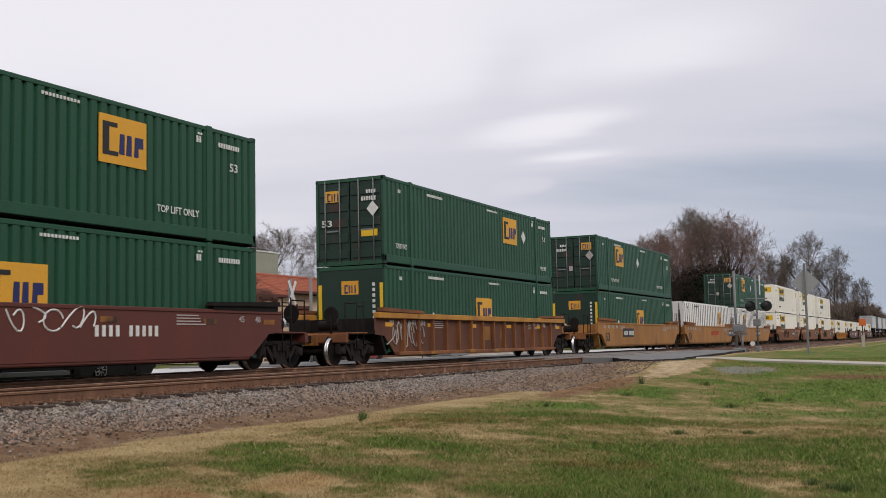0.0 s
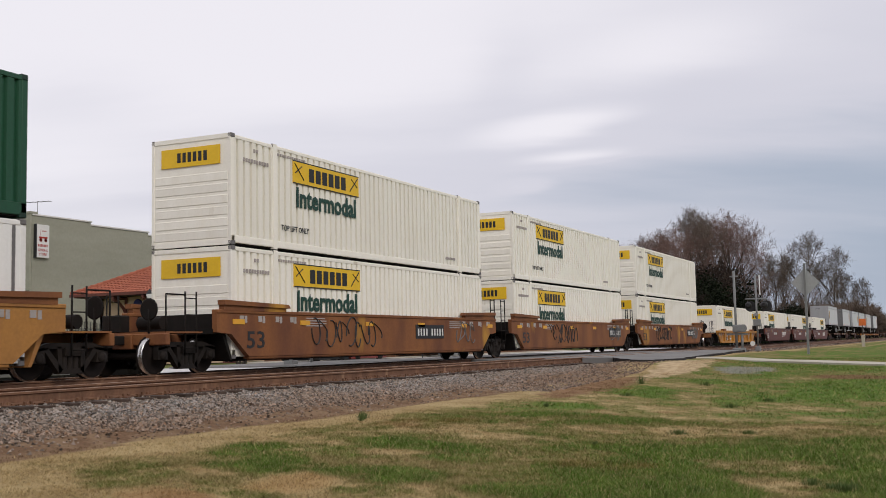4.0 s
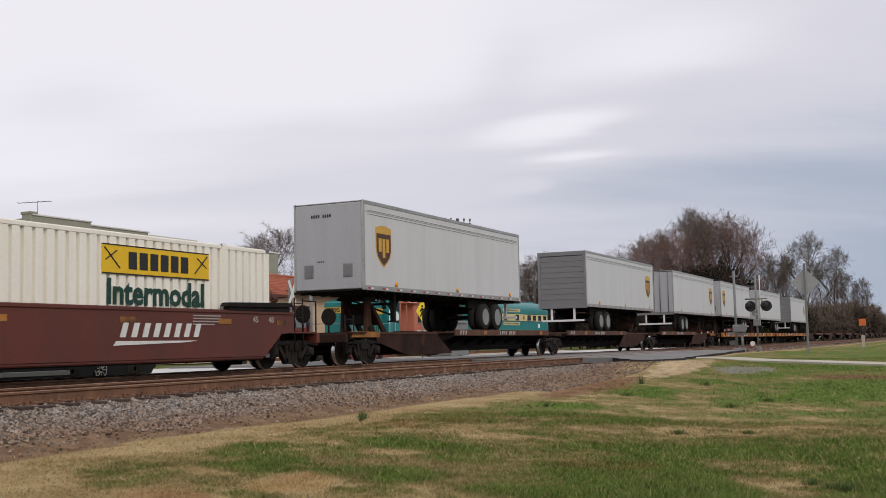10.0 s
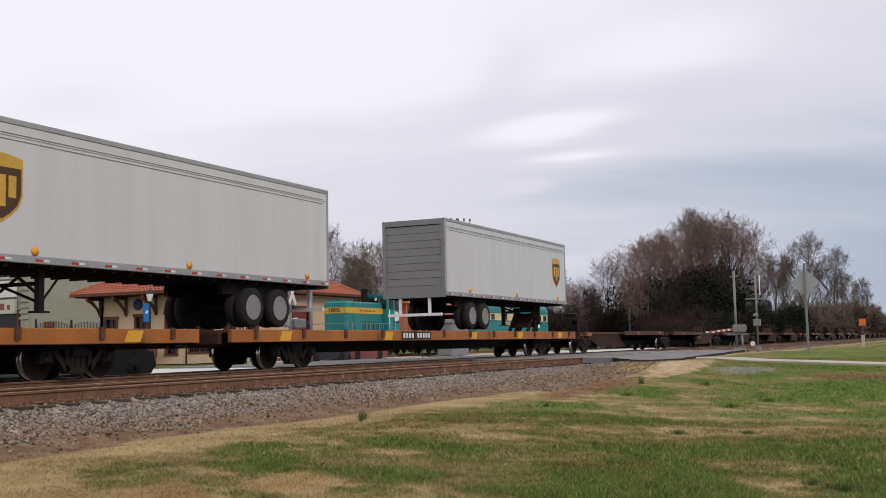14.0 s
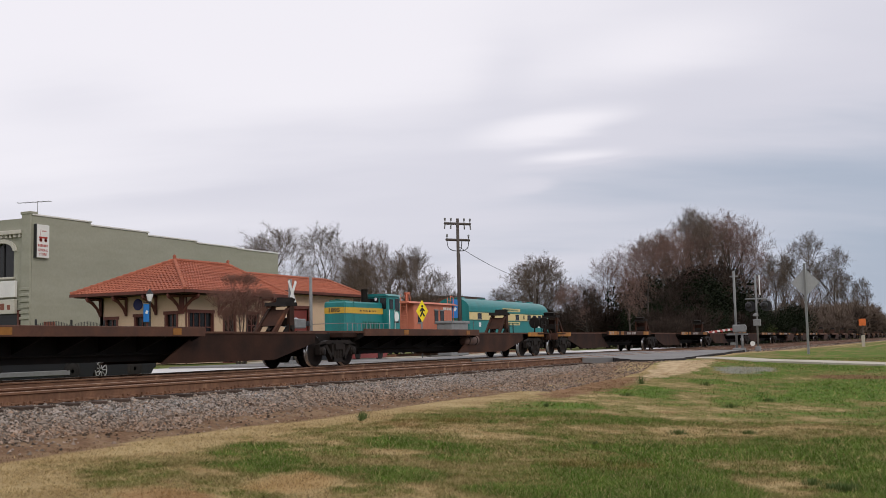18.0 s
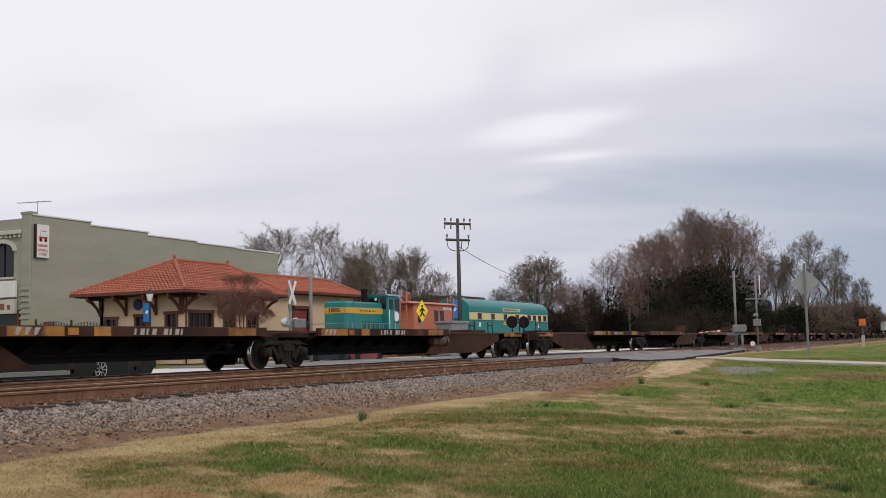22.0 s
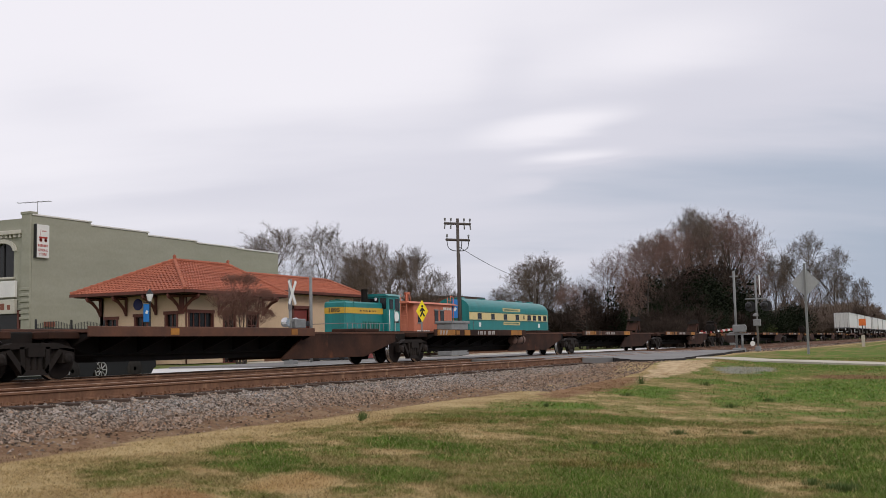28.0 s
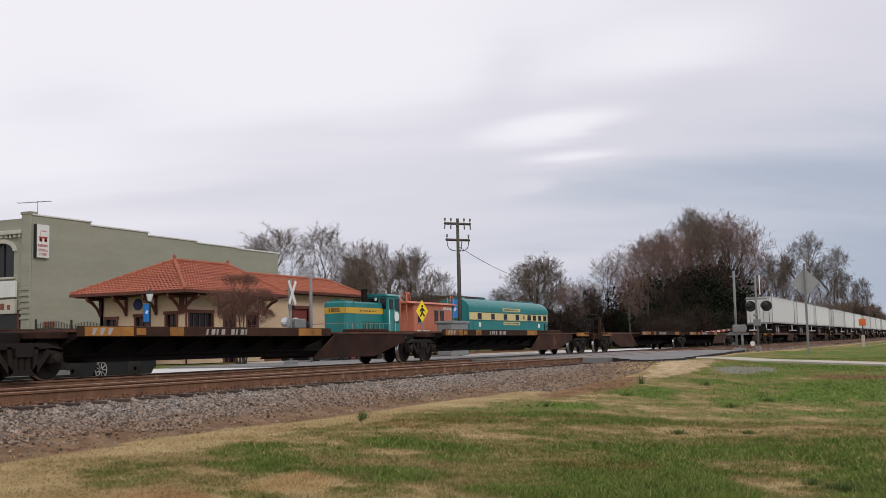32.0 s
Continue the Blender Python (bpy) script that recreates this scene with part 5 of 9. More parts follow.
def trailer(nose, rear, label, skin="trailer", length=TL, height=2.85, logo=True):
    """nose: -1 or 1, the end at which the kingpin lies. rear: 'swing' or 'rollup' doors."""
    tr = thing("semi_trailer", label, "trailer", None, "trailers on the train")
    h, w = length / 2, TW / 2
    paint = M[skin]
    for side in (-1, 1):
        f = Form()
        f.box(-h + 0.03, h - 0.03, *sorted((side * w, side * (w - 0.05))), 0.14, height - 0.10)
        p = part("side_panel", f, paint, tr)
        f = Form()
        f.box(-h, h, *sorted((side * (w + 0.018), side * (w - 0.06))), height - 0.12, height, 0.012)
        f.box(-h, h, *sorted((side * (w + 0.010), side * (w - 0.01))), height - 0.36, height - 0.345)
        trim = Form()
        for dz in (0.30, 0.42):
            trim.box(-h + 0.3, h - 0.3, *sorted((side * (w + 0.008), side * (w - 0.01))), height - dz - 0.018, height - dz)
        f.box(-h, h, *sorted((side * (w + 0.018), side * (w - 0.06))), 0.0, 0.16, 0.012)
        for x in (-h + 0.06, h - 0.06):
            f.box(x - 0.06, x + 0.06, *sorted((side * (w + 0.014), side * (w - 0.06))), 0.0, height, 0.012)
        part("frame_rail", f, M["alu"], tr)
        if skin == "trailer":
            part("trim_strip", trim, M["rollup"], tr, "dark trim strips")
    f, g = Form(), Form()
    n = 14
    for i in range(n):
        x = -h + 0.25 + i * (length - 0.7) / (n - 1)
        f.box(x, x + 0.20, -w - 0.026, -w - 0.01, 0.045, 0.095)
        g.box(x + 0.20, x + 0.36, -w - 0.026, -w - 0.01, 0.045, 0.095)
    part("tape", f, M["tape_red"], tr)
    part("tape", g, M["tape_white"], tr)
    for x in (-h + 2.2, 0.3, h - 1.2):
        part("marker_disc", Form().lathe([(0.09, 0.0), (0.09, -0.012), (0.0, -0.012)], (x, -w - 0.018, 0.25), "y", 12), M["amber"], tr, "small yellow disc")
    f = Form()
    f.box(-h + 0.02, h - 0.02, -w + 0.02, w - 0.02, height - 0.045, height - 0.01, 0.01)
    part("roof", f, M["alu"], tr)
    f = Form()
    f.box(-h + 0.02, h - 0.02, -w + 0.04, w - 0.04, 0.0, 0.10)
    part("floor", f, M["black_steel"], tr)
    beam = Form().box(0.0, 0.06, -w + 0.05, w - 0.05, -0.08, 0.0).mesh("cross_beam", M["black_steel"])
    for i in range(int(length / 0.6)):
        part("cross_beam", beam, None, tr).matrix_basis = pose(-h + 0.3 + i * 0.6, 0, 0)
    nx, rx = nose * h, -nose * h
    f = Form()
    f.box(*sorted((nx, nx - nose * 0.05)), -w + 0.06, w - 0.06, 0.05, height - 0.06, 0.02)
    part("front_wall", f, M["trailer_end"] if skin == "trailer" else paint, tr)
    if nose < 0:
        for y in (-0.72, 0.72):
            f = Form()
            f.box(nx - 0.02, nx + 0.02, y - 0.17, y + 0.17, 0.42, 0.86, 0.012)
            b = part("service_box", f, M["galv"], tr)
            part("service_door", Form().box(nx - 0.035, nx - 0.018, y - 0.11, y + 0.11, 0.48, 0.78), M["rollup"], b)
        f = Form()
        for j in range(9):
            f.box(nx - 0.006, nx + 0.01, 0.62 - j * 0.085 - 0.055, 0.62 - j * 0.085, 2.36, 2.46) if j != 4 else None
        for j in range(4):
            f.box(nx - 0.006, nx + 0.01, 0.36 - j * 0.07, 0.40 - j * 0.07, 0.92, 0.97)
        part("number_bar", f, M["ink"], tr)
    f = Form()
    if rear == "rollup":
        for i in range(9):
            z0 = 0.12 + i * (height - 0.36) / 9
            part("door_slat", Form().box(*sorted((rx, rx + nose * 0.04)), -w + 0.14, w - 0.14, z0, z0 + (height - 0.36) / 9 - 0.012), M["rollup"], tr)
        f = Form()
        f.box(*sorted((rx - nose * 0.03, rx + nose * 0.05)), -w, w, height - 0.22, height - 0.02)
        f.box(*sorted((rx - nose * 0.03, rx + nose * 0.05)), -w, -w + 0.14, 0.05, height - 0.2)
        f.box(*sorted((rx - nose * 0.03, rx + nose * 0.05)), w - 0.14, w, 0.05, height - 0.2)
        f.box(*sorted((rx - nose * 0.05, rx + nose * 0.05)), -w, w, -0.05, 0.12)
        part("door_frame", f, M["rollup"], tr)
    else:
        for y0, y1 in ((-w + 0.06, -0.015), (0.015, w - 0.06)):
            f.box(*sorted((rx, rx + nose * 0.05)), y0, y1, 0.10, height - 0.10, 0.012)
        part("swing_door", f, M["trailer_end"] if skin == "trailer" else paint, tr)
        for y in (-0.95, -0.40, 0.40, 0.95):
            part("locking_bar", Form().tube((rx - nose * 0.03, y, 0.02), (rx - nose * 0.03, y, height - 0.06), 0.022), M["galv"], tr)
        part("bumper_sill", Form().box(*sorted((rx - nose * 0.04, rx + nose * 0.05)), -w, w, -0.08, 0.10), M["rollup"], tr)
    # under-ride guard
    f = Form()
    f.box(*sorted((rx - nose * 0.02, rx + nose * 0.09)), -1.1, 1.1, -0.72, -0.62)
    for y in (-0.6, 0.6):
        f.box(*sorted((rx + nose * 0.0, rx + nose * 0.08)), y - 0.05, y + 0.05, -0.72, 0.0)
    part("bumper", f, M["tape_white"], tr)
    tandem(tr, rx + nose * (3.2 if nose < 0 else 3.0))
    # landing gear
    x = nx - nose * 2.75
    for y in (-0.85, 0.85):
        leg = part("landing_leg", Form().box(x - 0.07, x + 0.07, y - 0.07, y + 0.07, -0.92, 0.0), M["black_steel"], tr)
        part("foot", Form().box(x - 0.16, x + 0.16, y - 0.14, y + 0.14, -0.96, -0.92), M["black_steel"], leg)
        part("brace", Form().bar((x, y, -0.8), (x - nose * 0.9, y * 0.7, -0.05), 0.05), M["black_steel"], leg)
        part("brace", Form().bar((x, y, -0.6), (x + nose * 0.6, y * 0.7, -0.05), 0.05), M["black_steel"], leg)
    part("cross_shaft", Form().bar((x, -0.85, -0.35), (x, 0.85, -0.35), 0.06), M["black_steel"], tr)
    part("cross_brace", Form().bar((x, -0.85, -0.75), (x, 0.85, -0.15), 0.045), M["black_steel"], tr)
    if logo:
        shield(tr, nx - nose * 1.35, -w - 0.004, 1.50, 1.18)
    return tr


# ---- spine cars and flat cars
def hitch(parent, x, lean, size=1.0, material=None):
    """A trailer hitch stanchion; lean: the way its brace runs down to the deck."""
    mt = material or M["black_steel"]

    def at(pts):
        return [(x + lean * a * size, 1.0 + b * size) for a, b in pts]
    w = 0.50 * size
    top = 1.0 + 1.06 * size
    h = part("trailer_hitch", Form().prism([(x - 0.44 * size, top + 0.02), (x + 0.44 * size, top + 0.02), (x + 0.36 * size, top + 0.13), (x - 0.36 * size, top + 0.13)], "y", -w, w), mt, parent, "steel trailer hitch, raised")
    for y in (-w + 0.06, w - 0.06):
        part("column", Form().prism(at([(-0.24, 0.0), (0.14, 0.0), (0.10, 1.08), (-0.16, 1.08)]), "y", y - 0.05, y + 0.05), M["spine"], h)
        part("brace", Form().prism(at([(0.08, 1.02), (0.26, 0.98), (1.24, 0.02), (0.96, 0.02)]), "y", y - 0.04, y + 0.04), M["spine"], h)
        part("gusset", Form().prism(at([(0.10, 0.0), (0.52, 0.0), (0.10, 0.40)]), "y", y - 0.03, y + 0.03), mt, h)
    part("brace_plate", Form().prism(at([(0.12, 0.94), (0.22, 0.94), (0.86, 0.30), (0.76, 0.28)]), "y", -w + 0.1, w - 0.1), M["spine"], h)
    part("cross_beam", Form().box(x - 0.07, x + 0.07, -w + 0.08, w - 0.08, 1.0 + 0.30 * size, 1.0 + 0.62 * size, 0.02), mt, h)
    part("screw", Form().bar(at([(0.0, 0.62)])[0][:1] + (0.0,) + at([(0.0, 0.62)])[0][1:], at([(0.95, 0.10)])[0][:1] + (0.0,) + at([(0.95, 0.10)])[0][1:], 0.08), mt, h)
    part("jaw", Form().prism([(x - lean * 0.10, top + 0.12), (x - lean * 0.42 * size, top + 0.12), (x - lean * 0.50 * size, top + 0.24), (x - lean * 0.18, top + 0.28)], "y", -w * 0.7, w * 0.7), M["black_steel"], h)
    for y in (-w - 0.02, w + 0.02):
        part("pivot", Form().lathe([(0.09, -0.03), (0.09, 0.03)], (x, y, 1.16), "y", 10), M["bogie"], h)
    return h


def spine_unit(length, hitch_side, raised, edge, left_end, right_end, label, group, number=True, tank=True, long_deck=False):
    """One unit of an articulated spine car. hitch_side: the end (-1 or 1) that bears the hitch; the wheel deck lies at the other."""
    u = thing("spine_car", label, "railway car", None, group)
    h = length / 2
    k = hitch_side
    f = Form()
    f.prism([(-h + 0.35, 0.80), (-h + 1.5, 0.80), (-h + 2.6, 0.34), (h - 2.6, 0.34), (h - 1.5, 0.80), (h - 0.35, 0.80), (h - 0.35, 1.02), (-h + 0.35, 1.02)], "y", -0.33, 0.33)
    part("spine_beam", f, M["black_steel"], u)
    # wheel deck with cantilever arms
    x0, x1 = sorted((-k * (h - 1.3), -k * (h - (11.4 if long_deck else 10.2))))
    f = Form()
    f.box(x0, x1, -1.28, 1.28, 1.00, 1.06)
    part("wheel_deck", f, M["deck_rust"], u)
    n = 7
    for i in range(n + 1):
        x = x0 + 0.08 + i * (x1 - x0 - 0.16) / n
        for side in (-1, 1):
            part("deck_arm", Form().prism([(side * 1.22, 0.97), (side * 0.33, 0.97), (side * 0.33, 0.55), (side * 1.18, 0.88)], "x", x - 0.03, x + 0.03), M["black_steel"], u)
    for side in (-1, 1):
        part("deck_edge", Form().box(x0 - 0.02, x1 + 0.02, *sorted((side * 1.30, side * 1.22)), 0.90, 1.13, 0.012), M["deck_rust"] if edge == "deck_rust" else M["spine"], u, "worn painted deck edge")
    if edge == "spine_lettered":
        letter("deck_lettering", "ALL PURPOSE SPINE CAR", 0.125, M["letter_faded"], u, pose(x0 + 1.20, -1.312, 0.955), 2.0)
        letter("size_mark", "53", 0.17, M["letter_white"], u, pose(x0 + 5.05, -1.316, 0.94), 0.34)
        for x, w in ((x0 + 2.95, 0.55), (x0 + 4.7, 1.2), (x1 - 2.3, 1.5)):
            part("yellow_patch", Form().box(x, x + w, -1.309, -1.29, 0.915, 1.115), M["spine_yellow"], u)
    if edge == "spine_yellow":
        for j, w in enumerate((1.5, 0.5, 0.0, 1.2)):
            if not w:
                continue
            x = x0 + 0.15 + j * (x1 - x0 - 1.6) / 3.1
            part("yellow_patch", Form().box(x, x + w, -1.309, -1.29, 0.915, 1.115), M["spine_yellow"], u)
    for x in (x0 + 1.75, x1 - 0.9) if edge == "spine_yellow" else (x0 + 2.6, x1 - 1.2):
        part("reflector", Form().box(x, x + 0.30, -1.312, -1.29, 0.94, 1.09), M["spine_yellow"], u, "worn orange-yellow patch")
    # hitch end: narrow plate deck over deep brown aprons
    a = k * (h - 1.1)
    b = k * (h - (5.6 if long_deck else 6.6))
    for side in (-1, 1):
        f = Form()
        f.prism([(a, 0.72), (a, 1.0), (b, 1.0), (b - k * 0.1, 0.92), (b - k * 1.3, 0.26), (k * (h - 3.2), 0.26)], "y", *sorted((side * 0.95, side * 0.90)))
        part("side_apron", f, M["spine"], u, "rust-brown apron plate")
    part("hitch_deck", Form().box(*sorted((k * (h - 0.5), b)), -0.98, 0.98, 0.98, 1.03), M["deck_rust"], u)
    part("end_beam", Form().box(*sorted((-k * (h - 0.5), -k * (h - 1.4))), -0.95, 0.95, 0.86, 1.02, 0.02), M["spine"], u)
    if raised:
        hitch(u, k * (h - 1.45), -k, 1.0 if raised == "loaded" else 0.74)
    elif hitch_side:
        part("folded_hitch", Form().box(*sorted((k * (h - 1.3), k * (h - 2.9))), -0.45, 0.45, 1.03, 1.16, 0.03), M["spine"], u, "hitch folded down")
    if tank:
        x = b - k * 0.1
        part("air_tank", Form().lathe([(0.10, -0.62), (0.19, -0.56), (0.19, 0.56), (0.10, 0.62)], (x, -0.88, 0.72), "x", 14), M["tank"], u, "cylindrical air reservoir")
        for dx in (-0.35, 0.35):
            part("tank_strap", Form().lathe([(0.202, -0.03), (0.202, 0.03)], (x + dx, -0.88, 0.72), "x", 14), M["black_steel"], u)
    if number:
        f = Form()
        c = x0 + (x1 - x0) * 0.42
        for j in range(9):
            if j != 4:
                f.prism([(c + j * 0.20, 0.94), (c + j * 0.20 + 0.06 + 0.07 * (j % 2), 0.94), (c + j * 0.20 + 0.09 + 0.07 * (j % 2), 1.08), (c + j * 0.20 + 0.03, 1.08)], "y", -1.316, -1.29)
        for j in range(3):
            f.prism([(x0 + 0.35 + j * 0.24, 0.94), (x0 + 0.43 + j * 0.24, 0.94), (x0 + 0.52 + j * 0.24, 1.09), (x0 + 0.38 + j * 0.24, 1.09)], "y", -1.316, -1.29)
        part("number_bar", f, M["letter_faded"], u)
    # brake pipe along the beam
    part("brake_pipe", Form().tube((-h + 1, -0.42, 0.50), (h - 1, -0.42, 0.50), 0.03), M["black_steel"], u)
    for sx, how in ((-1, left_end), (1, right_end)):
        if how == "end":
            bogie(u, sx * h)
            end_gear(u, sx * (h + 0.0), sx, M["spine"], False)
            for side in (-1, 1):
                part("end_sill", Form().box(*sorted((sx * (h - 0.9), sx * (h + 0.9))), *sorted((side * 1.18, side * 1.10)), 0.86, 1.04), M["spine_yellow"], u)
            for y in (-1.15, 1.15):
                f = Form()
                for xx in (0.75, 1.25):
                    f.tube((sx * (h + xx), y, 0.45), (sx * (h + xx), y, 1.55), 0.022)
                for q in range(3):
                    f.tube((sx * (h + 0.75), y, 0.6 + 0.4 * q), (sx * (h + 1.25), y, 0.6 + 0.4 * q), 0.016)
                part("ladder", f, M["black_steel"], u)
            part("brake_wheel", Form().lathe([(0.24, -0.02), (0.27, 0.0), (0.24, 0.02)], (sx * (h + 1.3), -0.6, 1.5), "x", 14).tube((sx * (h + 1.3), -0.6, 0.95), (sx * (h + 1.3), -0.6, 1.5), 0.03), M["black_steel"], u)
        elif sx > 0:
            bogie(u, h)
            part("joint", Form().box(h - 0.5, h + 0.5, -0.5, 0.5, 0.72, 1.02, 0.03), M["black_steel"], u)
    return u


SPINES = "spine cars of the train"


def build_trailers_on_spine():
    brown = "rust-brown articulated spine car unit"
    for i, (c, s0) in enumerate(((271.4, 262.6), (289.4, 280.3), (307.6, 298.6))):
        L = 17.9
        u = spine_unit(L, (-1, 1, 1)[i], "loaded", "deck_rust", "end" if i == 0 else "joint", "end" if i == 2 else "joint", brown + " carrying a semi trailer", SPINES, True, False, True)
        rides(u, c)
    for s, nose, rear, lab in ((268.9, -1, "swing", "pale grey semi trailer riding nose first with a shield emblem"), (291.6, 1, "rollup", "pale grey semi trailer with roll-up rear door and shield emblem"),
                               (310.3, 1, "swing", "pale grey semi trailer with swing doors and shield emblem"), (326.4, -1, "swing", "pale grey semi trailer riding nose first with a shield emblem"),
                               (345.5, -1, "swing", "pale grey semi trailer riding nose first with a shield emblem"), (367.1, 1, "rollup", "pale grey semi trailer with roll-up rear door and shield emblem")):
        z = 2.36 if s > 318 else 2.34
        tr = trailer(nose, rear, lab)
        rides(tr, s)
        tr.matrix_world = pose(s, FAR_Y, z)
        tr["rest"] = z


build_trailers_on_spine()


def flat_car(length, truck, group):
    c = thing("flat_car", "long orange-painted flat car with rusty deck", "railway car", None, group)
    h = length / 2
    f = Form()
    f.box(-h, h, -1.45, 1.45, 1.00, 1.06)
    part("deck", f, M["deck_rust"], c)
    for side in (-1, 1):
        f = Form()
        f.box(-h, h, *sorted((side * 1.50, side * 1.36)), 0.74, 1.07, 0.015)
        s = part("side_sill", f, M["orange_flat"], c, "orange side sill")
        if side < 0:
            f = Form()
            for i in range(12):
                x = -h + 1.0 + i * (length - 2.0) / 11
                f.box(x - 0.07, x + 0.07, -1.55, -1.45, 0.84, 1.09)
            part("stake", f, M["deck_rust"], s)
    f = Form()
    f.prism([(-h + 0.3, 0.80), (-truck + 1.2, 0.80), (-truck + 3.0, 0.42), (truck - 3.0, 0.42), (truck - 1.2, 0.80), (h - 0.3, 0.80), (h - 0.3, 1.02), (-h + 0.3, 1.02)], "y", -0.35, 0.35)
    for i in range(9):
        x = -h + 2 + i * (length - 4) / 8
        f.box(x - 0.08, x + 0.08, -1.36, 1.36, 0.80, 1.02)
    part("centre_sill", f, M["black_steel"], c)
    f = Form()
    f.box(-4.4, -2.2, -1.512, -1.49, 0.78, 1.04)
    p = part("number_plate", f, M["ink"], c, "black panel with bars of white lettering")
    f = Form()
    for j in range(10):
        if j != 4:
            f.box(-4.3 + j * 0.205, -4.3 + j * 0.205 + 0.13, -1.520, -1.50, 0.83, 0.99)
    part("number_bar", f, M["letter_white"], p)
    f = Form()
    for x in (-11.5, -5.6, 1.2, 6.0, 11.0):
        f.prism([(x, 0.77), (x + 0.5, 0.77), (x + 0.62, 1.03), (x + 0.12, 1.03)], "y", -1.515, -1.49)
    part("reflector", f, M["logo_orange"], c)
    for sx in (-1, 1):
        bogie(c, sx * truck)
        end_gear(c, sx * (h - 1.2), sx, M["spine"], False)
    return c


def build_flats():
    a = rides(flat_car(27.2, 10.1, "flat cars of the train"), 332.3)
    b = rides(copy_thing(a, Matrix()), 360.8)
    for c, x in ((a, -11.3), (a, 6.3), (b, 11.0)):
        hitch(c, x, 1 if x < 8 else -1, 1.0, M["black_steel"])


build_flats()


def build_spines():
    """Empty articulated spine cars: four of five units, then two of three, then loaded ones."""
    made = {}

    def put(c, length, k, raised, edge, e0, e1, tank=False):
        key = (length, k, raised, edge, e0, e1, tank)
        if key not in made:
            tone = {"spine_yellow": "worn yellow deck edges", "spine_lettered": "white-lettered deck edges"}.get(edge, "rusty deck")
            made[key] = spine_unit(length, k, raised, edge, e0, e1, "empty spine car unit with %s and %s hitch" % (tone, "raised" if raised else "folded"), SPINES, edge == "spine_yellow", tank, length > 17)
            ob = made[key]
        else:
            ob = copy_thing(made[key], Matrix())
        rides(ob, c)
    Y, R, W = "spine_yellow", "deck_rust", "spine_lettered"
    cars = ((377.1, ((-1, True, R, False), (1, True, R, True), (1, True, R, True), (1, True, R, False), (1, True, R, True))),
            (465.4, ((-1, True, Y, False), (-1, True, Y, False), (-1, True, W, False), (-1, True, Y, False), (1, False, Y, True))),
            (553.9, ((-1, False, Y, False), (1, True, R, False), (1, True, R, False), (1, True, R, False), (1, True, Y, False))),
            (642.6, ((-1, True, Y, False), (1, False, R, False), (1, False, Y, True), (1, True, Y, False), (1, True, Y, True))))
    for start, units in cars:
        for i, (k, up, edge, tank) in enumerate(units):
            put(start + 8.45 + i * 16.9, 16.9, k, up, edge, "end" if i == 0 else "joint", "end" if i == 4 else "joint", tank)
    for start in (731.0, 788.8):
        for i in range(3):
            put(start + 8.95 + i * 17.9, 17.9, -1 if i == 0 else 1, i == 0, Y, "end" if i == 0 else "joint", "end" if i == 2 else "joint")
    # loaded spine cars at the rear
    units = [spine_unit(19.4, 1, "loaded", "deck_rust", e0, e1, "rust-brown spine car unit carrying a white trailer", SPINES, False, False, True)
             for e0, e1 in (("end", "joint"), ("joint", "joint"), ("joint", "end"))]
    tr = trailer(1, "swing", "white semi trailer riding on a spine car", "trailer_white", 16.6, 2.74, False)
    first = True
    lu = set()
    s = 846.6
    for car in range(4):
        for i in range(3):
            c = s + 9.7 + i * 19.4
            ob = units[i] if i not in lu else copy_thing(units[i], Matrix())
            lu.add(i)
            rides(ob, c)
            t = tr if first else copy_thing(tr, Matrix())
            first = False
            rides(t, c - 1.2)
            t.matrix_world = pose(c - 1.2, FAR_Y, 2.10)
            t["rest"] = 2.10
        s += 58.2 + 4.1


build_spines()


# ---------------------------------------------------------------- the far side: buildings
M["store_brick"] = mat("sage_green_painted_brick", (0.325, 0.325, 0.262), 0.85, second=(0.265, 0.268, 0.208), amount=0.7, stretch=(0.35, 0.35, 1.6), scale=0.7, fine=5, fine_amount=0.16, bump=0.12, bump_scale=9)
M["coping"] = mat("white_parapet_coping", (0.70, 0.69, 0.66), 0.7, amount=0.3)
M["cornice"] = mat("cream_cornice", (0.55, 0.53, 0.46), 0.7, amount=0.3)
M["stucco"] = mat("buff_stucco", (0.62, 0.46, 0.32), 0.9, second=(0.50, 0.36, 0.24), amount=0.6, scale=0.8, fine=18, bump=0.15)
M["trim"] = mat("red_brown_timber_trim", (0.135, 0.042, 0.030), 0.7, second=(0.075, 0.026, 0.020), amount=0.6, scale=2)
M["soffit"] = mat("dark_brown_soffit", (0.055, 0.030, 0.022), 0.85)
M["tile"] = mat("terracotta_roof_tile", (0.40, 0.128, 0.072), 0.8, second=(0.29, 0.085, 0.050), amount=0.8, scale=1.1, fine=5, fine_amount=0.45, rand=0.08)
M["red_door"] = mat("faded_red_door", (0.20, 0.035, 0.028), 0.7, second=(0.14, 0.03, 0.025), amount=0.5)
M["teal"] = mat("teal_coach_paint", (0.012, 0.201, 0.202), 0.42, second=(0.016, 0.12, 0.115), amount=0.5, stretch=STREAK)
M["teal_dark"] = mat("dark_teal_paint", (0.010, 0.115, 0.085), 0.5, amount=0.4)
M["cream"] = mat("cream_band_paint", (0.62, 0.50, 0.24), 0.5, amount=0.2)
M["mustard"] = mat("mustard_stripe_paint", (0.60, 0.37, 0.04), 0.5, amount=0.25)
M["caboose"] = mat("faded_orange_caboose_paint", (0.52, 0.175, 0.105), 0.65, second=(0.42, 0.12, 0.07), amount=0.6, stretch=STREAK)
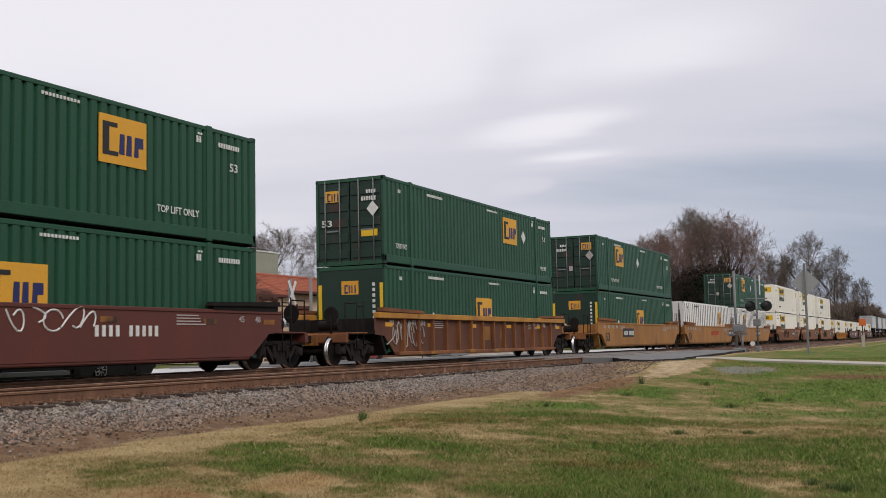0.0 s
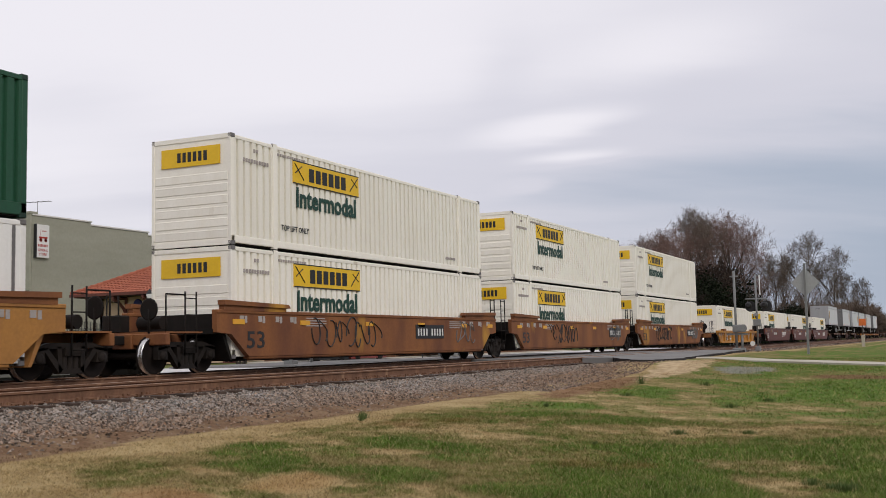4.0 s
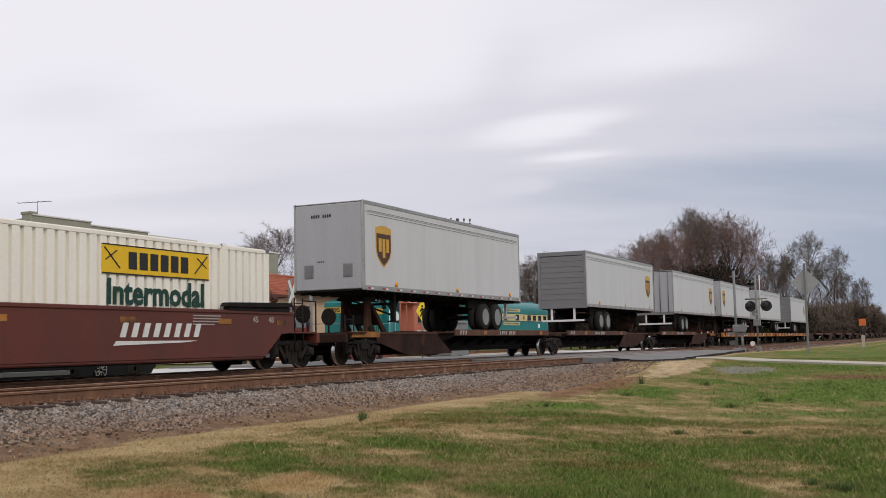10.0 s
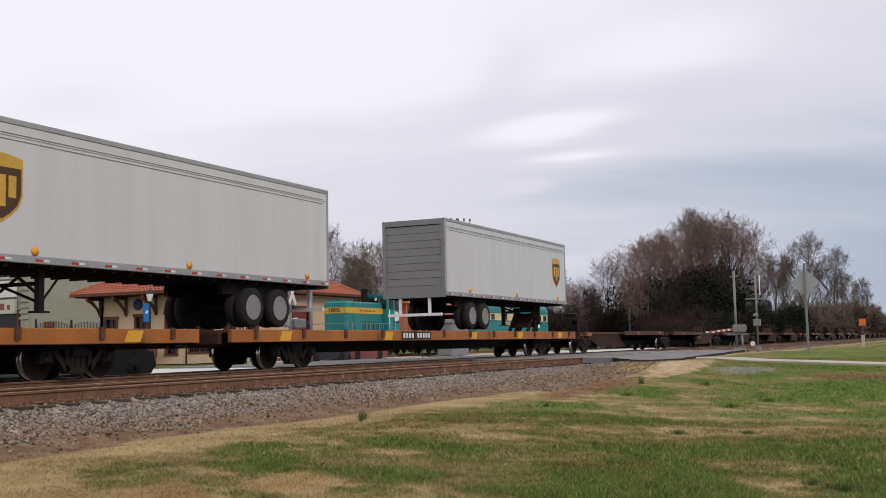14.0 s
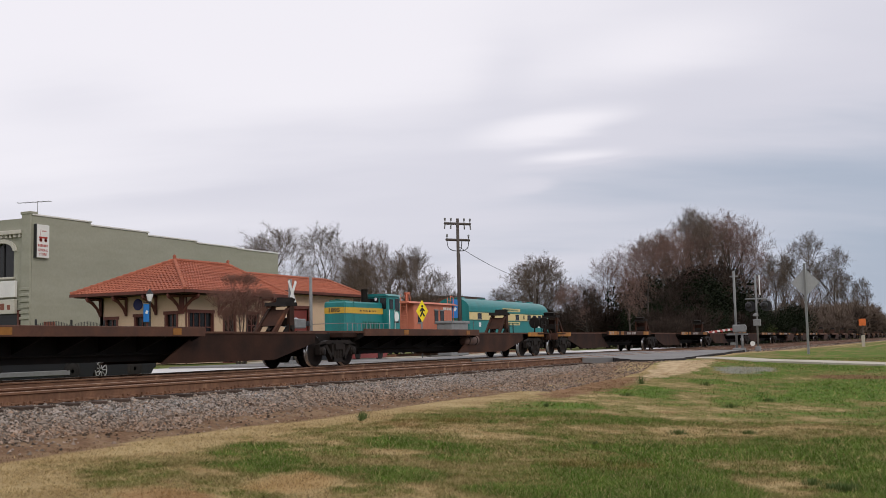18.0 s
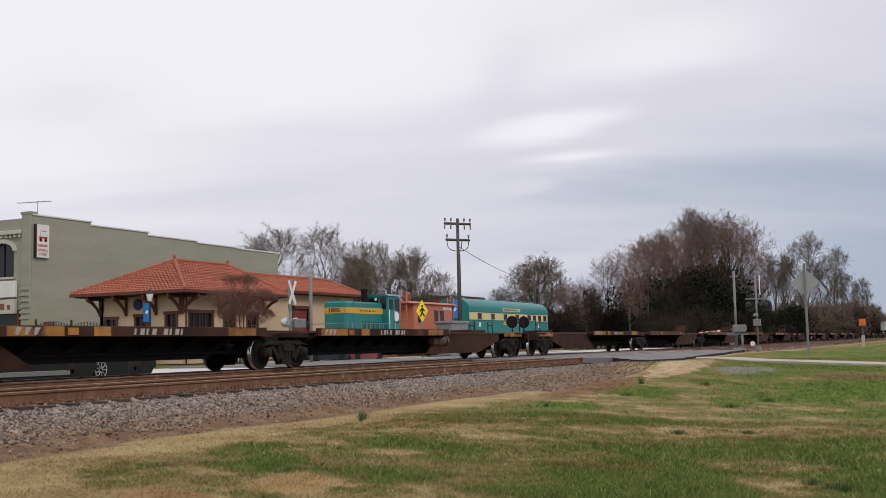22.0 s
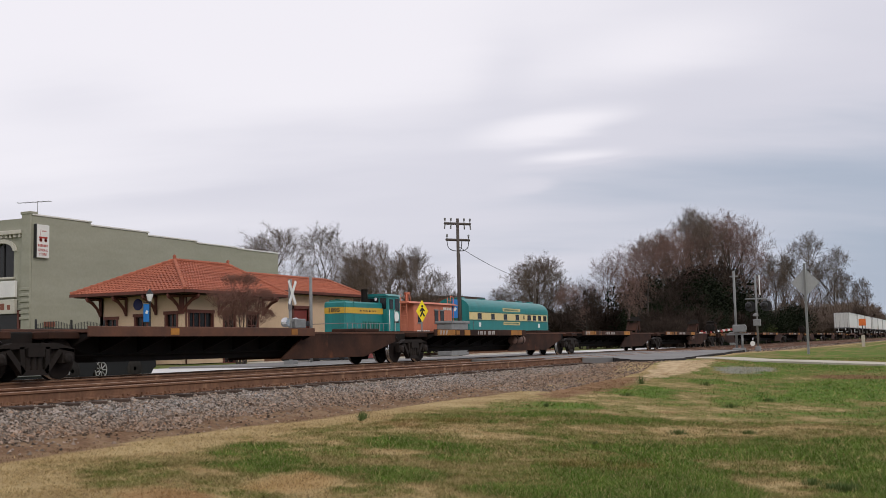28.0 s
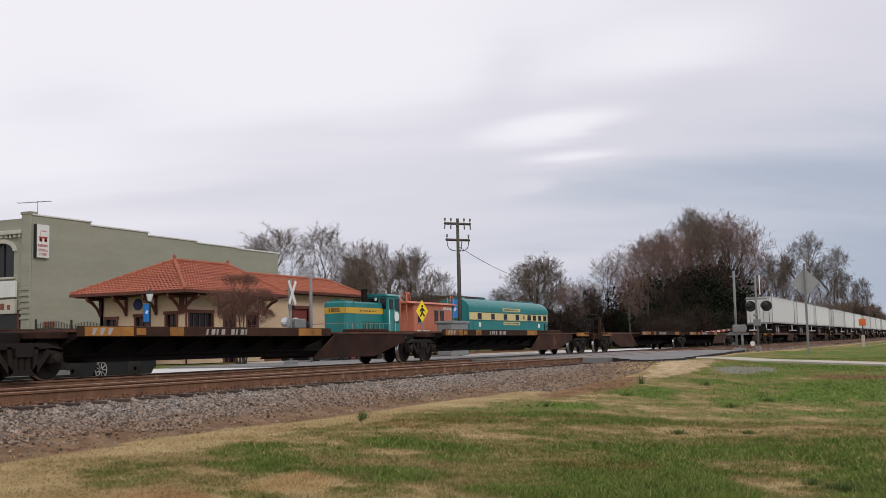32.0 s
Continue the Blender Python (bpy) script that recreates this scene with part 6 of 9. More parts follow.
M["blue"] = mat("bright_blue_banner", (0.015, 0.17, 0.50), 0.6, amount=0.15)
M["sign_yellow"] = mat("fluorescent_yellow_sign", (0.88, 0.68, 0.02), 0.45, amount=0.1, fine_amount=0.05)
M["white_paint"] = mat("white_paint", (0.74, 0.74, 0.72), 0.6, amount=0.3, fine_amount=0.1)
M["orange_sign"] = mat("orange_marker_paint", (0.72, 0.17, 0.035), 0.6, amount=0.3)
M["car_dark"] = mat("dark_car_paint", (0.012, 0.013, 0.015), 0.45, amount=0.2)
M["car_red"] = mat("dull_red_car_paint", (0.20, 0.03, 0.025), 0.35, amount=0.2)
M["chrome"] = mat("chrome", (0.62, 0.62, 0.62), 0.2, metal=1.0, amount=0.2)
M["brick_red"] = mat("red_brick_far", (0.24, 0.09, 0.06), 0.9, amount=0.5)
M["lamp_glass"] = mat("frosted_lamp_glass", (0.62, 0.62, 0.60), 0.3, amount=0.1)
GZ = -0.245          # street level beyond the tracks


def build_store():
    st = thing("store_building", "two-storey sage green painted brick store with white parapet coping", "building", pose(57.6, 60, GZ))
    z0 = 0.0
    # long side wall with its stepped parapet
    steps = [(0.0, 5.9, 10.86), (5.9, 12.5, 10.62), (12.5, 18.8, 10.38), (18.8, 24.8, 10.24), (24.8, 31.6, 10.16)]
    f = Form()
    f.prism([(0, 0), (31.6, 0)] + [p for a, b, h in reversed(steps) for p in ((b, h), (a, h))], "y", 0.0, 0.35)
    part("side_wall", f, M["store_brick"], st)
    for a, b, h in steps:
        part("coping", Form().box(a - 0.02, b + 0.10, -0.07, 0.42, h, h + 0.13, 0.02), M["coping"], st)
    f = Form()
    f.box(0.35, 31.6, 18.0, 18.3, 0, 10.1)
    f.box(31.3, 31.6, 0.35, 18.0, 0, 10.1)
    f.box(0.3, 31.4, 0.3, 18.1, 9.3, 9.5)
    part("rear_wall", f, M["store_brick"], st)
    # street front, with arched openings cut through
    f = Form()
    bays = [2.9, 7.2, 11.5, 15.8]
    edges = [0.0]
    for c in bays:
        edges += [c - 1.15, c + 1.15]
    edges.append(18.3)
    for i in range(0, len(edges), 2):
        f.box(0.0, 0.35, edges[i] + (0.36 if i == 0 else 0), edges[i + 1], 4.0, 10.7)
    for c in bays:
        f.box(0.0, 0.35, c - 1.15, c + 1.15, 4.0, 6.45)
        n = 10
        arch = [(c + 1.15 * math.cos(math.pi * k / n), 8.35 + 0.62 * math.sin(math.pi * k / n)) for k in range(n + 1)]
        f.prism([(c + 1.15, 10.7)] + arch + [(c - 1.15, 10.7)], "x", 0.0, 0.35)
    part("front_wall", f, M["store_brick"], st)
    f = Form()
    f.box(-0.18, 0.0, 0.0, 0.85, 0.0, 10.95, 0.03)
    f.box(-0.18, 0.0, 17.5, 18.3, 0.0, 10.95, 0.03)
    f.box(-0.22, 0.5, -0.06, 0.95, 10.95, 11.15, 0.03)
    part("pilaster", f, M["store_brick"], st)
    f = Form()
    f.box(-0.30, 0.0, 0.85, 17.5, 9.55, 9.85, 0.03)
    part("cornice", f, M["cornice"], st)
    me = Form().box(-0.20, 0.0, -0.10, 0.10, 9.33, 9.55).mesh("dentil", M["cornice"])
    for i in range(38):
        d = part("dentil", me, None, st)
        d.matrix_basis = pose(0, 1.1 + i * 0.43, 0)
    for c in bays:
        w = part("window", Form().box(0.20, 0.24, c - 1.13, c + 1.13, 6.45, 8.95), M["glass_dark"], st, "tall dark arched window")
        n = 12
        f = Form()
        ring = [(c + 1.45 * math.cos(math.pi * k / n), 8.35 + 0.92 * math.sin(math.pi * k / n)) for k in range(n + 1)]
        inner = [(c + 1.15 * math.cos(math.pi * k / n), 8.35 + 0.62 * math.sin(math.pi * k / n)) for k in range(n + 1)]
        f.prism(ring + inner[::-1], "x", -0.14, 0.02)
        part("hood", f, M["cornice"], w)
        part("sill", Form().box(-0.16, 0.2, c - 1.3, c + 1.3, 6.30, 6.45, 0.02), M["cornice"], w)
        part("mullion", Form().box(0.12, 0.26, c - 0.05, c + 0.05, 6.45, 8.9), M["ink"], w)
    # shop front under a white board
    part("fascia_board", Form().box(-0.30, -0.05, 1.3, 17.0, 4.95, 6.15, 0.03), M["white_paint"], st, "white fascia board")
    board = part("sign_board", Form().box(-0.34, -0.06, 1.3, 17.0, 3.75, 4.80, 0.03), M["cornice"], st, "weathered board with dull red script")
    f = Form()
    for j in range(26):
        f.box(-0.352, -0.335, 1.7 + j * 0.58, 1.7 + j * 0.58 + 0.30 + 0.1 * (j % 2), 4.05, 4.40 + 0.12 * (j % 3))
    part("script_bar", f, M["brick_red"], board)
    part("shop_window", Form().box(0.05, 0.12, 1.2, 17.2, 0.6, 4.0), M["glass_dark"], st)
    f = Form()
    for y in (1.2, 4.4, 7.6, 10.8, 14.0, 17.2):
        f.box(-0.05, 0.2, y - 0.12, y + 0.12, 0, 4.0)
    part("shop_post", f, M["trim"], st)
    for k in range(6):
        f = Form()
        f.box(-0.26, -0.17, 0.0, 0.9, 3.3 + k * 0.42, 3.5 + k * 0.42, 0.02)
        part("quoin", f, M["store_brick"], st)


build_store()


def build_store_sign():
    s = thing("wall_sign", "tall white wall sign with red lettering and a drawn wagon", "sign", pose(58.40, 59.86, 7.55))
    part("board", Form().box(-0.62, 0.62, -0.12, 0.10, 0.0, 2.42, 0.02), M["white_paint"], s)
    part("board_frame", Form().box(-0.66, -0.60, -0.14, 0.12, -0.03, 2.45), M["ink"], s)
    letter("lettering", "GENERAL", 0.26, M["letter_red"], s, pose(0, -0.125, 0.55), 0.95)
    letter("lettering", "STORE", 0.26, M["letter_red"], s, pose(0, -0.125, 0.24), 0.72)
    f = Form()
    for j in range(7):
        f.box(-0.46 + j * 0.135, -0.37 + j * 0.135, -0.13, -0.11, 0.80, 0.98)
    part("lettering_bar", f, M["letter_red"], s)
    f = Form()
    f.box(-0.38, 0.42, -0.13, -0.11, 1.42, 1.54)
    f.bar((-0.3, -0.12, 1.42), (-0.20, -0.12, 2.10), 0.02)
    for j in range(5):
        f.box(-0.1 + j * 0.09, -0.05 + j * 0.09, -0.13, -0.11, 1.92, 2.0)
    for x in (-0.22, 0.26):
        f.lathe([(0.14, -0.01), (0.14, 0.01), (0.10, 0.01), (0.10, -0.01)], (x, -0.125, 1.30), "y", 12)
    part("picture", f, M["letter_red"], s, "small dark drawing of a wagon")
    b = thing("notice_plate", "small rusty red plate on a brick wall", "plate", pose(59.3, 59.9, 2.55))
    part("plate", Form().box(-0.5, 0.5, -0.03, 0.1, 0.0, 0.36), M["brick_red"], b)
    a = thing("roof_antenna", "thin metal aerial on a parapet", "antenna", pose(58.3, 60.2, 10.6))
    f = Form()
    f.tube((0, 0, 0), (0, 0, 1.15), 0.025)
    f.tube((-0.62, 1.32, 1.02), (0.40, -0.86, 1.12), 0.025)
    for k in range(7):
        x, y = -0.58 + k * 0.16, 1.24 - k * 0.34
        f.tube((x - 0.30, y - 0.14, 1.03 + k * 0.014), (x + 0.30, y + 0.14, 1.03 + k * 0.014), 0.014)
    part("aerial", f, M["galv"], a)
    v = thing("roof_vent", "grey box vent on a flat roof", "roof vent", pose(57.5, 68.0, 10.4))
    part("box", Form().box(-0.8, 0.8, -0.8, 0.8, 0, 1.05, 0.05), M["galv"], v)


build_store_sign()


def slope_tiles(roof, corners, rows, name="roof_slope"):
    """Courses of barrel clay tile laid between an eave line (a, b) and a top line (c, d)."""
    a, b, c, d = [Vector(p) for p in corners]
    nrm = (b - a).cross(d - a).normalized()
    if nrm.z < 0:
        nrm = -nrm
    run = (b - a).normalized()
    for i in range(rows):
        t0, t1 = i / rows, min(1.0, (i + 1.10) / rows)
        p, q = a.lerp(d, t0), b.lerp(c, t0)
        r, s = b.lerp(c, t1), a.lerp(d, t1)
        n = max(2, round((q - p).length / 0.075))
        low, top, lip = [], [], []
        for k in range(n + 1):
            u = p.lerp(q, k / n)
            off = (u - a).dot(run)
            h = 0.055 * max(0.0, math.sin(off / 0.30 * 2 * math.pi)) + 0.004 * math.sin(off * 7.3 + i)
            w = s.lerp(r, k / n)
            low.append(u + nrm * (0.045 + h))
            top.append(w + nrm * (0.004 + h * 0.6))
            lip.append(u - nrm * 0.03)
        m = n + 1
        faces = [(k, k + 1, m + k + 1, m + k) for k in range(n)] + [(k + 1, k, 2 * m + k, 2 * m + k + 1) for k in range(n)]
        part("tile_course", Form().add(low + top + lip, faces), M["tile"], roof)


def ridge_caps(roof, a, b, pitch=0.42):
    a, b = Vector(a), Vector(b)
    n = max(2, int((b - a).length / pitch))
    d = (b - a) / n
    q = d.to_track_quat("X", "Z")
    me = Form().lathe([(0.12, -0.22), (0.14, -0.18), (0.11, 0.22)], (0, 0, 0), "x", 8).mesh("ridge_cap", M["tile"])
    for i in range(n):
        o = part("ridge_cap", me, None, roof)
        o.matrix_basis = Matrix.LocRotScale(a + d * (i + 0.5) + Vector((0, 0, 0.06)), q, None)


def framed_window(parent, x0, x1, z0, z1, y, panes, name="window", axis="x"):
    """A window in a wall; axis 'x': in a wall that runs along x at y, facing -y; 'y': in a wall along y at x = y, facing -x."""
    def bx(f, a, b, c, d, zz0, zz1):
        if axis == "x":
            return f.box(a, b, c, d, zz0, zz1)
        return f.box(c, d, a, b, zz0, zz1)
    w = part(name, bx(Form(), x0, x1, y + 0.04, y + 0.07, z0, z1), M["glass_dark"], parent, "dark glass in red-brown frame")
    f = Form()
    for a, b in ((x0 - 0.13, x0 + 0.03), (x1 - 0.03, x1 + 0.13)):
        bx(f, a, b, y - 0.13, y + 0.06, z0, z1)
    bx(f, x0 - 0.20, x1 + 0.20, y - 0.16, y + 0.06, z1, z1 + 0.20)
    bx(f, x0 - 0.16, x1 + 0.16, y - 0.18, y + 0.06, z0 - 0.12, z0)
    part("frame", f, M["trim"], w)
    for k in range(1, panes):
        x = x0 + (x1 - x0) * k / panes
        part("muntin", bx(Form(), x - 0.035, x + 0.035, y - 0.01, y + 0.05, z0, z1), M["trim"], w)
    part("muntin", bx(Form(), x0, x1, y - 0.01, y + 0.05, z0 + (z1 - z0) * 0.62, z0 + (z1 - z0) * 0.62 + 0.06), M["trim"], w)


def bracket(parent, p, d):
    """A curved timber eaves bracket at p, reaching out along d."""
    p, d = Vector(p), Vector(d)
    f = Form()
    f.bar(p + Vector((0, 0, 0)), p + Vector((0, 0, -1.15)), 0.17)
    f.bar(p, p + d * 1.25, 0.17)
    pts = [p + Vector((0, 0, -1.05)), p + d * 0.28 + Vector((0, 0, -0.62)), p + d * 0.72 + Vector((0, 0, -0.26)), p + d * 1.2 + Vector((0, 0, -0.08))]
    for a, b in zip(pts, pts[1:]):
        f.bar(a, b, 0.17)
    part("eaves_bracket", f, M["trim"], parent)


def build_depot():
    dp = thing("railway_depot", "old buff stucco railway depot with terracotta tiled hip roof", "building", pose(0, 0, 0))
    ev, rz = 4.28, 6.55
    x0, x1, y0, y1 = 52.4, 63.8, 42.0, 51.2
    ym = (y0 + y1) / 2
    ra, rb = 57.05, 62.9
    # roofs
    roof = part("roof", Form().box(x0 + 0.15, x1 - 0.15, y0 + 0.15, y1 - 0.15, ev - 0.20, ev - 0.10), M["soffit"], dp, "terracotta tiled hip roof")
    slope_tiles(roof, [(x0, y0, ev), (x1, y0, ev), (rb, ym, rz), (ra, ym, rz)], 17)
    slope_tiles(roof, [(x0, y1, ev), (x0, y0, ev), (ra, ym, rz), (ra, ym, rz)], 17)
    slope_tiles(roof, [(x1, y0, ev), (x1, y1, ev), (rb, ym, rz), (rb, ym, rz)], 8)
    slope_tiles(roof, [(x1, y1, ev), (x0, y1, ev), (ra, ym, rz), (rb, ym, rz)], 8)
    ridge_caps(roof, (ra, ym, rz), (rb, ym, rz))
    ridge_caps(roof, (x0, y0, ev), (ra, ym, rz))
    ridge_caps(roof, (x1, y0, ev), (rb, ym, rz))
    ridge_caps(roof, (x0, y1, ev), (ra, ym, rz))
    for x in (ra, rb):
        part("finial", Form().lathe([(0.15, 0.0), (0.10, 0.12), (0.13, 0.22), (0.03, 0.34)], (x, ym, rz + 0.08), "z", 8), M["tile"], roof)
    f = Form()
    f.box(x0 - 0.08, x1 + 0.08, y0 - 0.08, y0 + 0.02, ev - 0.16, ev + 0.02)
    f.box(x0 - 0.08, x0 + 0.02, y0, y1, ev - 0.16, ev + 0.02)
    part("gutter", f, M["trim"], roof)
    # freight house beyond
    g0, g1, gy0, gy1, ge, gr = 62.4, 78.4, 44.2, 49.2, 4.84, 6.08
    gm = 46.7
    roof2 = part("freight_roof", Form().box(g0, g1 - 0.15, gy0 + 0.15, gy1 - 0.15, ge - 0.20, ge - 0.10), M["soffit"], dp, "lower terracotta tiled roof")
    ext = 53.4
    slope_tiles(roof2, [(ext + 8.5, gy0, ge), (g1, gy0, ge), (g1 - 1.9, gm, gr), (ext + 8.5, gm, gr)], 9)
    slope_tiles(roof2, [(g1, gy0, ge), (g1, gy1, ge), (g1 - 1.9, gm, gr), (g1 - 1.9, gm, gr)], 6)
    slope_tiles(roof2, [(g1, gy1, ge), (g0, gy1, ge), (g0, gm, gr), (g1 - 1.9, gm, gr)], 6)
    ridge_caps(roof2, (62.6, gm, gr), (g1 - 1.9, gm, gr))
    ridge_caps(roof2, (g1, gy0, ge), (g1 - 1.9, gm, gr))
    f = Form()
    f.box(g0, g1 + 0.05, gy0 - 0.06, gy0 + 0.02, ge - 0.16, ge + 0.02)
    part("gutter", f, M["trim"], roof2)
    # walls, 1.3 m inside the eaves
    wx0, wx1, wy0, wy1 = x0 + 1.3, x1 - 1.0, y0 + 1.3, y1 - 1.3
    f = Form()

    def wall_x(f, a, b, y, z0, z1, holes):
        """A wall along x with openings (x0, x1, z0, z1)."""
        cuts = sorted(holes)
        x = a
        for h in cuts:
            f.box(x, h[0], y, y + 0.3, z0, z1)
            f.box(h[0], h[1], y, y + 0.3, z0, h[2])
            f.box(h[0], h[1], y, y + 0.3, h[3], z1)
            x = h[1]
        f.box(x, b, y, y + 0.3, z0, z1)
    front = [(54.4, 56.8, 0.5, 2.95), (58.0, 59.2, GZ, 2.95), (60.6, 61.8, 0.9, 2.95)]
    wall_x(f, wx0, wx1, wy0, GZ, ev - 0.2, front)
    part("front_wall", f, M["stucco"], dp)
    f = Form()
    holes = [(43.7, 44.5, 0.4, 2.85), (46.05, 46.95, GZ, 2.75), (48.5, 49.4, 0.6, 2.65)]
    y = wy0 + 0.3
    for h in holes:
        f.box(wx0, wx0 + 0.3, y, h[0], GZ, ev - 0.2)
        f.box(wx0, wx0 + 0.3, h[0], h[1], GZ, h[2])
        f.box(wx0, wx0 + 0.3, h[0], h[1], h[3], ev - 0.2)
        y = h[1]
    f.box(wx0, wx0 + 0.3, y, wy1, GZ, ev - 0.2)
    part("end_wall", f, M["stucco"], dp)
    f = Form()
    f.box(wx0, wx1, wy1 - 0.3, wy1, GZ, ev - 0.2)
    f.box(wx1 - 0.3, wx1, wy0 + 0.3, wy1 - 0.3, GZ, ev - 0.2)
    part("rear_wall", f, M["stucco"], dp)
    for i, (a, b, c, d) in enumerate(front):
        framed_window(dp, a, b, c, d, wy0 + 0.1, (4, 2, 2, 2)[i], "window" if i != 1 else "door")
    for i, (a, b, c, d) in enumerate(holes):
        framed_window(dp, a, b, c, d, wx0 + 0.1, 2, "window" if i != 1 else "door", "y")
    for x in (53.75, 57.4, 60.0, 62.4):
        bracket(dp, (x, wy0 - 0.05, ev - 0.28), (0, -1, 0))
    for y in (43.35, 45.3, 47.7, 49.85):
        bracket(dp, (wx0 - 0.05, y, ev - 0.28), (-1, 0, 0))
    f = Form()
    f.tube((54.05, wy0 - 0.08, GZ), (54.05, wy0 - 0.08, ev - 0.2), 0.05)
    part("downpipe", f, M["trim"], dp)
    m = part("medallion", Form().lathe([(0.36, 0.0), (0.36, -0.06), (0.29, -0.07)], (wx0, 46.75, 3.55), "x", 20), M["navy"], dp, "round blue wall medallion")
    # freight house walls
    f = Form()
    wall_x(f, wx1, 77.9, 45.0, GZ, ge - 0.2, [(68.9, 70.9, GZ, 3.55)])
    f.box(77.6, 77.9, 45.3, 49.0, GZ, ge - 0.2)
    part("freight_wall", f, M["stucco"], dp)
    d = part("freight_door", Form().box(68.9, 70.9, 45.08, 45.16, GZ, 3.55), M["red_door"], dp, "faded red freight door")
    f = Form()
    f.box(68.7, 68.9, 44.93, 45.08, GZ, 3.8)
    f.box(70.9, 71.1, 44.93, 45.08, GZ, 3.8)
    f.box(68.7, 71.1, 44.93, 45.08, 3.55, 3.8)
    part("door_frame", f, M["trim"], d)


build_depot()


def build_bench():
    b = thing("platform_bench", "dark brown timber bench by a depot wall", "bench", pose(52.9, 45.7, GZ))
    part("seat", Form().box(-0.25, 0.25, -0.9, 0.9, 0.42, 0.50, 0.01), M["trim"], b)
    part("backrest", Form().prism([(0.18, 0.5), (0.26, 0.5), (0.36, 1.15), (0.28, 1.15)], "y", -0.9, 0.9), M["trim"], b)
    for y in (-0.8, 0.8):
        part("leg", Form().box(-0.22, 0.22, y - 0.05, y + 0.05, 0.0, 0.42), M["trim"], b)


build_bench()


# ---------------------------------------------------------------- rolling stock on display
def display_track():
    t = thing("display_track", "short siding under museum rolling stock", "railway track", pose(0, 36.6, 0.0), "", "structure")
    for s in (-0.755, 0.755):
        part("rail", Form().prism([(a + s, b) for a, b in RAIL], "x", 54, 104), M["rail"], t)
    part("bed", Form().box(53.5, 104.5, -1.7, 1.7, -0.6, -0.18, 0.05), M["concrete"], t)


display_track()


def build_switcher():
    c = thing("switcher_locomotive", "small teal diesel switcher with yellow stripe on display", "locomotive", pose(61.4, 35.05, 0.0))
    y = 0.78
    part("hood", Form().box(-3.1, 1.85, -y, y, 1.12, 3.46, 0.10), M["teal"], c)
    part("radiator_cap", Form().box(-2.95, -2.0, -0.5, 0.5, 3.44, 3.56, 0.04), M["teal_dark"], c)
    part("hood_seam", Form().box(-2.02, -1.98, -y - 0.012, y, 1.2, 3.44), M["teal_dark"], c)
    s = part("stripe", Form().box(-3.04, 1.80, -y - 0.02, -y + 0.05, 2.70, 3.08), M["mustard"], c, "mustard yellow stripe")
    letter("year_mark", "1895", 0.36, M["ink"], s, pose(-3.126, 0.02, 2.89) @ pose(0, 0, 0, 0, 0, -90), 0.80, "", 0.03)
    f = Form()
    for j in range(11):
        f.prism([(-1.3 + j * 0.20, 2.83), (-1.3 + j * 0.20 + (0.06 if j % 3 else 0.10), 2.83), (-1.26 + j * 0.20 + (0.06 if j % 3 else 0.10), 2.93 + 0.03 * (j % 2)), (-1.26 + j * 0.20, 2.93)], "y", -y - 0.030, -y - 0.01)
    part("script_bar", f, M["ink"], s)
    part("nose_stripe", Form().box(-3.12, -3.04, -0.72, 0.72, 2.70, 3.08), M["mustard"], c)
    me = Form().box(-0.09, 0.09, -y - 0.03, -y + 0.02, 1.45, 2.2).mesh("louvre", M["teal_dark"])
    for i in range(7):
        o = part("louvre", me, None, c)
        o.matrix_basis = pose(-0.8 + i * 0.34, 0, 0)
    part("cab", Form().box(1.8, 3.5, -1.20, 0.5, 1.12, 3.92, 0.05), M["teal"], c)
    part("cab_roof", Form().prism([(-1.32, 3.90), (0.62, 3.90), (0.30, 4.06), (-1.0, 4.06)], "x", 1.68, 3.62), M["teal"], c)
    for x0, x1, z0, z1 in ((2.0, 2.50, 3.05, 3.70), (2.75, 3.35, 2.95, 3.75)):
        win = part("cab_window", Form().box(x0, x1, -1.22, -1.16, z0, z1), M["glass_dark"], c)
        part("frame", Form().box(x0 - 0.06, x1 + 0.06, -1.235, -1.18, z0 - 0.06, z0), M["teal_dark"], win)
    for y0, y1 in ((-1.06, -0.62), (-0.48, 0.36)):
        part("end_window", Form().box(1.77, 1.83, y0, y1, 3.05 if y0 < -1 else 3.50, 3.78), M["glass_dark"], c)
    for x in (1.86, 2.62):
        part("grab_rail", Form().tube((x, -1.27, 1.5), (x, -1.27, 3.0), 0.028), M["white_paint"], c)
    part("cab_headlight", Form().lathe([(0.10, 0.0), (0.12, -0.10)], (1.80, -0.30, 3.72), "x", 10), M["chrome"], c)
    p = part("cab_emblem", Form().lathe([(0.34, 0.0), (0.34, -0.02)], (2.95, -1.205, 2.55), "y", 16), M["white_paint"], c, "round pale emblem")
    f = Form()
    for j in range(4):
        f.box(2.65 + j * 0.16, 2.76 + j * 0.16, -1.225, -1.19, 2.12, 2.26)
    part("number_bar", f, M["ink"], c)
    part("exhaust_pipe", Form().lathe([(0.22, 0.0), (0.22, 0.75), (0.26, 0.95)], (1.2, 0.25, 3.42), "z", 10), M["black_steel"], c)
    f = Form()
    f.lathe([(0.14, 0), (0.16, 0.1)], (-2.7, 0, 3.5), "z", 8)
    f.box(-2.9, -2.5, -0.2, 0.2, 3.48, 3.56)
    part("bell", f, M["teal_dark"], c)
    part("running_board", Form().box(-3.9, 3.7, -1.40, 1.40, 0.98, 1.12, 0.02), M["caboose"], c)
    f = Form()
    for i in range(9):
        x = -3.8 + i * 0.58
        f.tube((x, -1.36, 1.12), (x, -1.36, 2.05), 0.022)
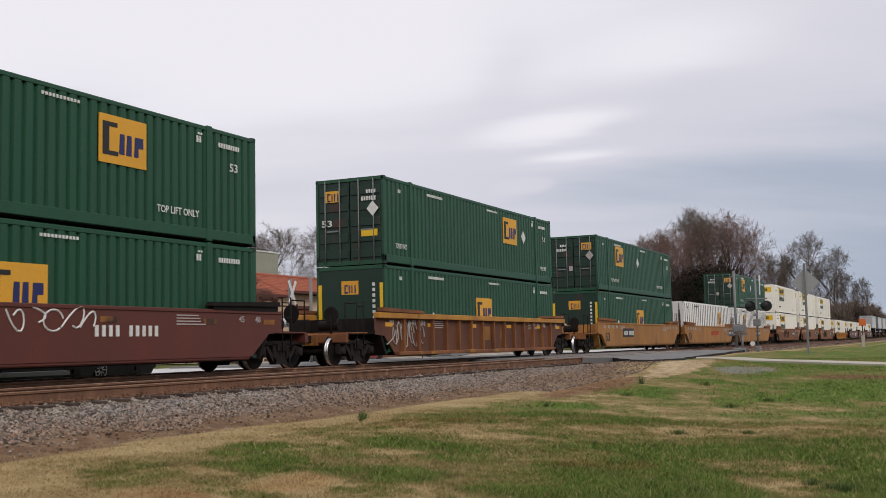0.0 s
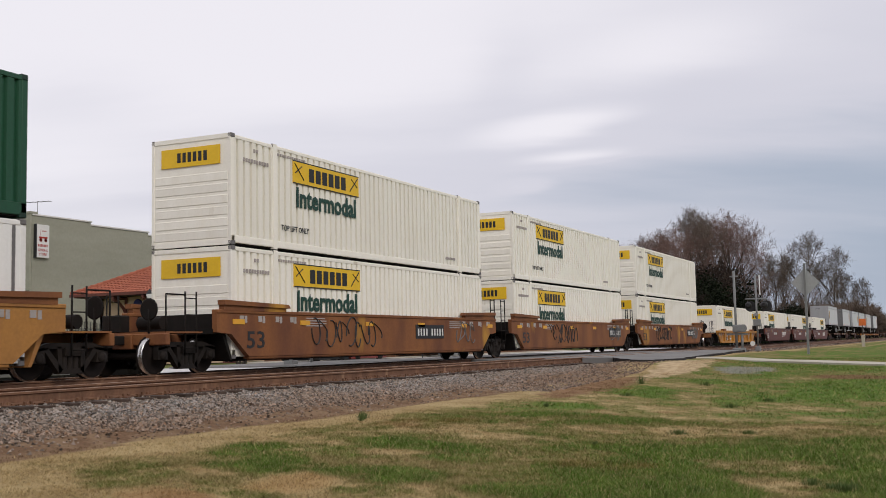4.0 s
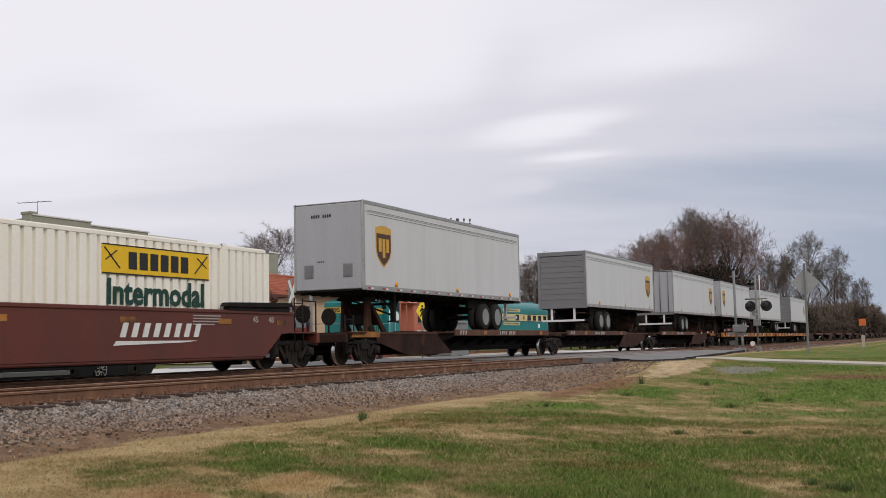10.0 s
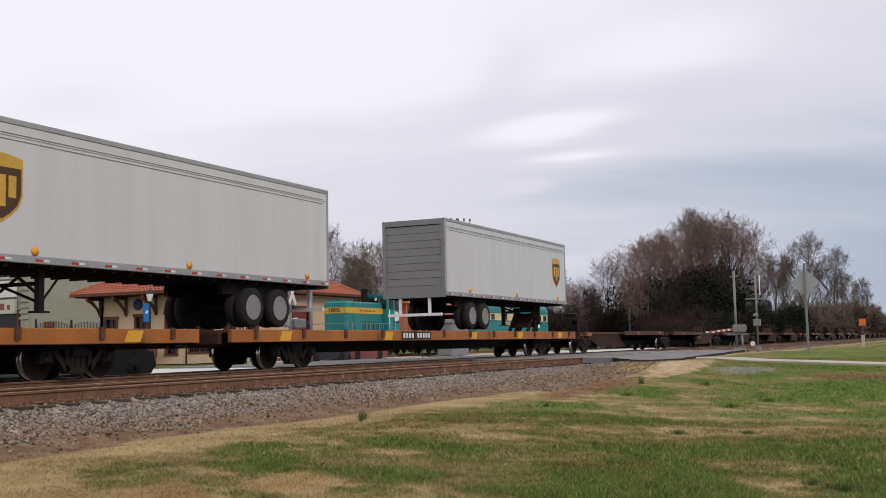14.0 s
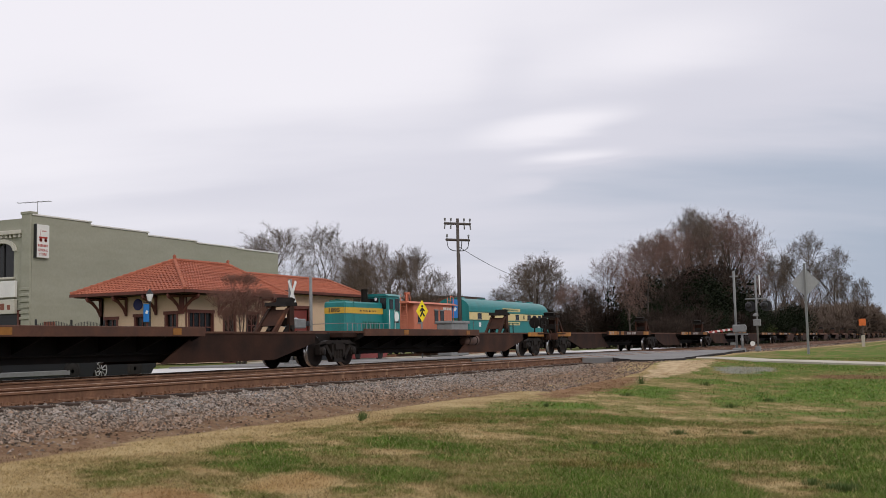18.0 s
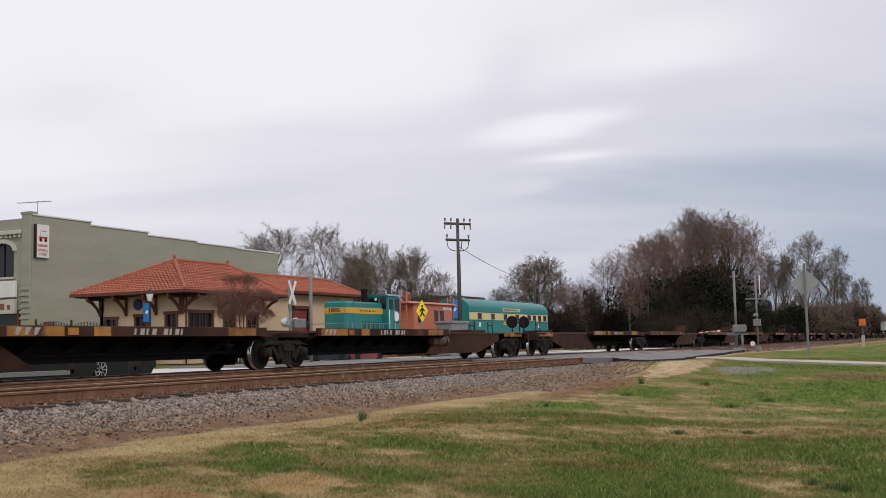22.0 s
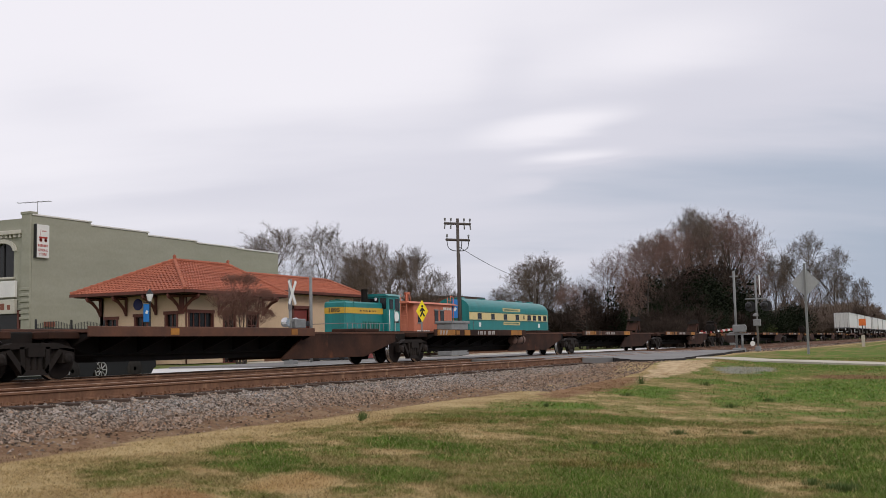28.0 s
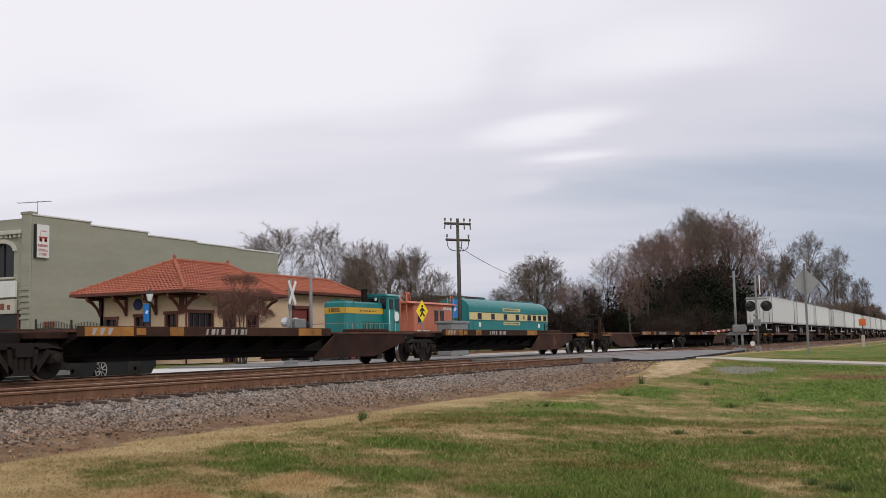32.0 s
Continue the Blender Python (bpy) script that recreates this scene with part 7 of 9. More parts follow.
    f.tube((-3.8, -1.36, 2.05), (1.7, -1.36, 2.05), 0.022)
    f.tube((-3.8, -1.36, 2.05), (-3.8, 1.36, 2.05), 0.022)
    part("handrail", f, M["galv"], c)
    part("frame", Form().box(-3.6, 3.0, -1.2, 1.2, 0.6, 0.98), M["black_steel"], c)
    for x in (-2.1, 1.9):
        bogie(c, x)
    return c


build_switcher()


def build_caboose():
    c = thing("caboose", "faded orange caboose with end ladders on display", "railway car", pose(72.0, 36.2, 0.0))
    part("body", Form().box(-3.0, 3.5, -1.35, 1.35, 1.15, 3.62, 0.05), M["caboose"], c)
    part("roof", Form().prism([(-1.55, 3.60), (1.55, 3.60), (1.2, 3.76), (0, 3.84), (-1.2, 3.76)], "x", -4.0, 4.2), M["caboose"], c)
    for x in (-2.4, 0.35, 1.35):
        w = part("window", Form().box(x, x + 0.62, -1.38, -1.32, 2.25, 3.15), M["glass_dark"], c)
        f = Form()
        f.box(x - 0.08, x + 0.70, -1.40, -1.34, 3.15, 3.24)
        f.box(x - 0.08, x + 0.70, -1.40, -1.34, 2.16, 2.25)
        part("frame", f, M["galv"], w)
    f = Form()
    for sx in (-1, 1):
        for y in (-1.25, -0.75):
            f.tube((sx * 3.95, y, 1.2), (sx * 3.95, y, 4.25), 0.03)
        for k in range(9):
            f.tube((sx * 3.95, -1.25, 1.4 + 0.33 * k), (sx * 3.95, -0.75, 1.4 + 0.33 * k), 0.02)
        f.tube((sx * 3.95, -1.25, 4.25), (sx * 3.45, -1.25, 4.35), 0.03)
        f.tube((sx * 3.45, -1.25, 4.35), (sx * 3.35, -1.25, 3.7), 0.03)
    part("end_ladder", f, M["caboose"], c, "curved end ladders")
    part("chimney", Form().lathe([(0.13, 0), (0.13, 0.6), (0.19, 0.62), (0.19, 0.78)], (-0.9, 0.3, 3.75), "z", 10), M["caboose"], c)
    f = Form()
    for j in range(6):
        f.box(-2.6 + j * 0.36, -2.35 + j * 0.36, -1.375, -1.34, 1.42, 1.68)
    for j in range(5):
        f.box(1.9 + j * 0.3, 2.1 + j * 0.3, -1.375, -1.34, 3.22, 3.42)
    part("lettering_bar", f, M["letter_white"], c)
    part("frame", Form().box(-4.0, 4.0, -1.4, 1.4, 0.85, 1.15), M["black_steel"], c)
    for x in (-2.8, 2.6):
        bogie(c, x)


build_caboose()


def build_coach():
    c = thing("passenger_coach", "teal streamlined passenger coach with cream window band on display", "railway car", pose(91.0, 37.5, 0.0))
    h, w = 9.7, 1.5
    arc = [(-w, 0.95), (w, 0.95), (w, 3.62)] + [(w * math.cos(a), 3.62 + 0.86 * math.sin(a)) for a in [math.pi * k / 18 for k in range(1, 18)]] + [(-w, 3.62)]
    part("body", Form().prism(arc, "x", -h, h - 0.35), M["teal"], c)
    part("body_end", Form().prism([(y * 0.94, 0.95 + (z - 0.95) * 0.97) for y, z in arc], "x", h - 0.35, h), M["teal"], c, "rounded tail end")
    b = part("window_band", Form().box(-h + 0.05, h - 0.5, -w - 0.015, -w + 0.05, 2.64, 3.25), M["cream"], c, "cream band along the windows")
    for x0, x1 in ((-7.96, -7.12), (-5.02, -4.25), (-2.16, -1.36), (0.71, 1.56), (3.74, 4.64), (5.19, 6.02), (6.64, 7.42), (8.06, 8.87)):
        pane = part("window", Form().box(x0, x1, -w - 0.024, -w + 0.02, 2.72, 3.19), M["glass_dark"], b)
        part("frame", Form().box(x0 - 0.05, x1 + 0.05, -w - 0.034, -w - 0.012, 2.66, 2.72), M["galv"], pane)
    part("door_window", Form().box(2.70, 2.95, -w - 0.026, -w + 0.02, 2.80, 3.15), M["ink"], b)
    part("belt_strip", Form().box(-h + 0.05, h - 0.4, -w - 0.022, -w + 0.02, 2.57, 2.62), M["teal_dark"], c)
    part("belt_strip", Form().box(-h + 0.05, h - 0.4, -w - 0.022, -w + 0.02, 3.27, 3.32), M["teal_dark"], c)
    for z, x0, x1 in ((3.44, -2.3, 1.9), (2.24, -2.2, 1.8)):
        p = part("name_board", Form().box(x0, x1, -w - 0.018, -w + 0.12, z, z + 0.28), M["cream"], c)
        f = Form()
        for j in range(int((x1 - x0 - 0.4) / 0.24)):
            f.box(x0 + 0.2 + j * 0.24, x0 + 0.36 + j * 0.24, -w - 0.026, -w - 0.01, z + 0.07, z + 0.21)
        part("name_bar", f, M["teal_dark"], p)
    for x in (-7.7, 6.6):
        part("plate", Form().box(x, x + 0.42, -w - 0.02, -w + 0.05, 2.05, 2.42), M["white_paint"], c)
    for x in (-8.9, 9.0):
        part("grab_rail", Form().tube((x, -w - 0.05, 1.3), (x, -w - 0.05, 2.5), 0.025), M["galv"], c)
    part("end_diaphragm", Form().box(-h - 0.35, -h, -0.6, 0.6, 1.0, 3.9, 0.05), M["teal_dark"], c)
    me = Form().box(0, 0.8, -0.25, 0.25, 4.44, 4.58, 0.03).mesh("roof_vent", M["teal"])
    for x in (-8.5, -4, 0.5, 5, 8):
        part("roof_vent", me, None, c).matrix_basis = pose(x, 0, 0)
    part("skirt", Form().box(-h + 2.6, h - 2.6, -w + 0.1, w - 0.1, 0.5, 0.95), M["black_steel"], c)
    for x in (-7.4, 7.4):
        bogie(c, x)


build_coach()


# ---------------------------------------------------------------- poles, signs, street things
def build_utility_pole():
    p = thing("utility_pole", "tall dark timber utility pole with two crossarms", "utility pole", pose(73.9, 33.5, GZ))
    part("pole", Form().tube((0, 0, 0), (0, 0, 10.35), 0.15, 10, 0.11), M["wood_pole"], p)
    d = Vector((0.78, -0.62, 0))
    for z, w in ((9.95, 1.12), (8.72, 1.02)):
        arm = part("crossarm", Form().bar(tuple(-d * w + Vector((0, 0, z))), tuple(d * w + Vector((0, 0, z))), 0.14), M["wood_pole"], p)
        for k in ((-0.95, -0.5, 0.5, 0.95) if z > 9 else (-0.9, 0.05, 0.9)):
            q = d * w * k
            part("insulator", Form().lathe([(0.03, 0.0), (0.03, 0.16), (0.08, 0.18), (0.06, 0.26), (0.085, 0.30), (0.05, 0.38)], (q.x, q.y, z + 0.05), "z", 8), M["galv"], arm)
            if z > 9:
                part("arrester", Form().tube((q.x, q.y, z - 0.05), (q.x * 1.05, q.y * 1.05, z - 0.42), 0.05), M["galv"], arm)
        if z < 9:
            for s in (-1, 0.35, 1):
                pts = [d * w * 0.9 * s + Vector((0, 0, z - (1 - math.cos(k / 6 * math.pi / 2)) * 0.0 - 0.75 * math.sin(k / 6 * math.pi / 2))) * 1.0 for k in range(7)]
                f = Form()
                prev = d * w * 0.9 * s + Vector((0, 0, z))
                for k in range(1, 7):
                    a = k / 6
                    q = d * w * 0.9 * s * (1 - a ** 3) + Vector((0, 0, z - 0.85 * math.sin(a * math.pi / 2)))
                    f.tube(prev, q, 0.03, 5)
                    prev = q
                part("riser_cable", f, M["wire"], arm)
    f = Form()
    f.tube((0.10, -0.12, 0.5), (0.09, -0.10, 7.6), 0.035)
    part("conduit", f, M["wire"], p)
    w = thing("overhead_cable", "thin black cable running off a pole", "cable", pose(0, 0, 0))
    f = Form()
    a, b = Vector((73.9, 33.5, 8.0)), Vector((140.0, 52.0, 9.3))
    prev = a
    for k in range(1, 17):
        t = k / 16
        q = a.lerp(b, t) - Vector((0, 0, 2.2 * t * (1 - t)))
        f.tube(prev, q, 0.022, 5)
        prev = q
    part("cable", f, M["wire"], w)
    w = thing("overhead_cable", "thin black cable slack between two poles", "cable", pose(0, 0, 0))
    f = Form()
    a, b = Vector((140.0, 52.0, 9.1)), Vector((220.5, 60.0, 14.0))
    prev = a
    for k in range(1, 13):
        t = k / 12
        q = a.lerp(b, t) - Vector((0, 0, 9.0 * t * (1 - t)))
        f.tube(prev, q, 0.03, 5)
        prev = q
    part("cable", f, M["wire"], w)
    p2 = thing("utility_pole", "distant slim timber pole among trees", "utility pole", pose(140, 52, GZ))
    part("pole", Form().tube((0, 0, 0), (0, 0, 9.9), 0.16, 8, 0.12), M["wood_pole"], p2)
    p3 = thing("street_lamp", "tall slim street lamp with lit head beside a blue banner", "street lamp", pose(205.5, 56.0, GZ))
    part("pole", Form().tube((0, 0, 0), (0, 0, 14.2), 0.17, 8, 0.11), M["wood_pole"], p3)
    part("lamp_head", Form().box(-2.4, -1.4, -0.2, 0.2, 13.3, 13.6, 0.05), M["lamp_glass"], p3)
    part("arm", Form().tube((0, 0, 13.2), (-1.9, 0, 13.5), 0.05), M["galv"], p3)
    part("banner", Form().box(-0.75, -0.05, -0.04, 0.04, 5.2, 6.7), M["blue"], p3)


build_utility_pole()


def crossbuck(parent, z, y=0.0, s=0.62):
    for sgn in (-1, 1):
        f = Form()
        a = radians(62 * sgn)
        dx, dz = math.cos(a) * s, math.sin(a) * s
        nx, nz = -math.sin(a) * 0.085, math.cos(a) * 0.085
        f.prism([(-dx - nx, z - dz - nz), (dx - nx, z + dz - nz), (dx + nx, z + dz + nz), (-dx + nx, z - dz + nz)], "y", y - 0.012 * (2 + sgn), y - 0.012 * (1 + sgn))
        part("crossbuck_blade", f, M["white_paint"], parent, "white crossing blade")


def build_far_signal():
    s = thing("crossing_signal", "railway crossing signal with white crossbuck and round lights", "crossing signal", pose(42.6, 28.0, GZ))
    part("mast", Form().tube((0, 0, 0), (0, 0, 4.05), 0.085, 10), M["galv"], s)
    part("base", Form().box(-0.25, 0.25, -0.25, 0.25, 0, 0.25, 0.03), M["galv"], s)
    crossbuck(s, 3.42, -0.10)
    part("light_arm", Form().tube((-0.62, -0.05, 2.08), (0.75, -0.05, 2.08), 0.04), M["galv"], s)
    for x in (-0.42, 0.42):
        l = part("light", Form().lathe([(0.20, 0.14), (0.24, 0.0), (0.18, -0.14)], (x, -0.02, 2.02), "y", 14), M["chrome"], s, "round metal light housing seen from behind")
    part("gate_drive", Form().box(0.15, 1.05, -0.2, 0.25, 1.75, 2.2, 0.04), M["galv"], s)
    part("counterweight", Form().box(0.9, 1.5, -0.12, 0.12, 1.85, 2.1, 0.03), M["ink"], s)
    part("sign_plate", Form().box(-0.32, -0.02, -0.11, -0.09, 2.62, 3.0), M["rib_grey"], s)
    g = thing("steel_post", "slim grey steel post beside a crossing", "post", pose(44.4, 28.0, GZ))
    part("post", Form().tube((0, 0, 0), (0, 0, 4.25), 0.075, 8), M["galv"], g)
    part("cap", Form().lathe([(0.08, 0), (0.05, 0.05)], (0, 0, 4.25), "z", 8), M["galv"], g)


build_far_signal()


def build_ped_sign():
    s = thing("pedestrian_sign", "yellow diamond crossing sign on a slim post", "road sign", pose(48.4, 24.0, GZ, 0, 0, -38))
    part("post", Form().tube((0, 0.05, 0), (0, 0.05, 2.9), 0.035, 8), M["galv"], s)
    r = 0.55
    p = part("plate", Form().prism([(-r * 0.60, 2.53), (0, 2.53 - r), (r * 0.60, 2.53), (0, 2.53 + r)], "y", -0.02, 0.01), M["sign_yellow"], s)
    f = Form()
    f.lathe([(0.055, -0.02), (0.055, -0.035)], (0.0, 0, 2.78), "y", 10)
    for a, b in (((0.0, 2.70), (0.0, 2.48)), ((0.0, 2.48), (-0.11, 2.26)), ((0.0, 2.48), (0.12, 2.27)), ((0.0, 2.68), (-0.12, 2.52)), ((0.0, 2.68), (0.12, 2.54))):
        f.bar((a[0], -0.028, a[1]), (b[0], -0.028, b[1]), 0.055)
    part("symbol", f, M["ink"], p, "plain black walking symbol")


build_ped_sign()


def build_lamp_post():
    l = thing("lamp_post", "black lamp post with frosted lantern and blue banner", "street lamp", pose(45.7, 39.0, GZ))
    part("post", Form().lathe([(0.16, 0.0), (0.14, 0.5), (0.08, 0.6), (0.06, 3.4), (0.09, 3.5)], (0, 0, 0), "z", 10), M["ink"], l)
    part("lantern", Form().lathe([(0.10, 3.5), (0.19, 3.88), (0.16, 3.92)], (0, 0, 0), "z", 8), M["lamp_glass"], l)
    part("lantern_cap", Form().lathe([(0.20, 3.90), (0.10, 4.04), (0.02, 4.18)], (0, 0, 0), "z", 8), M["ink"], l)
    f = Form()
    f.box(-0.47, -0.07, -0.03, 0.03, 2.4, 3.35)
    b = part("banner", f, M["blue"], l, "bright blue banner with a white mark")
    part("banner_mark", Form().prism([(-0.40, 2.86), (-0.24, 2.80), (-0.14, 2.96), (-0.30, 3.04)], "y", -0.04, -0.028), M["white_paint"], b)
    for z in (2.38, 3.44):
        part("banner_rod", Form().tube((-0.49, 0, z), (0, 0, z), 0.02), M["ink"], l)
    l2 = thing("banner_pole", "blue street banner on a dark pole", "banner", pose(76.4, 35.0, GZ))
    part("pole", Form().tube((0.5, 0, 0), (0.5, 0, 4.9), 0.05, 8), M["ink"], l2)
    b = part("banner", Form().box(-0.55, 0.42, -0.03, 0.03, 2.9, 4.35), M["blue"], l2)
    part("banner_mark", Form().prism([(-0.40, 3.5), (-0.05, 3.42), (0.22, 3.66), (-0.15, 3.76)], "y", -0.04, -0.028), M["white_paint"], b)
    u = thing("utility_box", "low grey metal utility cabinet", "utility cabinet", pose(71.6, 33.0, GZ))
    part("cabinet", Form().box(-1.5, 1.4, -0.6, 0.6, 0.05, 2.35, 0.04), M["galv"], u)
    part("lid", Form().box(-1.6, 1.5, -0.7, 0.7, 2.35, 2.55, 0.04), M["galv"], u)


build_lamp_post()


def build_fence():
    f0 = thing("iron_fence", "black iron railing fence with arched top", "fence", pose(44.6, 46.5, GZ))
    L = 6.2
    post = Form().box(-0.05, 0.05, -0.05, 0.05, 0, 2.75, 0.01).mesh("post", M["ink"])
    for i in range(3):
        o = part("post", post, None, f0)
        o.matrix_basis = pose(0.4 + i * 2.7, 0, 0)
    for z in (0.3, 2.2):
        part("rail", Form().box(0.4, L, -0.025, 0.025, z, z + 0.05), M["ink"], f0)
    pk = Form().box(-0.012, 0.012, -0.012, 0.012, 0.15, 1.0).mesh("picket", M["ink"])
    for i in range(46):
        x = 0.5 + i * 0.122
        o = part("picket", pk, None, f0)
        o.matrix_basis = Matrix.LocRotScale((x, 0, 0), None, (1, 1, 2.45 + 0.22 * math.sin((x - 0.4) / 2.7 % 1 * math.pi)))


build_fence()


def build_near_signals():
    s = thing("crossing_signal", "grey railway crossing signal with two round lights and a gate mechanism", "crossing signal", pose(64.0, 10.2, -0.08))
    part("mast", Form().tube((0, 0, 0), (0, 0, 4.3), 0.055, 10), M["galv"], s)
    part("base", Form().box(-0.14, 0.14, -0.15, 0.15, -0.1, 0.18, 0.04), M["galv"], s)
    part("light_arm", Form().tube((0, -0.62, 2.92), (0, 0.62, 2.92), 0.05), M["galv"], s)
    for y in (-0.45, 0.45):
        l = part("light", Form().lathe([(0.10, -0.20), (0.17, -0.12), (0.19, 0.0), (0.19, 0.10)], (-0.02, y, 2.56), "x", 14), M["ink"], s, "round black light housing")
        part("backing_disc", Form().lathe([(0.31, 0.10), (0.31, 0.12)], (-0.02, y - 0.10, 2.50), "x", 20), M["ink"], l)
        l = part("light", Form().lathe([(0.19, 0.26), (0.24, 0.34), (0.24, 0.42)], (0.0, y * 0.9, 2.54), "x", 14), M["ink"], s)
    part("junction_box", Form().box(-0.14, 0.14, -0.2, 0.2, 1.35, 1.75, 0.03), M["galv"], s)
    part("bell", Form().lathe([(0.16, 0), (0.14, 0.12), (0.04, 0.18)], (0, 0.06, 1.92), "z", 12), M["galv"], s)
    part("aerial_strip", Form().box(-0.02, 0.02, -0.26, -0.20, 3.15, 4.3), M["white_paint"], s, "edge-on white crossbuck blade")
    g = thing("gate_mechanism", "grey steel gate mechanism post with drive box", "crossing gate", pose(59.2, 10.55, -0.08))
    part("mast", Form().tube((0, 0, 0), (0, 0, 4.3), 0.065, 10), M["galv"], g)
    part("top_bar", Form().tube((0, -0.22, 4.0), (0, 0.22, 4.0), 0.04), M["galv"], g)
    part("drive_box", Form().box(-0.22, 0.22, -0.50, 0.16, 0.98, 1.40, 0.05), M["galv"], g)
    part("drive_cover", Form().lathe([(0.19, 0.0), (0.19, 0.10), (0.12, 0.13), (0.0, 0.13)], (-0.30, -0.42, 1.2), "x", 14), M["galv"], g)
    part("bracket", Form().box(-0.08, 0.08, -0.6, 0.5, 0.84, 0.94), M["galv"], g)
    part("leg", Form().tube((0, -0.30, 0), (0, -0.30, 0.95), 0.07), M["galv"], g)
    part("base", Form().box(-0.22, 0.22, -0.46, 0.2, -0.1, 0.16, 0.04), M["galv"], g)
    part("plate", Form().lathe([(0.13, 0), (0.13, 0.02)], (-0.1, -0.85, 0.38), "x", 14), M["white_paint"], g, "small round white plate")
    # the sign seen from behind
    d = thing("warning_sign", "bare metal back of a diamond road sign on a steel post", "road sign", pose(50.2, 5.85, -0.30))
    part("post", Form().box(-0.04, 0.04, -0.05, 0.05, 0, 4.15, 0.01), M["galv"], d)
    part("plate", Form().prism([(-0.62, 3.30), (0, 2.66), (0.62, 3.30), (0, 3.94)], "x", 0.05, 0.07), M["sign_back"], d)
    o = thing("marker_post", "orange topped buried cable marker post", "marker post", pose(84.6, 6.0, -0.22))
    part("post", Form().box(-0.05, 0.05, -0.12, 0.12, 0, 0.85, 0.02), M["concrete"], o)
    part("stake", Form().box(-0.03, 0.03, -0.03, 0.03, 0.8, 1.6), M["wood_pole"], o)
    part("marker", Form().box(-0.03, 0.03, -0.24, 0.24, 1.55, 2.05, 0.01), M["orange_sign"], o)


build_near_signals()


def build_gate_arm():
    a = thing("barrier_arm", "lowered red and white striped barrier arm across the road", "crossing gate", pose(103.6, 21.9, GZ - 0.15))
    n = 12
    d = Vector((17.0 / n, 0, 0.04))
    for i in range(n):
        p, q = Vector((0, 0, 1.55)) + d * i, Vector((0, 0, 1.55)) + d * (i + 1)
        part("stripe", Form().box(p.x, q.x, -0.03, 0.03, p.z - 0.10, p.z + 0.12), M["letter_red" if i % 2 else "white_paint"], a)
    part("stand", Form().box(16.6, 17.4, -0.3, 0.3, 0, 1.7, 0.04), M["galv"], a)
    for x in (1.0, 6.0, 11.0):
        part("lamp", Form().lathe([(0.09, 0), (0.09, 0.16)], (x, 0, 1.68), "z", 8), M["letter_red"], a)


build_gate_arm()


def build_car(at, paint, kind, label):
    c = thing("parked_car", label, "car", at)
    L = 1.70 if kind == "pickup" else 2.35
    roof = 1.45 if kind == "sedan" else 1.50
    low = [(-L, 0.42), (-L + 0.05, 0.80), (-L + 0.9, 0.95), (L - 0.7, 0.98), (L - 0.05, 0.85), (L, 0.42), (L - 0.2, 0.13), (-L + 0.2, 0.13)]
    part("body", Form().prism(low, "y", -0.88, 0.88), M[paint], c)
    top = [(-L + 1.2, 0.94), (-0.75, roof - 0.04), (-0.3, roof), (0.9, roof), (1.3, roof - 0.05), (L - 0.75, 0.96)] if kind == "sedan" else [(-L + 0.7, 0.94), (-0.7, roof), (L - 0.5, roof), (L - 0.1, 0.96)]
    part("cabin", Form().prism(top, "y", -0.78, 0.78), M["glass_dark"], c)
    part("roof", Form().box(-0.7, 1.1 if kind == "sedan" else 0.45, -0.74, 0.74, roof - 0.04, roof + 0.02, 0.015), M[paint], c)
    for sx in (-1, 1):
        part("bumper", Form().box(*sorted((sx * L, sx * (L + 0.10))), -0.86, 0.86, 0.34, 0.58, 0.03), M[paint], c)
        for y in (-0.80, 0.80):
            w = part("wheel", Form().lathe([(0.22, 0.10), (0.32, 0.10), (0.34, 0.06), (0.34, -0.06), (0.32, -0.10), (0.22, -0.10)], (sx * (L - 0.95), y, 0.34), "y", 18), M["tyre"], c)
            s = -1 if y < 0 else 1
            part("rim", Form().lathe([(0.25, 0.08 * s), (0.22, 0.115 * s), (0.06, 0.10 * s)], (sx * (L - 0.95), y, 0.34), "y", 14), M["tyre"], w)
            if kind == "pickup" and sx < 0 and y < 0:
                for k in range(9):
                    g = k * 0.698
                    part("spoke", Form().bar((sx * (L - 0.95) + 0.05 * math.cos(g), y - 0.11, 0.34 + 0.05 * math.sin(g)), (sx * (L - 0.95) + 0.235 * math.cos(g), y - 0.11, 0.34 + 0.235 * math.sin(g)), 0.024), M["sign_back"], w)
                part("rim_ring", Form().lathe([(0.255, -0.10), (0.255, -0.125), (0.225, -0.125), (0.225, -0.10)], (sx * (L - 0.95), y, 0.34), "y", 20), M["sign_back"], w)
    return c


build_car(pose(25.65, 24.0, -0.295), "car_dark", "pickup", "black parked hatchback with alloy wheels beside the track")
near_car = build_car(pose(22.05, 23.7, -0.295), "car_dark", "sedan", "dark parked saloon with a bright sill beside the railway track")
part("sill_trim", Form().box(-1.9, 1.30, -0.915, -0.875, 0.24, 0.38, 0.015), M["galv"], near_car, "pale metal sill")
build_car(pose(52.8, 33.0, GZ), "car_dark", "sedan", "dark parked saloon on pale paving")
build_car(pose(57.8, 33.2, GZ), "car_red", "sedan", "dull red parked saloon on pale paving")


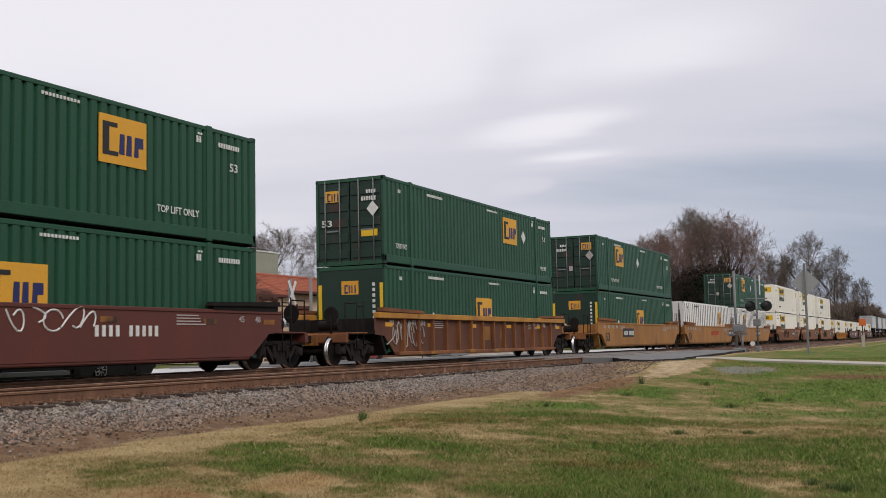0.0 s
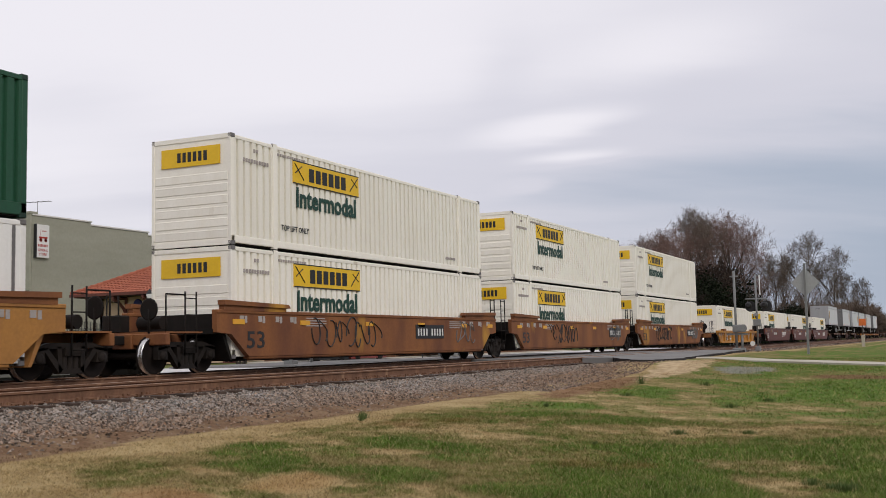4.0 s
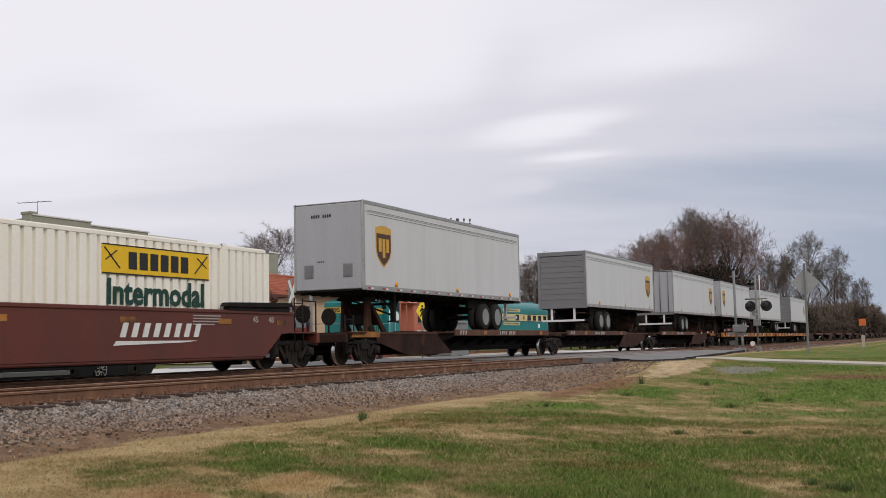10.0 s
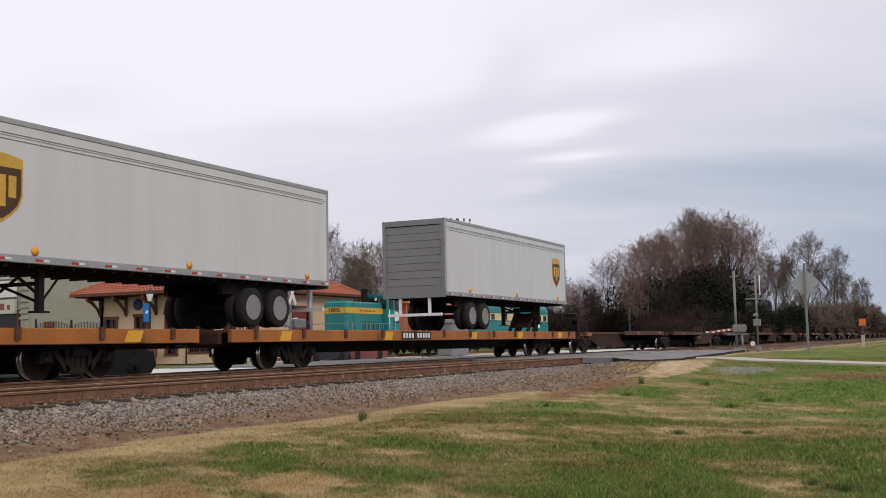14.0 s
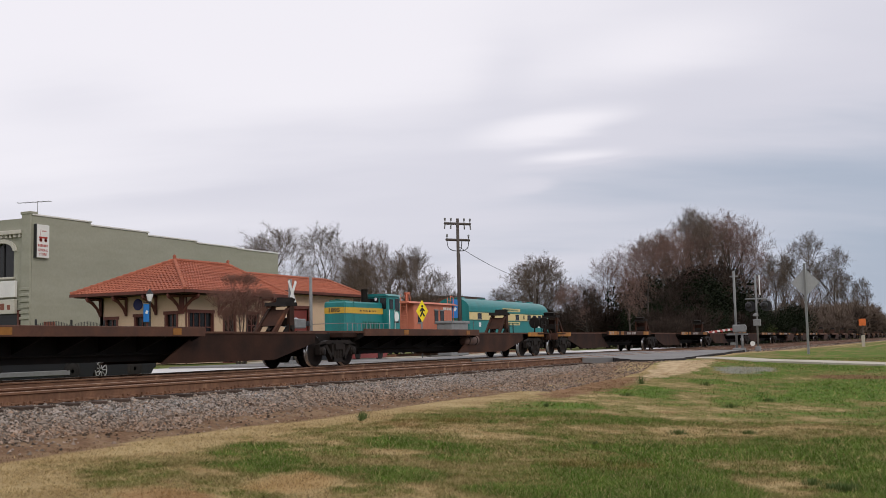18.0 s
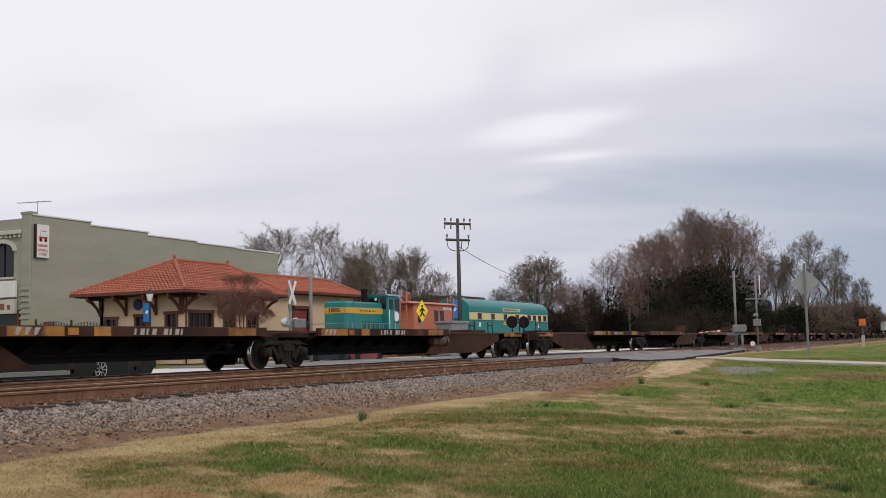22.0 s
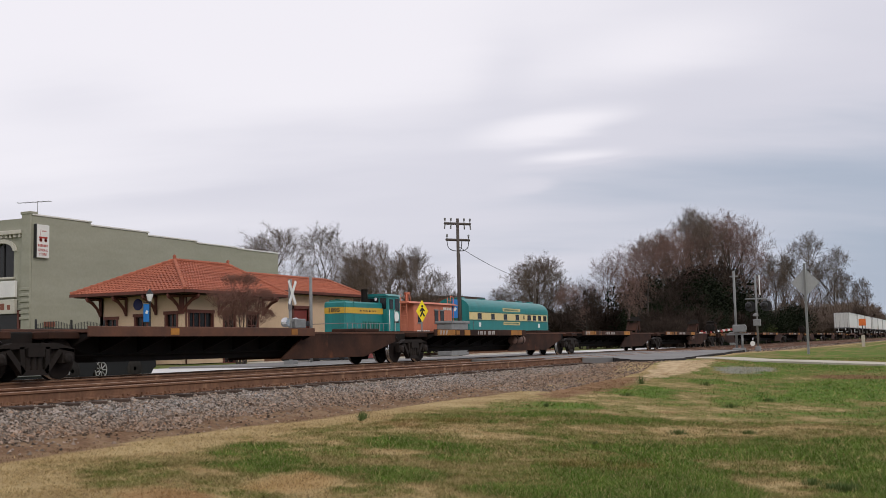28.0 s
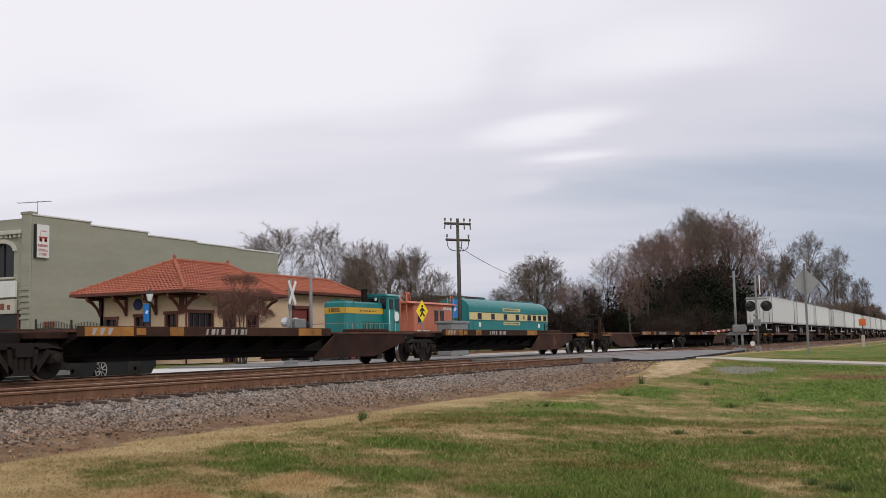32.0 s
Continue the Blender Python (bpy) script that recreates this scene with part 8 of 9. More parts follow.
def build_far_building():
    b = thing("brick_building", "low red brick building far behind the trees", "building", pose(235, 104, 0))
    part("wall", Form().box(-9, 9, 0, 12, 0, 11.5), M["brick_red"], b)
    part("roof", Form().box(-9.3, 9.3, -0.3, 12.3, 11.5, 12.0), M["soffit"], b)
    me = Form().box(-0.7, 0.7, -0.05, 0.05, 8.0, 10.0).mesh("window", M["glass_dark"])
    for i in range(6):
        w = part("window", me, None, b)
        w.matrix_basis = pose(-7.5 + i * 3.0, 0, 0)


build_far_building()


# ---------------------------------------------------------------- trees
M["bark"] = mat("grey_brown_bark", (0.070, 0.058, 0.050), 0.95, second=(0.038, 0.032, 0.028), amount=0.8, stretch=(3, 3, 0.5), scale=3)
M["myrtle"] = mat("pinkish_brown_myrtle_twigs", (0.20, 0.10, 0.075), 0.95, second=(0.125, 0.068, 0.052), amount=0.7, scale=2)
M["twig_brown"] = mat("brown_dense_twigs", (0.165, 0.125, 0.102), 0.95, spec=0.1, second=(0.12, 0.09, 0.072), amount=0.7, scale=0.6)
M["twig"] = mat("grey_brown_twigs", (0.150, 0.122, 0.104), 0.95, spec=0.1, second=(0.11, 0.085, 0.07), amount=0.7, scale=0.6, rand=0.12)
M["twig_red"] = mat("red_brown_budding_twigs", (0.200, 0.122, 0.104), 0.95, spec=0.1, second=(0.140, 0.100, 0.086), amount=0.8, scale=0.4, rand=0.12)
M["bud_green"] = mat("pale_green_buds", (0.24, 0.25, 0.15), 0.9, second=(0.17, 0.16, 0.10), amount=0.7, scale=0.8)
# leaf colour lowered to carry the shade inside the foliage
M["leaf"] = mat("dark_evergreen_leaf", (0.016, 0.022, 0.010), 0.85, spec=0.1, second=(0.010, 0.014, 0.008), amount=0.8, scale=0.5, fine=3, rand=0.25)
M["leaf_olive"] = mat("olive_evergreen_leaf", (0.055, 0.072, 0.020), 0.85, spec=0.1, second=(0.035, 0.035, 0.016), amount=0.8, scale=0.5, fine=3, rand=0.25)
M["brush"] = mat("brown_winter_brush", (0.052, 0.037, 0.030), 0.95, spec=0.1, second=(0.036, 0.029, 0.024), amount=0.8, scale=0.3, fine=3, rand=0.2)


def tubes(segs, sides):
    """Mesh arrays of many tapered tubes: rows of start, end, radius at start and end."""
    s = np.asarray(segs, float)
    a, b, r0, r1 = s[:, 0:3], s[:, 3:6], s[:, 6], s[:, 7]
    d = b - a
    d /= np.linalg.norm(d, axis=1)[:, None] + 1e-9
    ref = np.where(np.abs(d[:, 2:3]) > 0.9, np.array([[1.0, 0, 0]]), np.array([[0, 0, 1.0]]))
    u = np.cross(d, ref)
    u /= np.linalg.norm(u, axis=1)[:, None] + 1e-9
    v = np.cross(d, u)
    ang = np.arange(sides) * 2 * np.pi / sides
    ring = u[:, None] * np.cos(ang)[None, :, None] + v[:, None] * np.sin(ang)[None, :, None]
    verts = np.concatenate([a[:, None] + ring * r0[:, None, None], b[:, None] + ring * r1[:, None, None]], 1)
    n = len(s)
    k = np.arange(sides)
    quad = np.stack([k, (k + 1) % sides, (k + 1) % sides + sides, k + sides], 1)
    faces = quad[None] + (np.arange(n) * 2 * sides)[:, None, None]
    return verts.reshape(-1, 3), faces.reshape(-1, 4)


def tree_segments(seed, height, spread, fork, levels=5, lean=0.0, droop=0.0):
    """Grows limbs level by level: (thick segments, twig segments, tips)."""
    rs = random.Random(seed)
    thick, thin, tips = [], [], []

    def grow(p, d, length, r, level):
        steps = 4 if level == 0 else 3 if level < 3 else 2
        q = Vector(p)
        for i in range(steps):
            d = (d + Vector((rs.uniform(-1, 1), rs.uniform(-1, 1), rs.uniform(-0.5, 0.8) - droop * level * 0.25)) * (0.07 + 0.055 * level)).normalized()
            e = q + d * (length / steps)
            ra, rb = r * (1 - 0.35 * i / steps), r * (1 - 0.35 * (i + 1) / steps)
            (thick if ra > 0.03 else thin).append((*q, *e, ra, rb))
            q = e
            if level < levels and i > (0 if level == 0 else -1) and rs.random() < (0.95 if level == 0 else 0.72):
                for _ in range(2 if level == 0 else 1):
                    a = rs.uniform(0, 6.283)
                    side = (d * 0.55 + Vector((math.cos(a), math.sin(a), 0)) * rs.uniform(0.6, 1.0) + Vector((0, 0, rs.uniform(-0.05, 0.45)))).normalized()
                    grow(q, side, length * rs.uniform(0.50, 0.72) * (0.75 if level == 0 else 1), rb * 0.52, level + 1)
        if level < levels:
            n = rs.choice((2, 3, 3) if level < 2 else (2, 2, 3))
            for k in range(n):
                a = rs.uniform(0, 6.283)
                out = Vector((math.cos(a), math.sin(a), 0)) * spread * rs.uniform(0.5, 1.15)
                nd = (d * 0.9 + out + Vector((0, 0, 0.2))).normalized()
                grow(q, nd, length * rs.uniform(0.58, 0.80), r * 0.60, level + 1)
        else:
            tips.append(tuple(q))
    d0 = Vector((lean, 0, 1)).normalized()
    grow(Vector((0, 0, -0.3)), d0, height * fork, height * 0.0125, 0)
    return thick, thin, tips


def crown_tree(seed, height, radius, bottom, limbs=11, steep=0.0):
    """Grows straight limbs, boughs and branches inside a rounded crown: rows of start, end, radius at start and end, level."""
    rs = random.Random(seed)
    mid, half = (height + bottom) / 2, (height - bottom) / 2
    segs = []

    def reach(p, d):
        lump = 1 + 0.10 * math.sin(3.1 * math.atan2(d.y, d.x) + seed) + 0.08 * math.sin(5 * d.z + seed * 2)
        s = Vector((1 / (radius * lump), 1 / (radius * lump), 1 / (half * lump)))
        o, v = Vector((p.x * s.x, p.y * s.y, (p.z - mid) * s.z)), Vector((d.x * s.x, d.y * s.y, d.z * s.z))
        a, b, c = v.dot(v), o.dot(v), o.dot(o) - 1
        q = b * b - a * c
        return 0.4 if q <= 0 else max(0.4, (-b + math.sqrt(q)) / a)

    def branch(p, d, length, r, level):
        n = max(2, int(length / (1.0 if level < 2 else 0.7)))
        q = p.copy()
        for i in range(n):
            d = (d + Vector((rs.uniform(-1, 1), rs.uniform(-1, 1), rs.uniform(-0.7, 1))) * 0.145 + Vector((0, 0, 0.02 + steep * 0.8))).normalized()
            e = q + d * (length / n)
            ra, rb = r * (1 - 0.72 * i / n), r * (1 - 0.72 * (i + 1) / n)
            segs.append((*q, *e, ra, rb, level))
            q = e
            t = (i + 1) / n
            if level < 3 and t > 0.22:
                for _ in range(2 if level == 1 or t > 0.5 else 1):
                    az = rs.uniform(0, 6.283)
                    side = d.cross(Vector((math.cos(az), math.sin(az), 0.3))).normalized()
                    turn = rs.uniform(0.50, 1.05)
                    nd = (d * math.cos(turn) + side * math.sin(turn) + Vector((0, 0, 0.12))).normalized()
                    ln = min(reach(q, nd) * rs.uniform(0.85, 1.0), length * rs.uniform(0.45, 0.72) * (1.15 - 0.45 * t))
                    if ln > 0.45:
                        branch(q, nd, ln, rb * 0.62 + 0.003, level + 1)
    # trunk
    p, d, r0 = Vector((0, 0, -0.3)), Vector((0, 0, 1)), height * 0.0175
    top = height * 0.62
    n = int(top / 0.9)
    for i in range(n):
        d = (d + Vector((rs.uniform(-1, 1), rs.uniform(-1, 1), 0)) * 0.07 + Vector((0, 0, 0.1))).normalized()
        e = p + d * ((top + 0.3) / n)
        ra, rb = r0 * (1 - 0.7 * i / n), r0 * (1 - 0.7 * (i + 1) / n)
        segs.append((*p, *e, ra, rb, 0))
        p = e
        if p.z > bottom * 0.75 or i == n - 1:
            k = (p.z - bottom * 0.75) / (top - bottom * 0.75 + 0.01)
            for _ in range(max(1, round(limbs / max(1.0, n * (1 - bottom * 0.75 / top))))) if i < n - 1 else range(4):
                az = rs.uniform(0, 6.283)
                el = (0.35 + 0.65 * k + rs.uniform(-0.12, 0.2)) + steep * 3
                nd = Vector((math.cos(az) * math.cos(el), math.sin(az) * math.cos(el), math.sin(el)))
                branch(p, nd, reach(p, nd) * rs.uniform(0.82, 1.0), rb * rs.uniform(0.5, 0.7), 1)
    return np.array(segs)


def tuft_quads(points, size, per, seed, flat=1.0):
    """Small leaf quads scattered round points."""
    rs = np.random.RandomState(seed)
    p = np.repeat(np.asarray(points, float), per, 0)
    n = len(p)
    p = p + rs.normal(0, 1, (n, 3)) * np.array([size * 2.2, size * 2.2, size * 1.8 * flat])
    u = rs.normal(0, 1, (n, 3))
    u /= np.linalg.norm(u, axis=1)[:, None]
    w = np.cross(u, rs.normal(0, 1, (n, 3)))
    w /= np.linalg.norm(w, axis=1)[:, None]
    k = size * rs.uniform(0.5, 1.2, (n, 1))
    verts = np.stack([p - u * k, p + w * k * 0.55, p + u * k, p - w * k * 0.55], 1)
    faces = np.arange(n * 4).reshape(n, 4)
    return verts.reshape(-1, 3), faces


def spray(name, arr, fine, seed, length, width, up, material, parent, spread=0.55):
    """Fine end twigs as slim blades along the thin branches."""
    r2 = np.random.RandomState(seed)
    at = r2.uniform(0.2, 1.0, (len(arr) * fine, 1))
    a, b = np.repeat(arr[:, 0:3], fine, 0), np.repeat(arr[:, 3:6], fine, 0)
    p = a * (1 - at) + b * at
    d = b - a
    d = d / (np.linalg.norm(d, axis=1)[:, None] + 1e-9) + r2.normal(0, spread, d.shape) + np.array([0, 0, up])
    d /= np.linalg.norm(d, axis=1)[:, None]
    ln = r2.uniform(0.4, 1.0, (len(p), 1)) * length
    w = np.cross(d, r2.normal(0, 1, d.shape))
    w *= width / (np.linalg.norm(w, axis=1)[:, None] + 1e-9)
    q = np.stack([p - w, p + w, p + d * ln], 1).reshape(-1, 3)
    o = tagged(new(name, quick_mesh(name, q, np.arange(len(q)).reshape(-1, 3), M[material])), "", "", "", "stuff")
    o.parent = parent
    return o


def bare_tree(seed, height, radius, bottom, twig, bud=None, bud_size=0.09, label="bare tree in early spring", fine=16, width=0.0065, limbs=11, steep=0.0, length=0.95, up=0.12):
    segs = crown_tree(seed, height, radius, bottom, limbs, steep)
    t = thing("tree", label, "tree", None, "trees behind the railway")
    stout = segs[:, 6] > 0.04
    v, f = tubes(segs[stout], 5)
    trunk = new("trunk", quick_mesh("trunk", v, f, M["bark"], True))
    trunk.parent = t
    arr = segs[~stout]
    arr[:, 6:8] = np.maximum(arr[:, 6:8] * 0.62, 0.006)
    v, f = tubes(arr, 3)
    crown = new("crown", quick_mesh("crown", v, f, M[twig]))
    crown.parent = t
    spray("twig_spray", segs[segs[:, 8] > 1], fine, seed + 100, length, width, up, twig, t, 0.85)
    if bud:
        v, f = tuft_quads(arr[:, 3:6], bud_size, 1, seed)
        o = tagged(new("bud_spray", quick_mesh("bud_spray", v, f, M[bud])), "", "", "", "stuff")
        o.parent = t
    return t


def bush(seed, r, h, leaf, count, size, label):
    rs = np.random.RandomState(seed)
    t = thing("shrub", label, "shrub", None, "undergrowth behind the railway")
    cs = []
    for _ in range(18):
        a, q = rs.uniform(0, 6.28), rs.uniform(0, 1) ** 0.5
        cs.append((r * q * math.cos(a), r * q * math.sin(a), h * rs.uniform(0.10, 0.80) * (1.1 - 0.45 * q), r * rs.uniform(0.22, 0.42)))
    pts = []
    for x, y, z, c in cs:
        u = rs.normal(0, 1, (count // 18, 3))
        u /= np.linalg.norm(u, axis=1)[:, None]
        pts.append(np.array([x, y, z]) + u * c * rs.uniform(0.05, 1.0, (len(u), 1)) ** 0.5)
    p = np.concatenate(pts)
    p[:, 2] = np.abs(p[:, 2])
    v, f = tuft_quads(p, size, 1, seed)
    o = new("foliage", quick_mesh("foliage", v, f, M[leaf]))
    o.parent = t
    stems = [(0, 0, 0, x * 0.8, y * 0.8, z, 0.08, 0.03) for x, y, z, c in cs]
    v, f = tubes(stems, 4)
    o = new("trunk", quick_mesh("trunk", v, f, M["bark"]))
    o.parent = t
    return t


def thicket(seed, r, h, label, twig="brush"):
    """Many thin stems fanning out of the ground."""
    t = thing("thicket", label, "shrub", None, "undergrowth behind the railway")
    rs = random.Random(seed)
    segs = []
    for i in range(5):
        a, q = rs.uniform(0, 6.283), r * math.sqrt(rs.random())
        thick, thin, tips = tree_segments(seed * 50 + i, h * rs.uniform(0.6, 1.0), 0.7, 0.30, 2, rs.uniform(-0.4, 0.4))
        top = max(p[2] for p in tips)
        k = h * rs.uniform(0.6, 1.0) / top
        off = (q * math.cos(a), q * math.sin(a), 0)
        for g in thick + thin:
            segs.append((g[0] * k + off[0], g[1] * k + off[1], g[2] * k, g[3] * k + off[0], g[4] * k + off[1], g[5] * k, max(0.014, g[6] * 0.6), max(0.012, g[7] * 0.6)))
    arr = np.array(segs)
    v, f = tubes(arr, 3)
    o = new("trunk", quick_mesh("trunk", v, f, M[twig]))
    o.parent = t
    spray("twig_spray", arr, 6, seed, 1.4, 0.042, 0.5, twig, t, 0.8)
    return t


PLACED = set()


def plant(proto, x, y, scale, turn, z=GZ):
    ob = proto if proto.name not in PLACED else copy_thing(proto, Matrix())
    PLACED.add(proto.name)
    ob.matrix_world = pose(x, y, z, 0, 0, turn) @ Matrix.Diagonal((scale, scale, scale, 1))
    return ob


def build_trees():
    rs = random.Random(12)
    grey1 = bare_tree(3, 16, 6.4, 3.6, "twig", label="large round-crowned bare grey-brown tree")
    grey2 = bare_tree(8, 16, 3.9, 4.2, "twig", label="tall bare grey-brown tree", limbs=10, steep=0.03)
    budding = bare_tree(15, 16, 3.7, 3.4, "twig", "bud_green", 0.08, "bare tree with pale green buds opening", limbs=10, steep=0.03)
    red1 = bare_tree(21, 16, 4.0, 5.6, "twig_red", "twig_red", 0.06, "large tree with red-brown spring buds", 6, 0.0085, 10, 0.02)
    red2 = bare_tree(30, 16, 5.4, 4.6, "twig_red", "twig_red", 0.06, "spreading tree with red-brown spring buds", 6, 0.0085, 10)
    ivy = bare_tree(41, 14, 4.8, 2.2, "brush", "brush", 0.11, "dense brown tree hung with dead vines", 5, 0.026, 10)
    full = bare_tree(52, 14, 5.4, 2.4, "twig_brown", label="dense brown many-branched bare tree", fine=10, width=0.010, limbs=13)

    def row(trees):
        for x, y, h, p in trees:
            plant(p, x, y, h / (14 if p in (ivy, full) else 16), rs.uniform(0, 360))
    # behind the store and depot
    row(((125, 85, 17.8, grey1), (126, 89, 16.6, grey2), (147, 90, 20.2, budding)))
    row(((134, 75, 15.2, full), (143, 77, 15.8, full), (148, 78, 14.6, full), (139, 80, 13.5, full), (159, 80, 16.8, grey2), (165, 80, 13.8, grey1), (172, 84, 10.5, grey2), (156, 90, 13.0, grey1)))
    # the round tree behind the coach and its neighbours
    row(((204, 75, 18.8, grey1), (205, 76, 17.6, grey1), (204.5, 75.5, 16.6, full), (211, 85, 12.9, grey1), (235, 80, 13.0, grey1), (190, 88, 12.0, grey2), (222, 90, 12.0, grey1), (240, 92, 12.0, red1)))
    # the great clump over the crossing
    row(((118, 32.5, 9.0, red2), (125, 32.5, 11.6, red2), (133, 32.5, 13.8, red2), (140, 33, 15.0, red1), (142, 36, 14.4, grey2), (148, 33, 16.6, red1), (152, 32, 19.0, grey2), (157, 31.5, 18.0, red2), (161, 33, 19.4, grey2), (166, 31, 19.6, red2), (171, 32, 19.6, red1),
         (168, 40, 17.6, grey2), (199, 42, 21.0, grey2), (140, 41.9, 11.9, red2), (140, 39.6, 12.8, red2), (141, 37.5, 14.4, red1), (158, 28.2, 18.6, red1), (165, 27.4, 17.6, red2)))
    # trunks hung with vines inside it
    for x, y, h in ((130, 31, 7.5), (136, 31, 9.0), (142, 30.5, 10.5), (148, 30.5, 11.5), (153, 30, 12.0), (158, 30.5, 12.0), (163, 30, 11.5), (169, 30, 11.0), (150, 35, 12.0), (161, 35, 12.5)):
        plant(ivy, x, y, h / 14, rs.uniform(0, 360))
    # smaller growth to the side of it
    row(((128, 43, 7.6, red2), (134, 45, 8.6, red1), (141, 46, 9.2, red2), (149, 47, 9.4, red1), (157, 48, 9.6, red2), (124, 39.5, 7.5, ivy), (131, 41, 7.0, ivy), (138, 43, 7.0, ivy)))
    # thinner trees further along
    row(((186, 27, 14.6, grey2), (191, 28, 12.0, full), (240, 28, 22.6, grey2), (250, 33, 19.0, grey2), (295, 27.5, 23.4, grey2), (309, 32, 21.0, grey2), (345, 29, 20.5, grey2),
         (390, 28, 20.0, grey2), (440, 30, 18.0, grey2), (222, 34, 15, red1), (330, 38, 17.0, red1), (365, 34, 17.0, grey1)))
    dark = bush(5, 3.6, 6.0, "leaf", 9500, 0.125, "dense evergreen undergrowth, its inner shade put into the dark leaf colour")
    olive = bush(6, 3.2, 4.6, "leaf_olive", 7000, 0.12, "olive green evergreen bushes")
    brown = thicket(7, 3.6, 5.2, "tangled brown winter brush")
    pale = thicket(9, 3.8, 5.4, "tangled grey-brown leafless winter brush", "twig_brown")
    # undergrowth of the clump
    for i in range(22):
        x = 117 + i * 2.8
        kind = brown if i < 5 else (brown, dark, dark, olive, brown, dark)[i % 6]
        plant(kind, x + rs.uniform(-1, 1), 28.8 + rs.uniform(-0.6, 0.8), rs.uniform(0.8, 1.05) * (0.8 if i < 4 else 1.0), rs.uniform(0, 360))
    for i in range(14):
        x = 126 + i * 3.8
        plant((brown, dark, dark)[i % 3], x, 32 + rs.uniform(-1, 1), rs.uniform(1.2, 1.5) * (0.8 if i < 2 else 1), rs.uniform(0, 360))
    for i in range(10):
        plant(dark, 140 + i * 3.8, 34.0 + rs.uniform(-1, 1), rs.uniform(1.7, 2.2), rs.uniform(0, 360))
    for i in range(7):
        plant(brown, 122 + i * 5.5, 42 + rs.uniform(-1, 3), rs.uniform(1.0, 1.4), rs.uniform(0, 360))
    for i in range(26):
        x = 180 + i * 9.5
        plant((pale, brown, pale)[i % 3] if i > 2 else dark, x, 26.6 + rs.uniform(-0.5, 1.5), rs.uniform(1.0, 1.4) * (1 + i * 0.03), rs.uniform(0, 360))
    # low far brush closing the view between the buildings
    for i in range(26):
        x = 130 + i * 8.5
        plant(pale, x, 88 + rs.uniform(-3, 8), rs.uniform(1.3, 2.0), rs.uniform(0, 360))
    for i in range(16):
        plant((brown, ivy)[i % 4 == 3], 150 + i * 7, 62 + rs.uniform(-3, 4), rs.uniform(0.7, 1.1) * (0.5 if i % 4 == 3 else 1.2), rs.uniform(0, 360))
    # small crape myrtle in front of the depot
    cm = thing("small_tree", "many-stemmed bare crape myrtle in front of the depot", "tree", pose(50.6, 36.6, GZ))
    st, tw, tp = [], [], []
    r2 = random.Random(4)
    for k in range(9):
        a = k * 0.7
        base = Vector((0.25 * math.cos(a), 0.25 * math.sin(a), 0))
        inner = k % 3 == 0
        splay, reach = (0.07, 1.22) if inner else (0.27, 0.98)
        d = Vector((math.cos(a) * splay, math.sin(a) * splay, 1)).normalized()
        p = base
        for j in range(3):
            q = p + (d + Vector((r2.uniform(-0.12, 0.12), r2.uniform(-0.12, 0.12), 0))) * reach
            st.append((*p, *q, 0.055 - 0.012 * j, 0.045 - 0.012 * j))
            p = q
            for _ in range(8 if j else 0):
                def twigs(o, dd, ln, lv):
                    e = o + dd * ln
                    tw.append((*o, *e, 0.008, 0.004))
                    tp.append(tuple(e))
                    if lv:
                        for _ in range(3):
                            nd = (dd + Vector((r2.uniform(-1, 1), r2.uniform(-1, 1), r2.uniform(-0.3, 0.9))) * 0.7).normalized()
                            twigs(e, nd, ln * 0.72, lv - 1)
                nd = (d + Vector((r2.uniform(-1, 1), r2.uniform(-1, 1), r2.uniform(-0.1, 0.5)))).normalized()
                twigs(p, nd, 0.58, 3)
    v, f = tubes(st, 6)
    o = new("trunk", quick_mesh("trunk", v, f, M["bark"], True))
    o.parent = cm
    v, f = tubes(tw, 3)
    o = new("crown", quick_mesh("crown", v, f, M["myrtle"]))
    o.parent = cm
    v, f = tuft_quads(tp, 0.032, 1, 3)
    o = new("seed_spray", quick_mesh("seed_spray", v, f, M["myrtle"]))
    o.parent = cm


build_trees()


# ---------------------------------------------------------------- grass
def grass_material():
    m = M["ground"].copy()
    m.name = "spring_grass_blades"
    nt = m.node_tree
    bsdf = nt.nodes["Principled BSDF"]
    src = bsdf.inputs["Base Color"].links[0].from_socket
    for l in list(bsdf.inputs["Normal"].links):
        nt.links.remove(l)
    geo, rng, hsv = nt.nodes.new("ShaderNodeNewGeometry"), nt.nodes.new("ShaderNodeMapRange"), nt.nodes.new("ShaderNodeHueSaturation")
    rng.inputs[3].default_value, rng.inputs[4].default_value = 0.60, 1.50
    nt.links.new(geo.outputs["Random Per Island"], rng.inputs[0])
    nt.links.new(rng.outputs[0], hsv.inputs["Value"])
    # a share of dead blades everywhere
    dead, pick = nt.nodes.new("ShaderNodeMixRGB"), nt.nodes.new("ShaderNodeMapRange")
    wn = nt.nodes.new("ShaderNodeTexWhiteNoise")
    wn.noise_dimensions = "1D"
    nt.links.new(geo.outputs["Random Per Island"], wn.inputs["W"])
    pick.inputs[1].default_value, pick.inputs[2].default_value, pick.inputs[4].default_value = 0.80, 0.84, 0.65
    nt.links.new(wn.outputs["Value"], pick.inputs[0])
    nt.links.new(pick.outputs[0], dead.inputs[0])
    nt.links.new(src, dead.inputs[1])
    dead.inputs[2].default_value = (0.44, 0.34, 0.18, 1)
    nt.links.new(dead.outputs[0], hsv.inputs["Color"])
    nt.links.new(hsv.outputs[0], bsdf.inputs["Base Color"])
    return m


M["grass"] = grass_material()


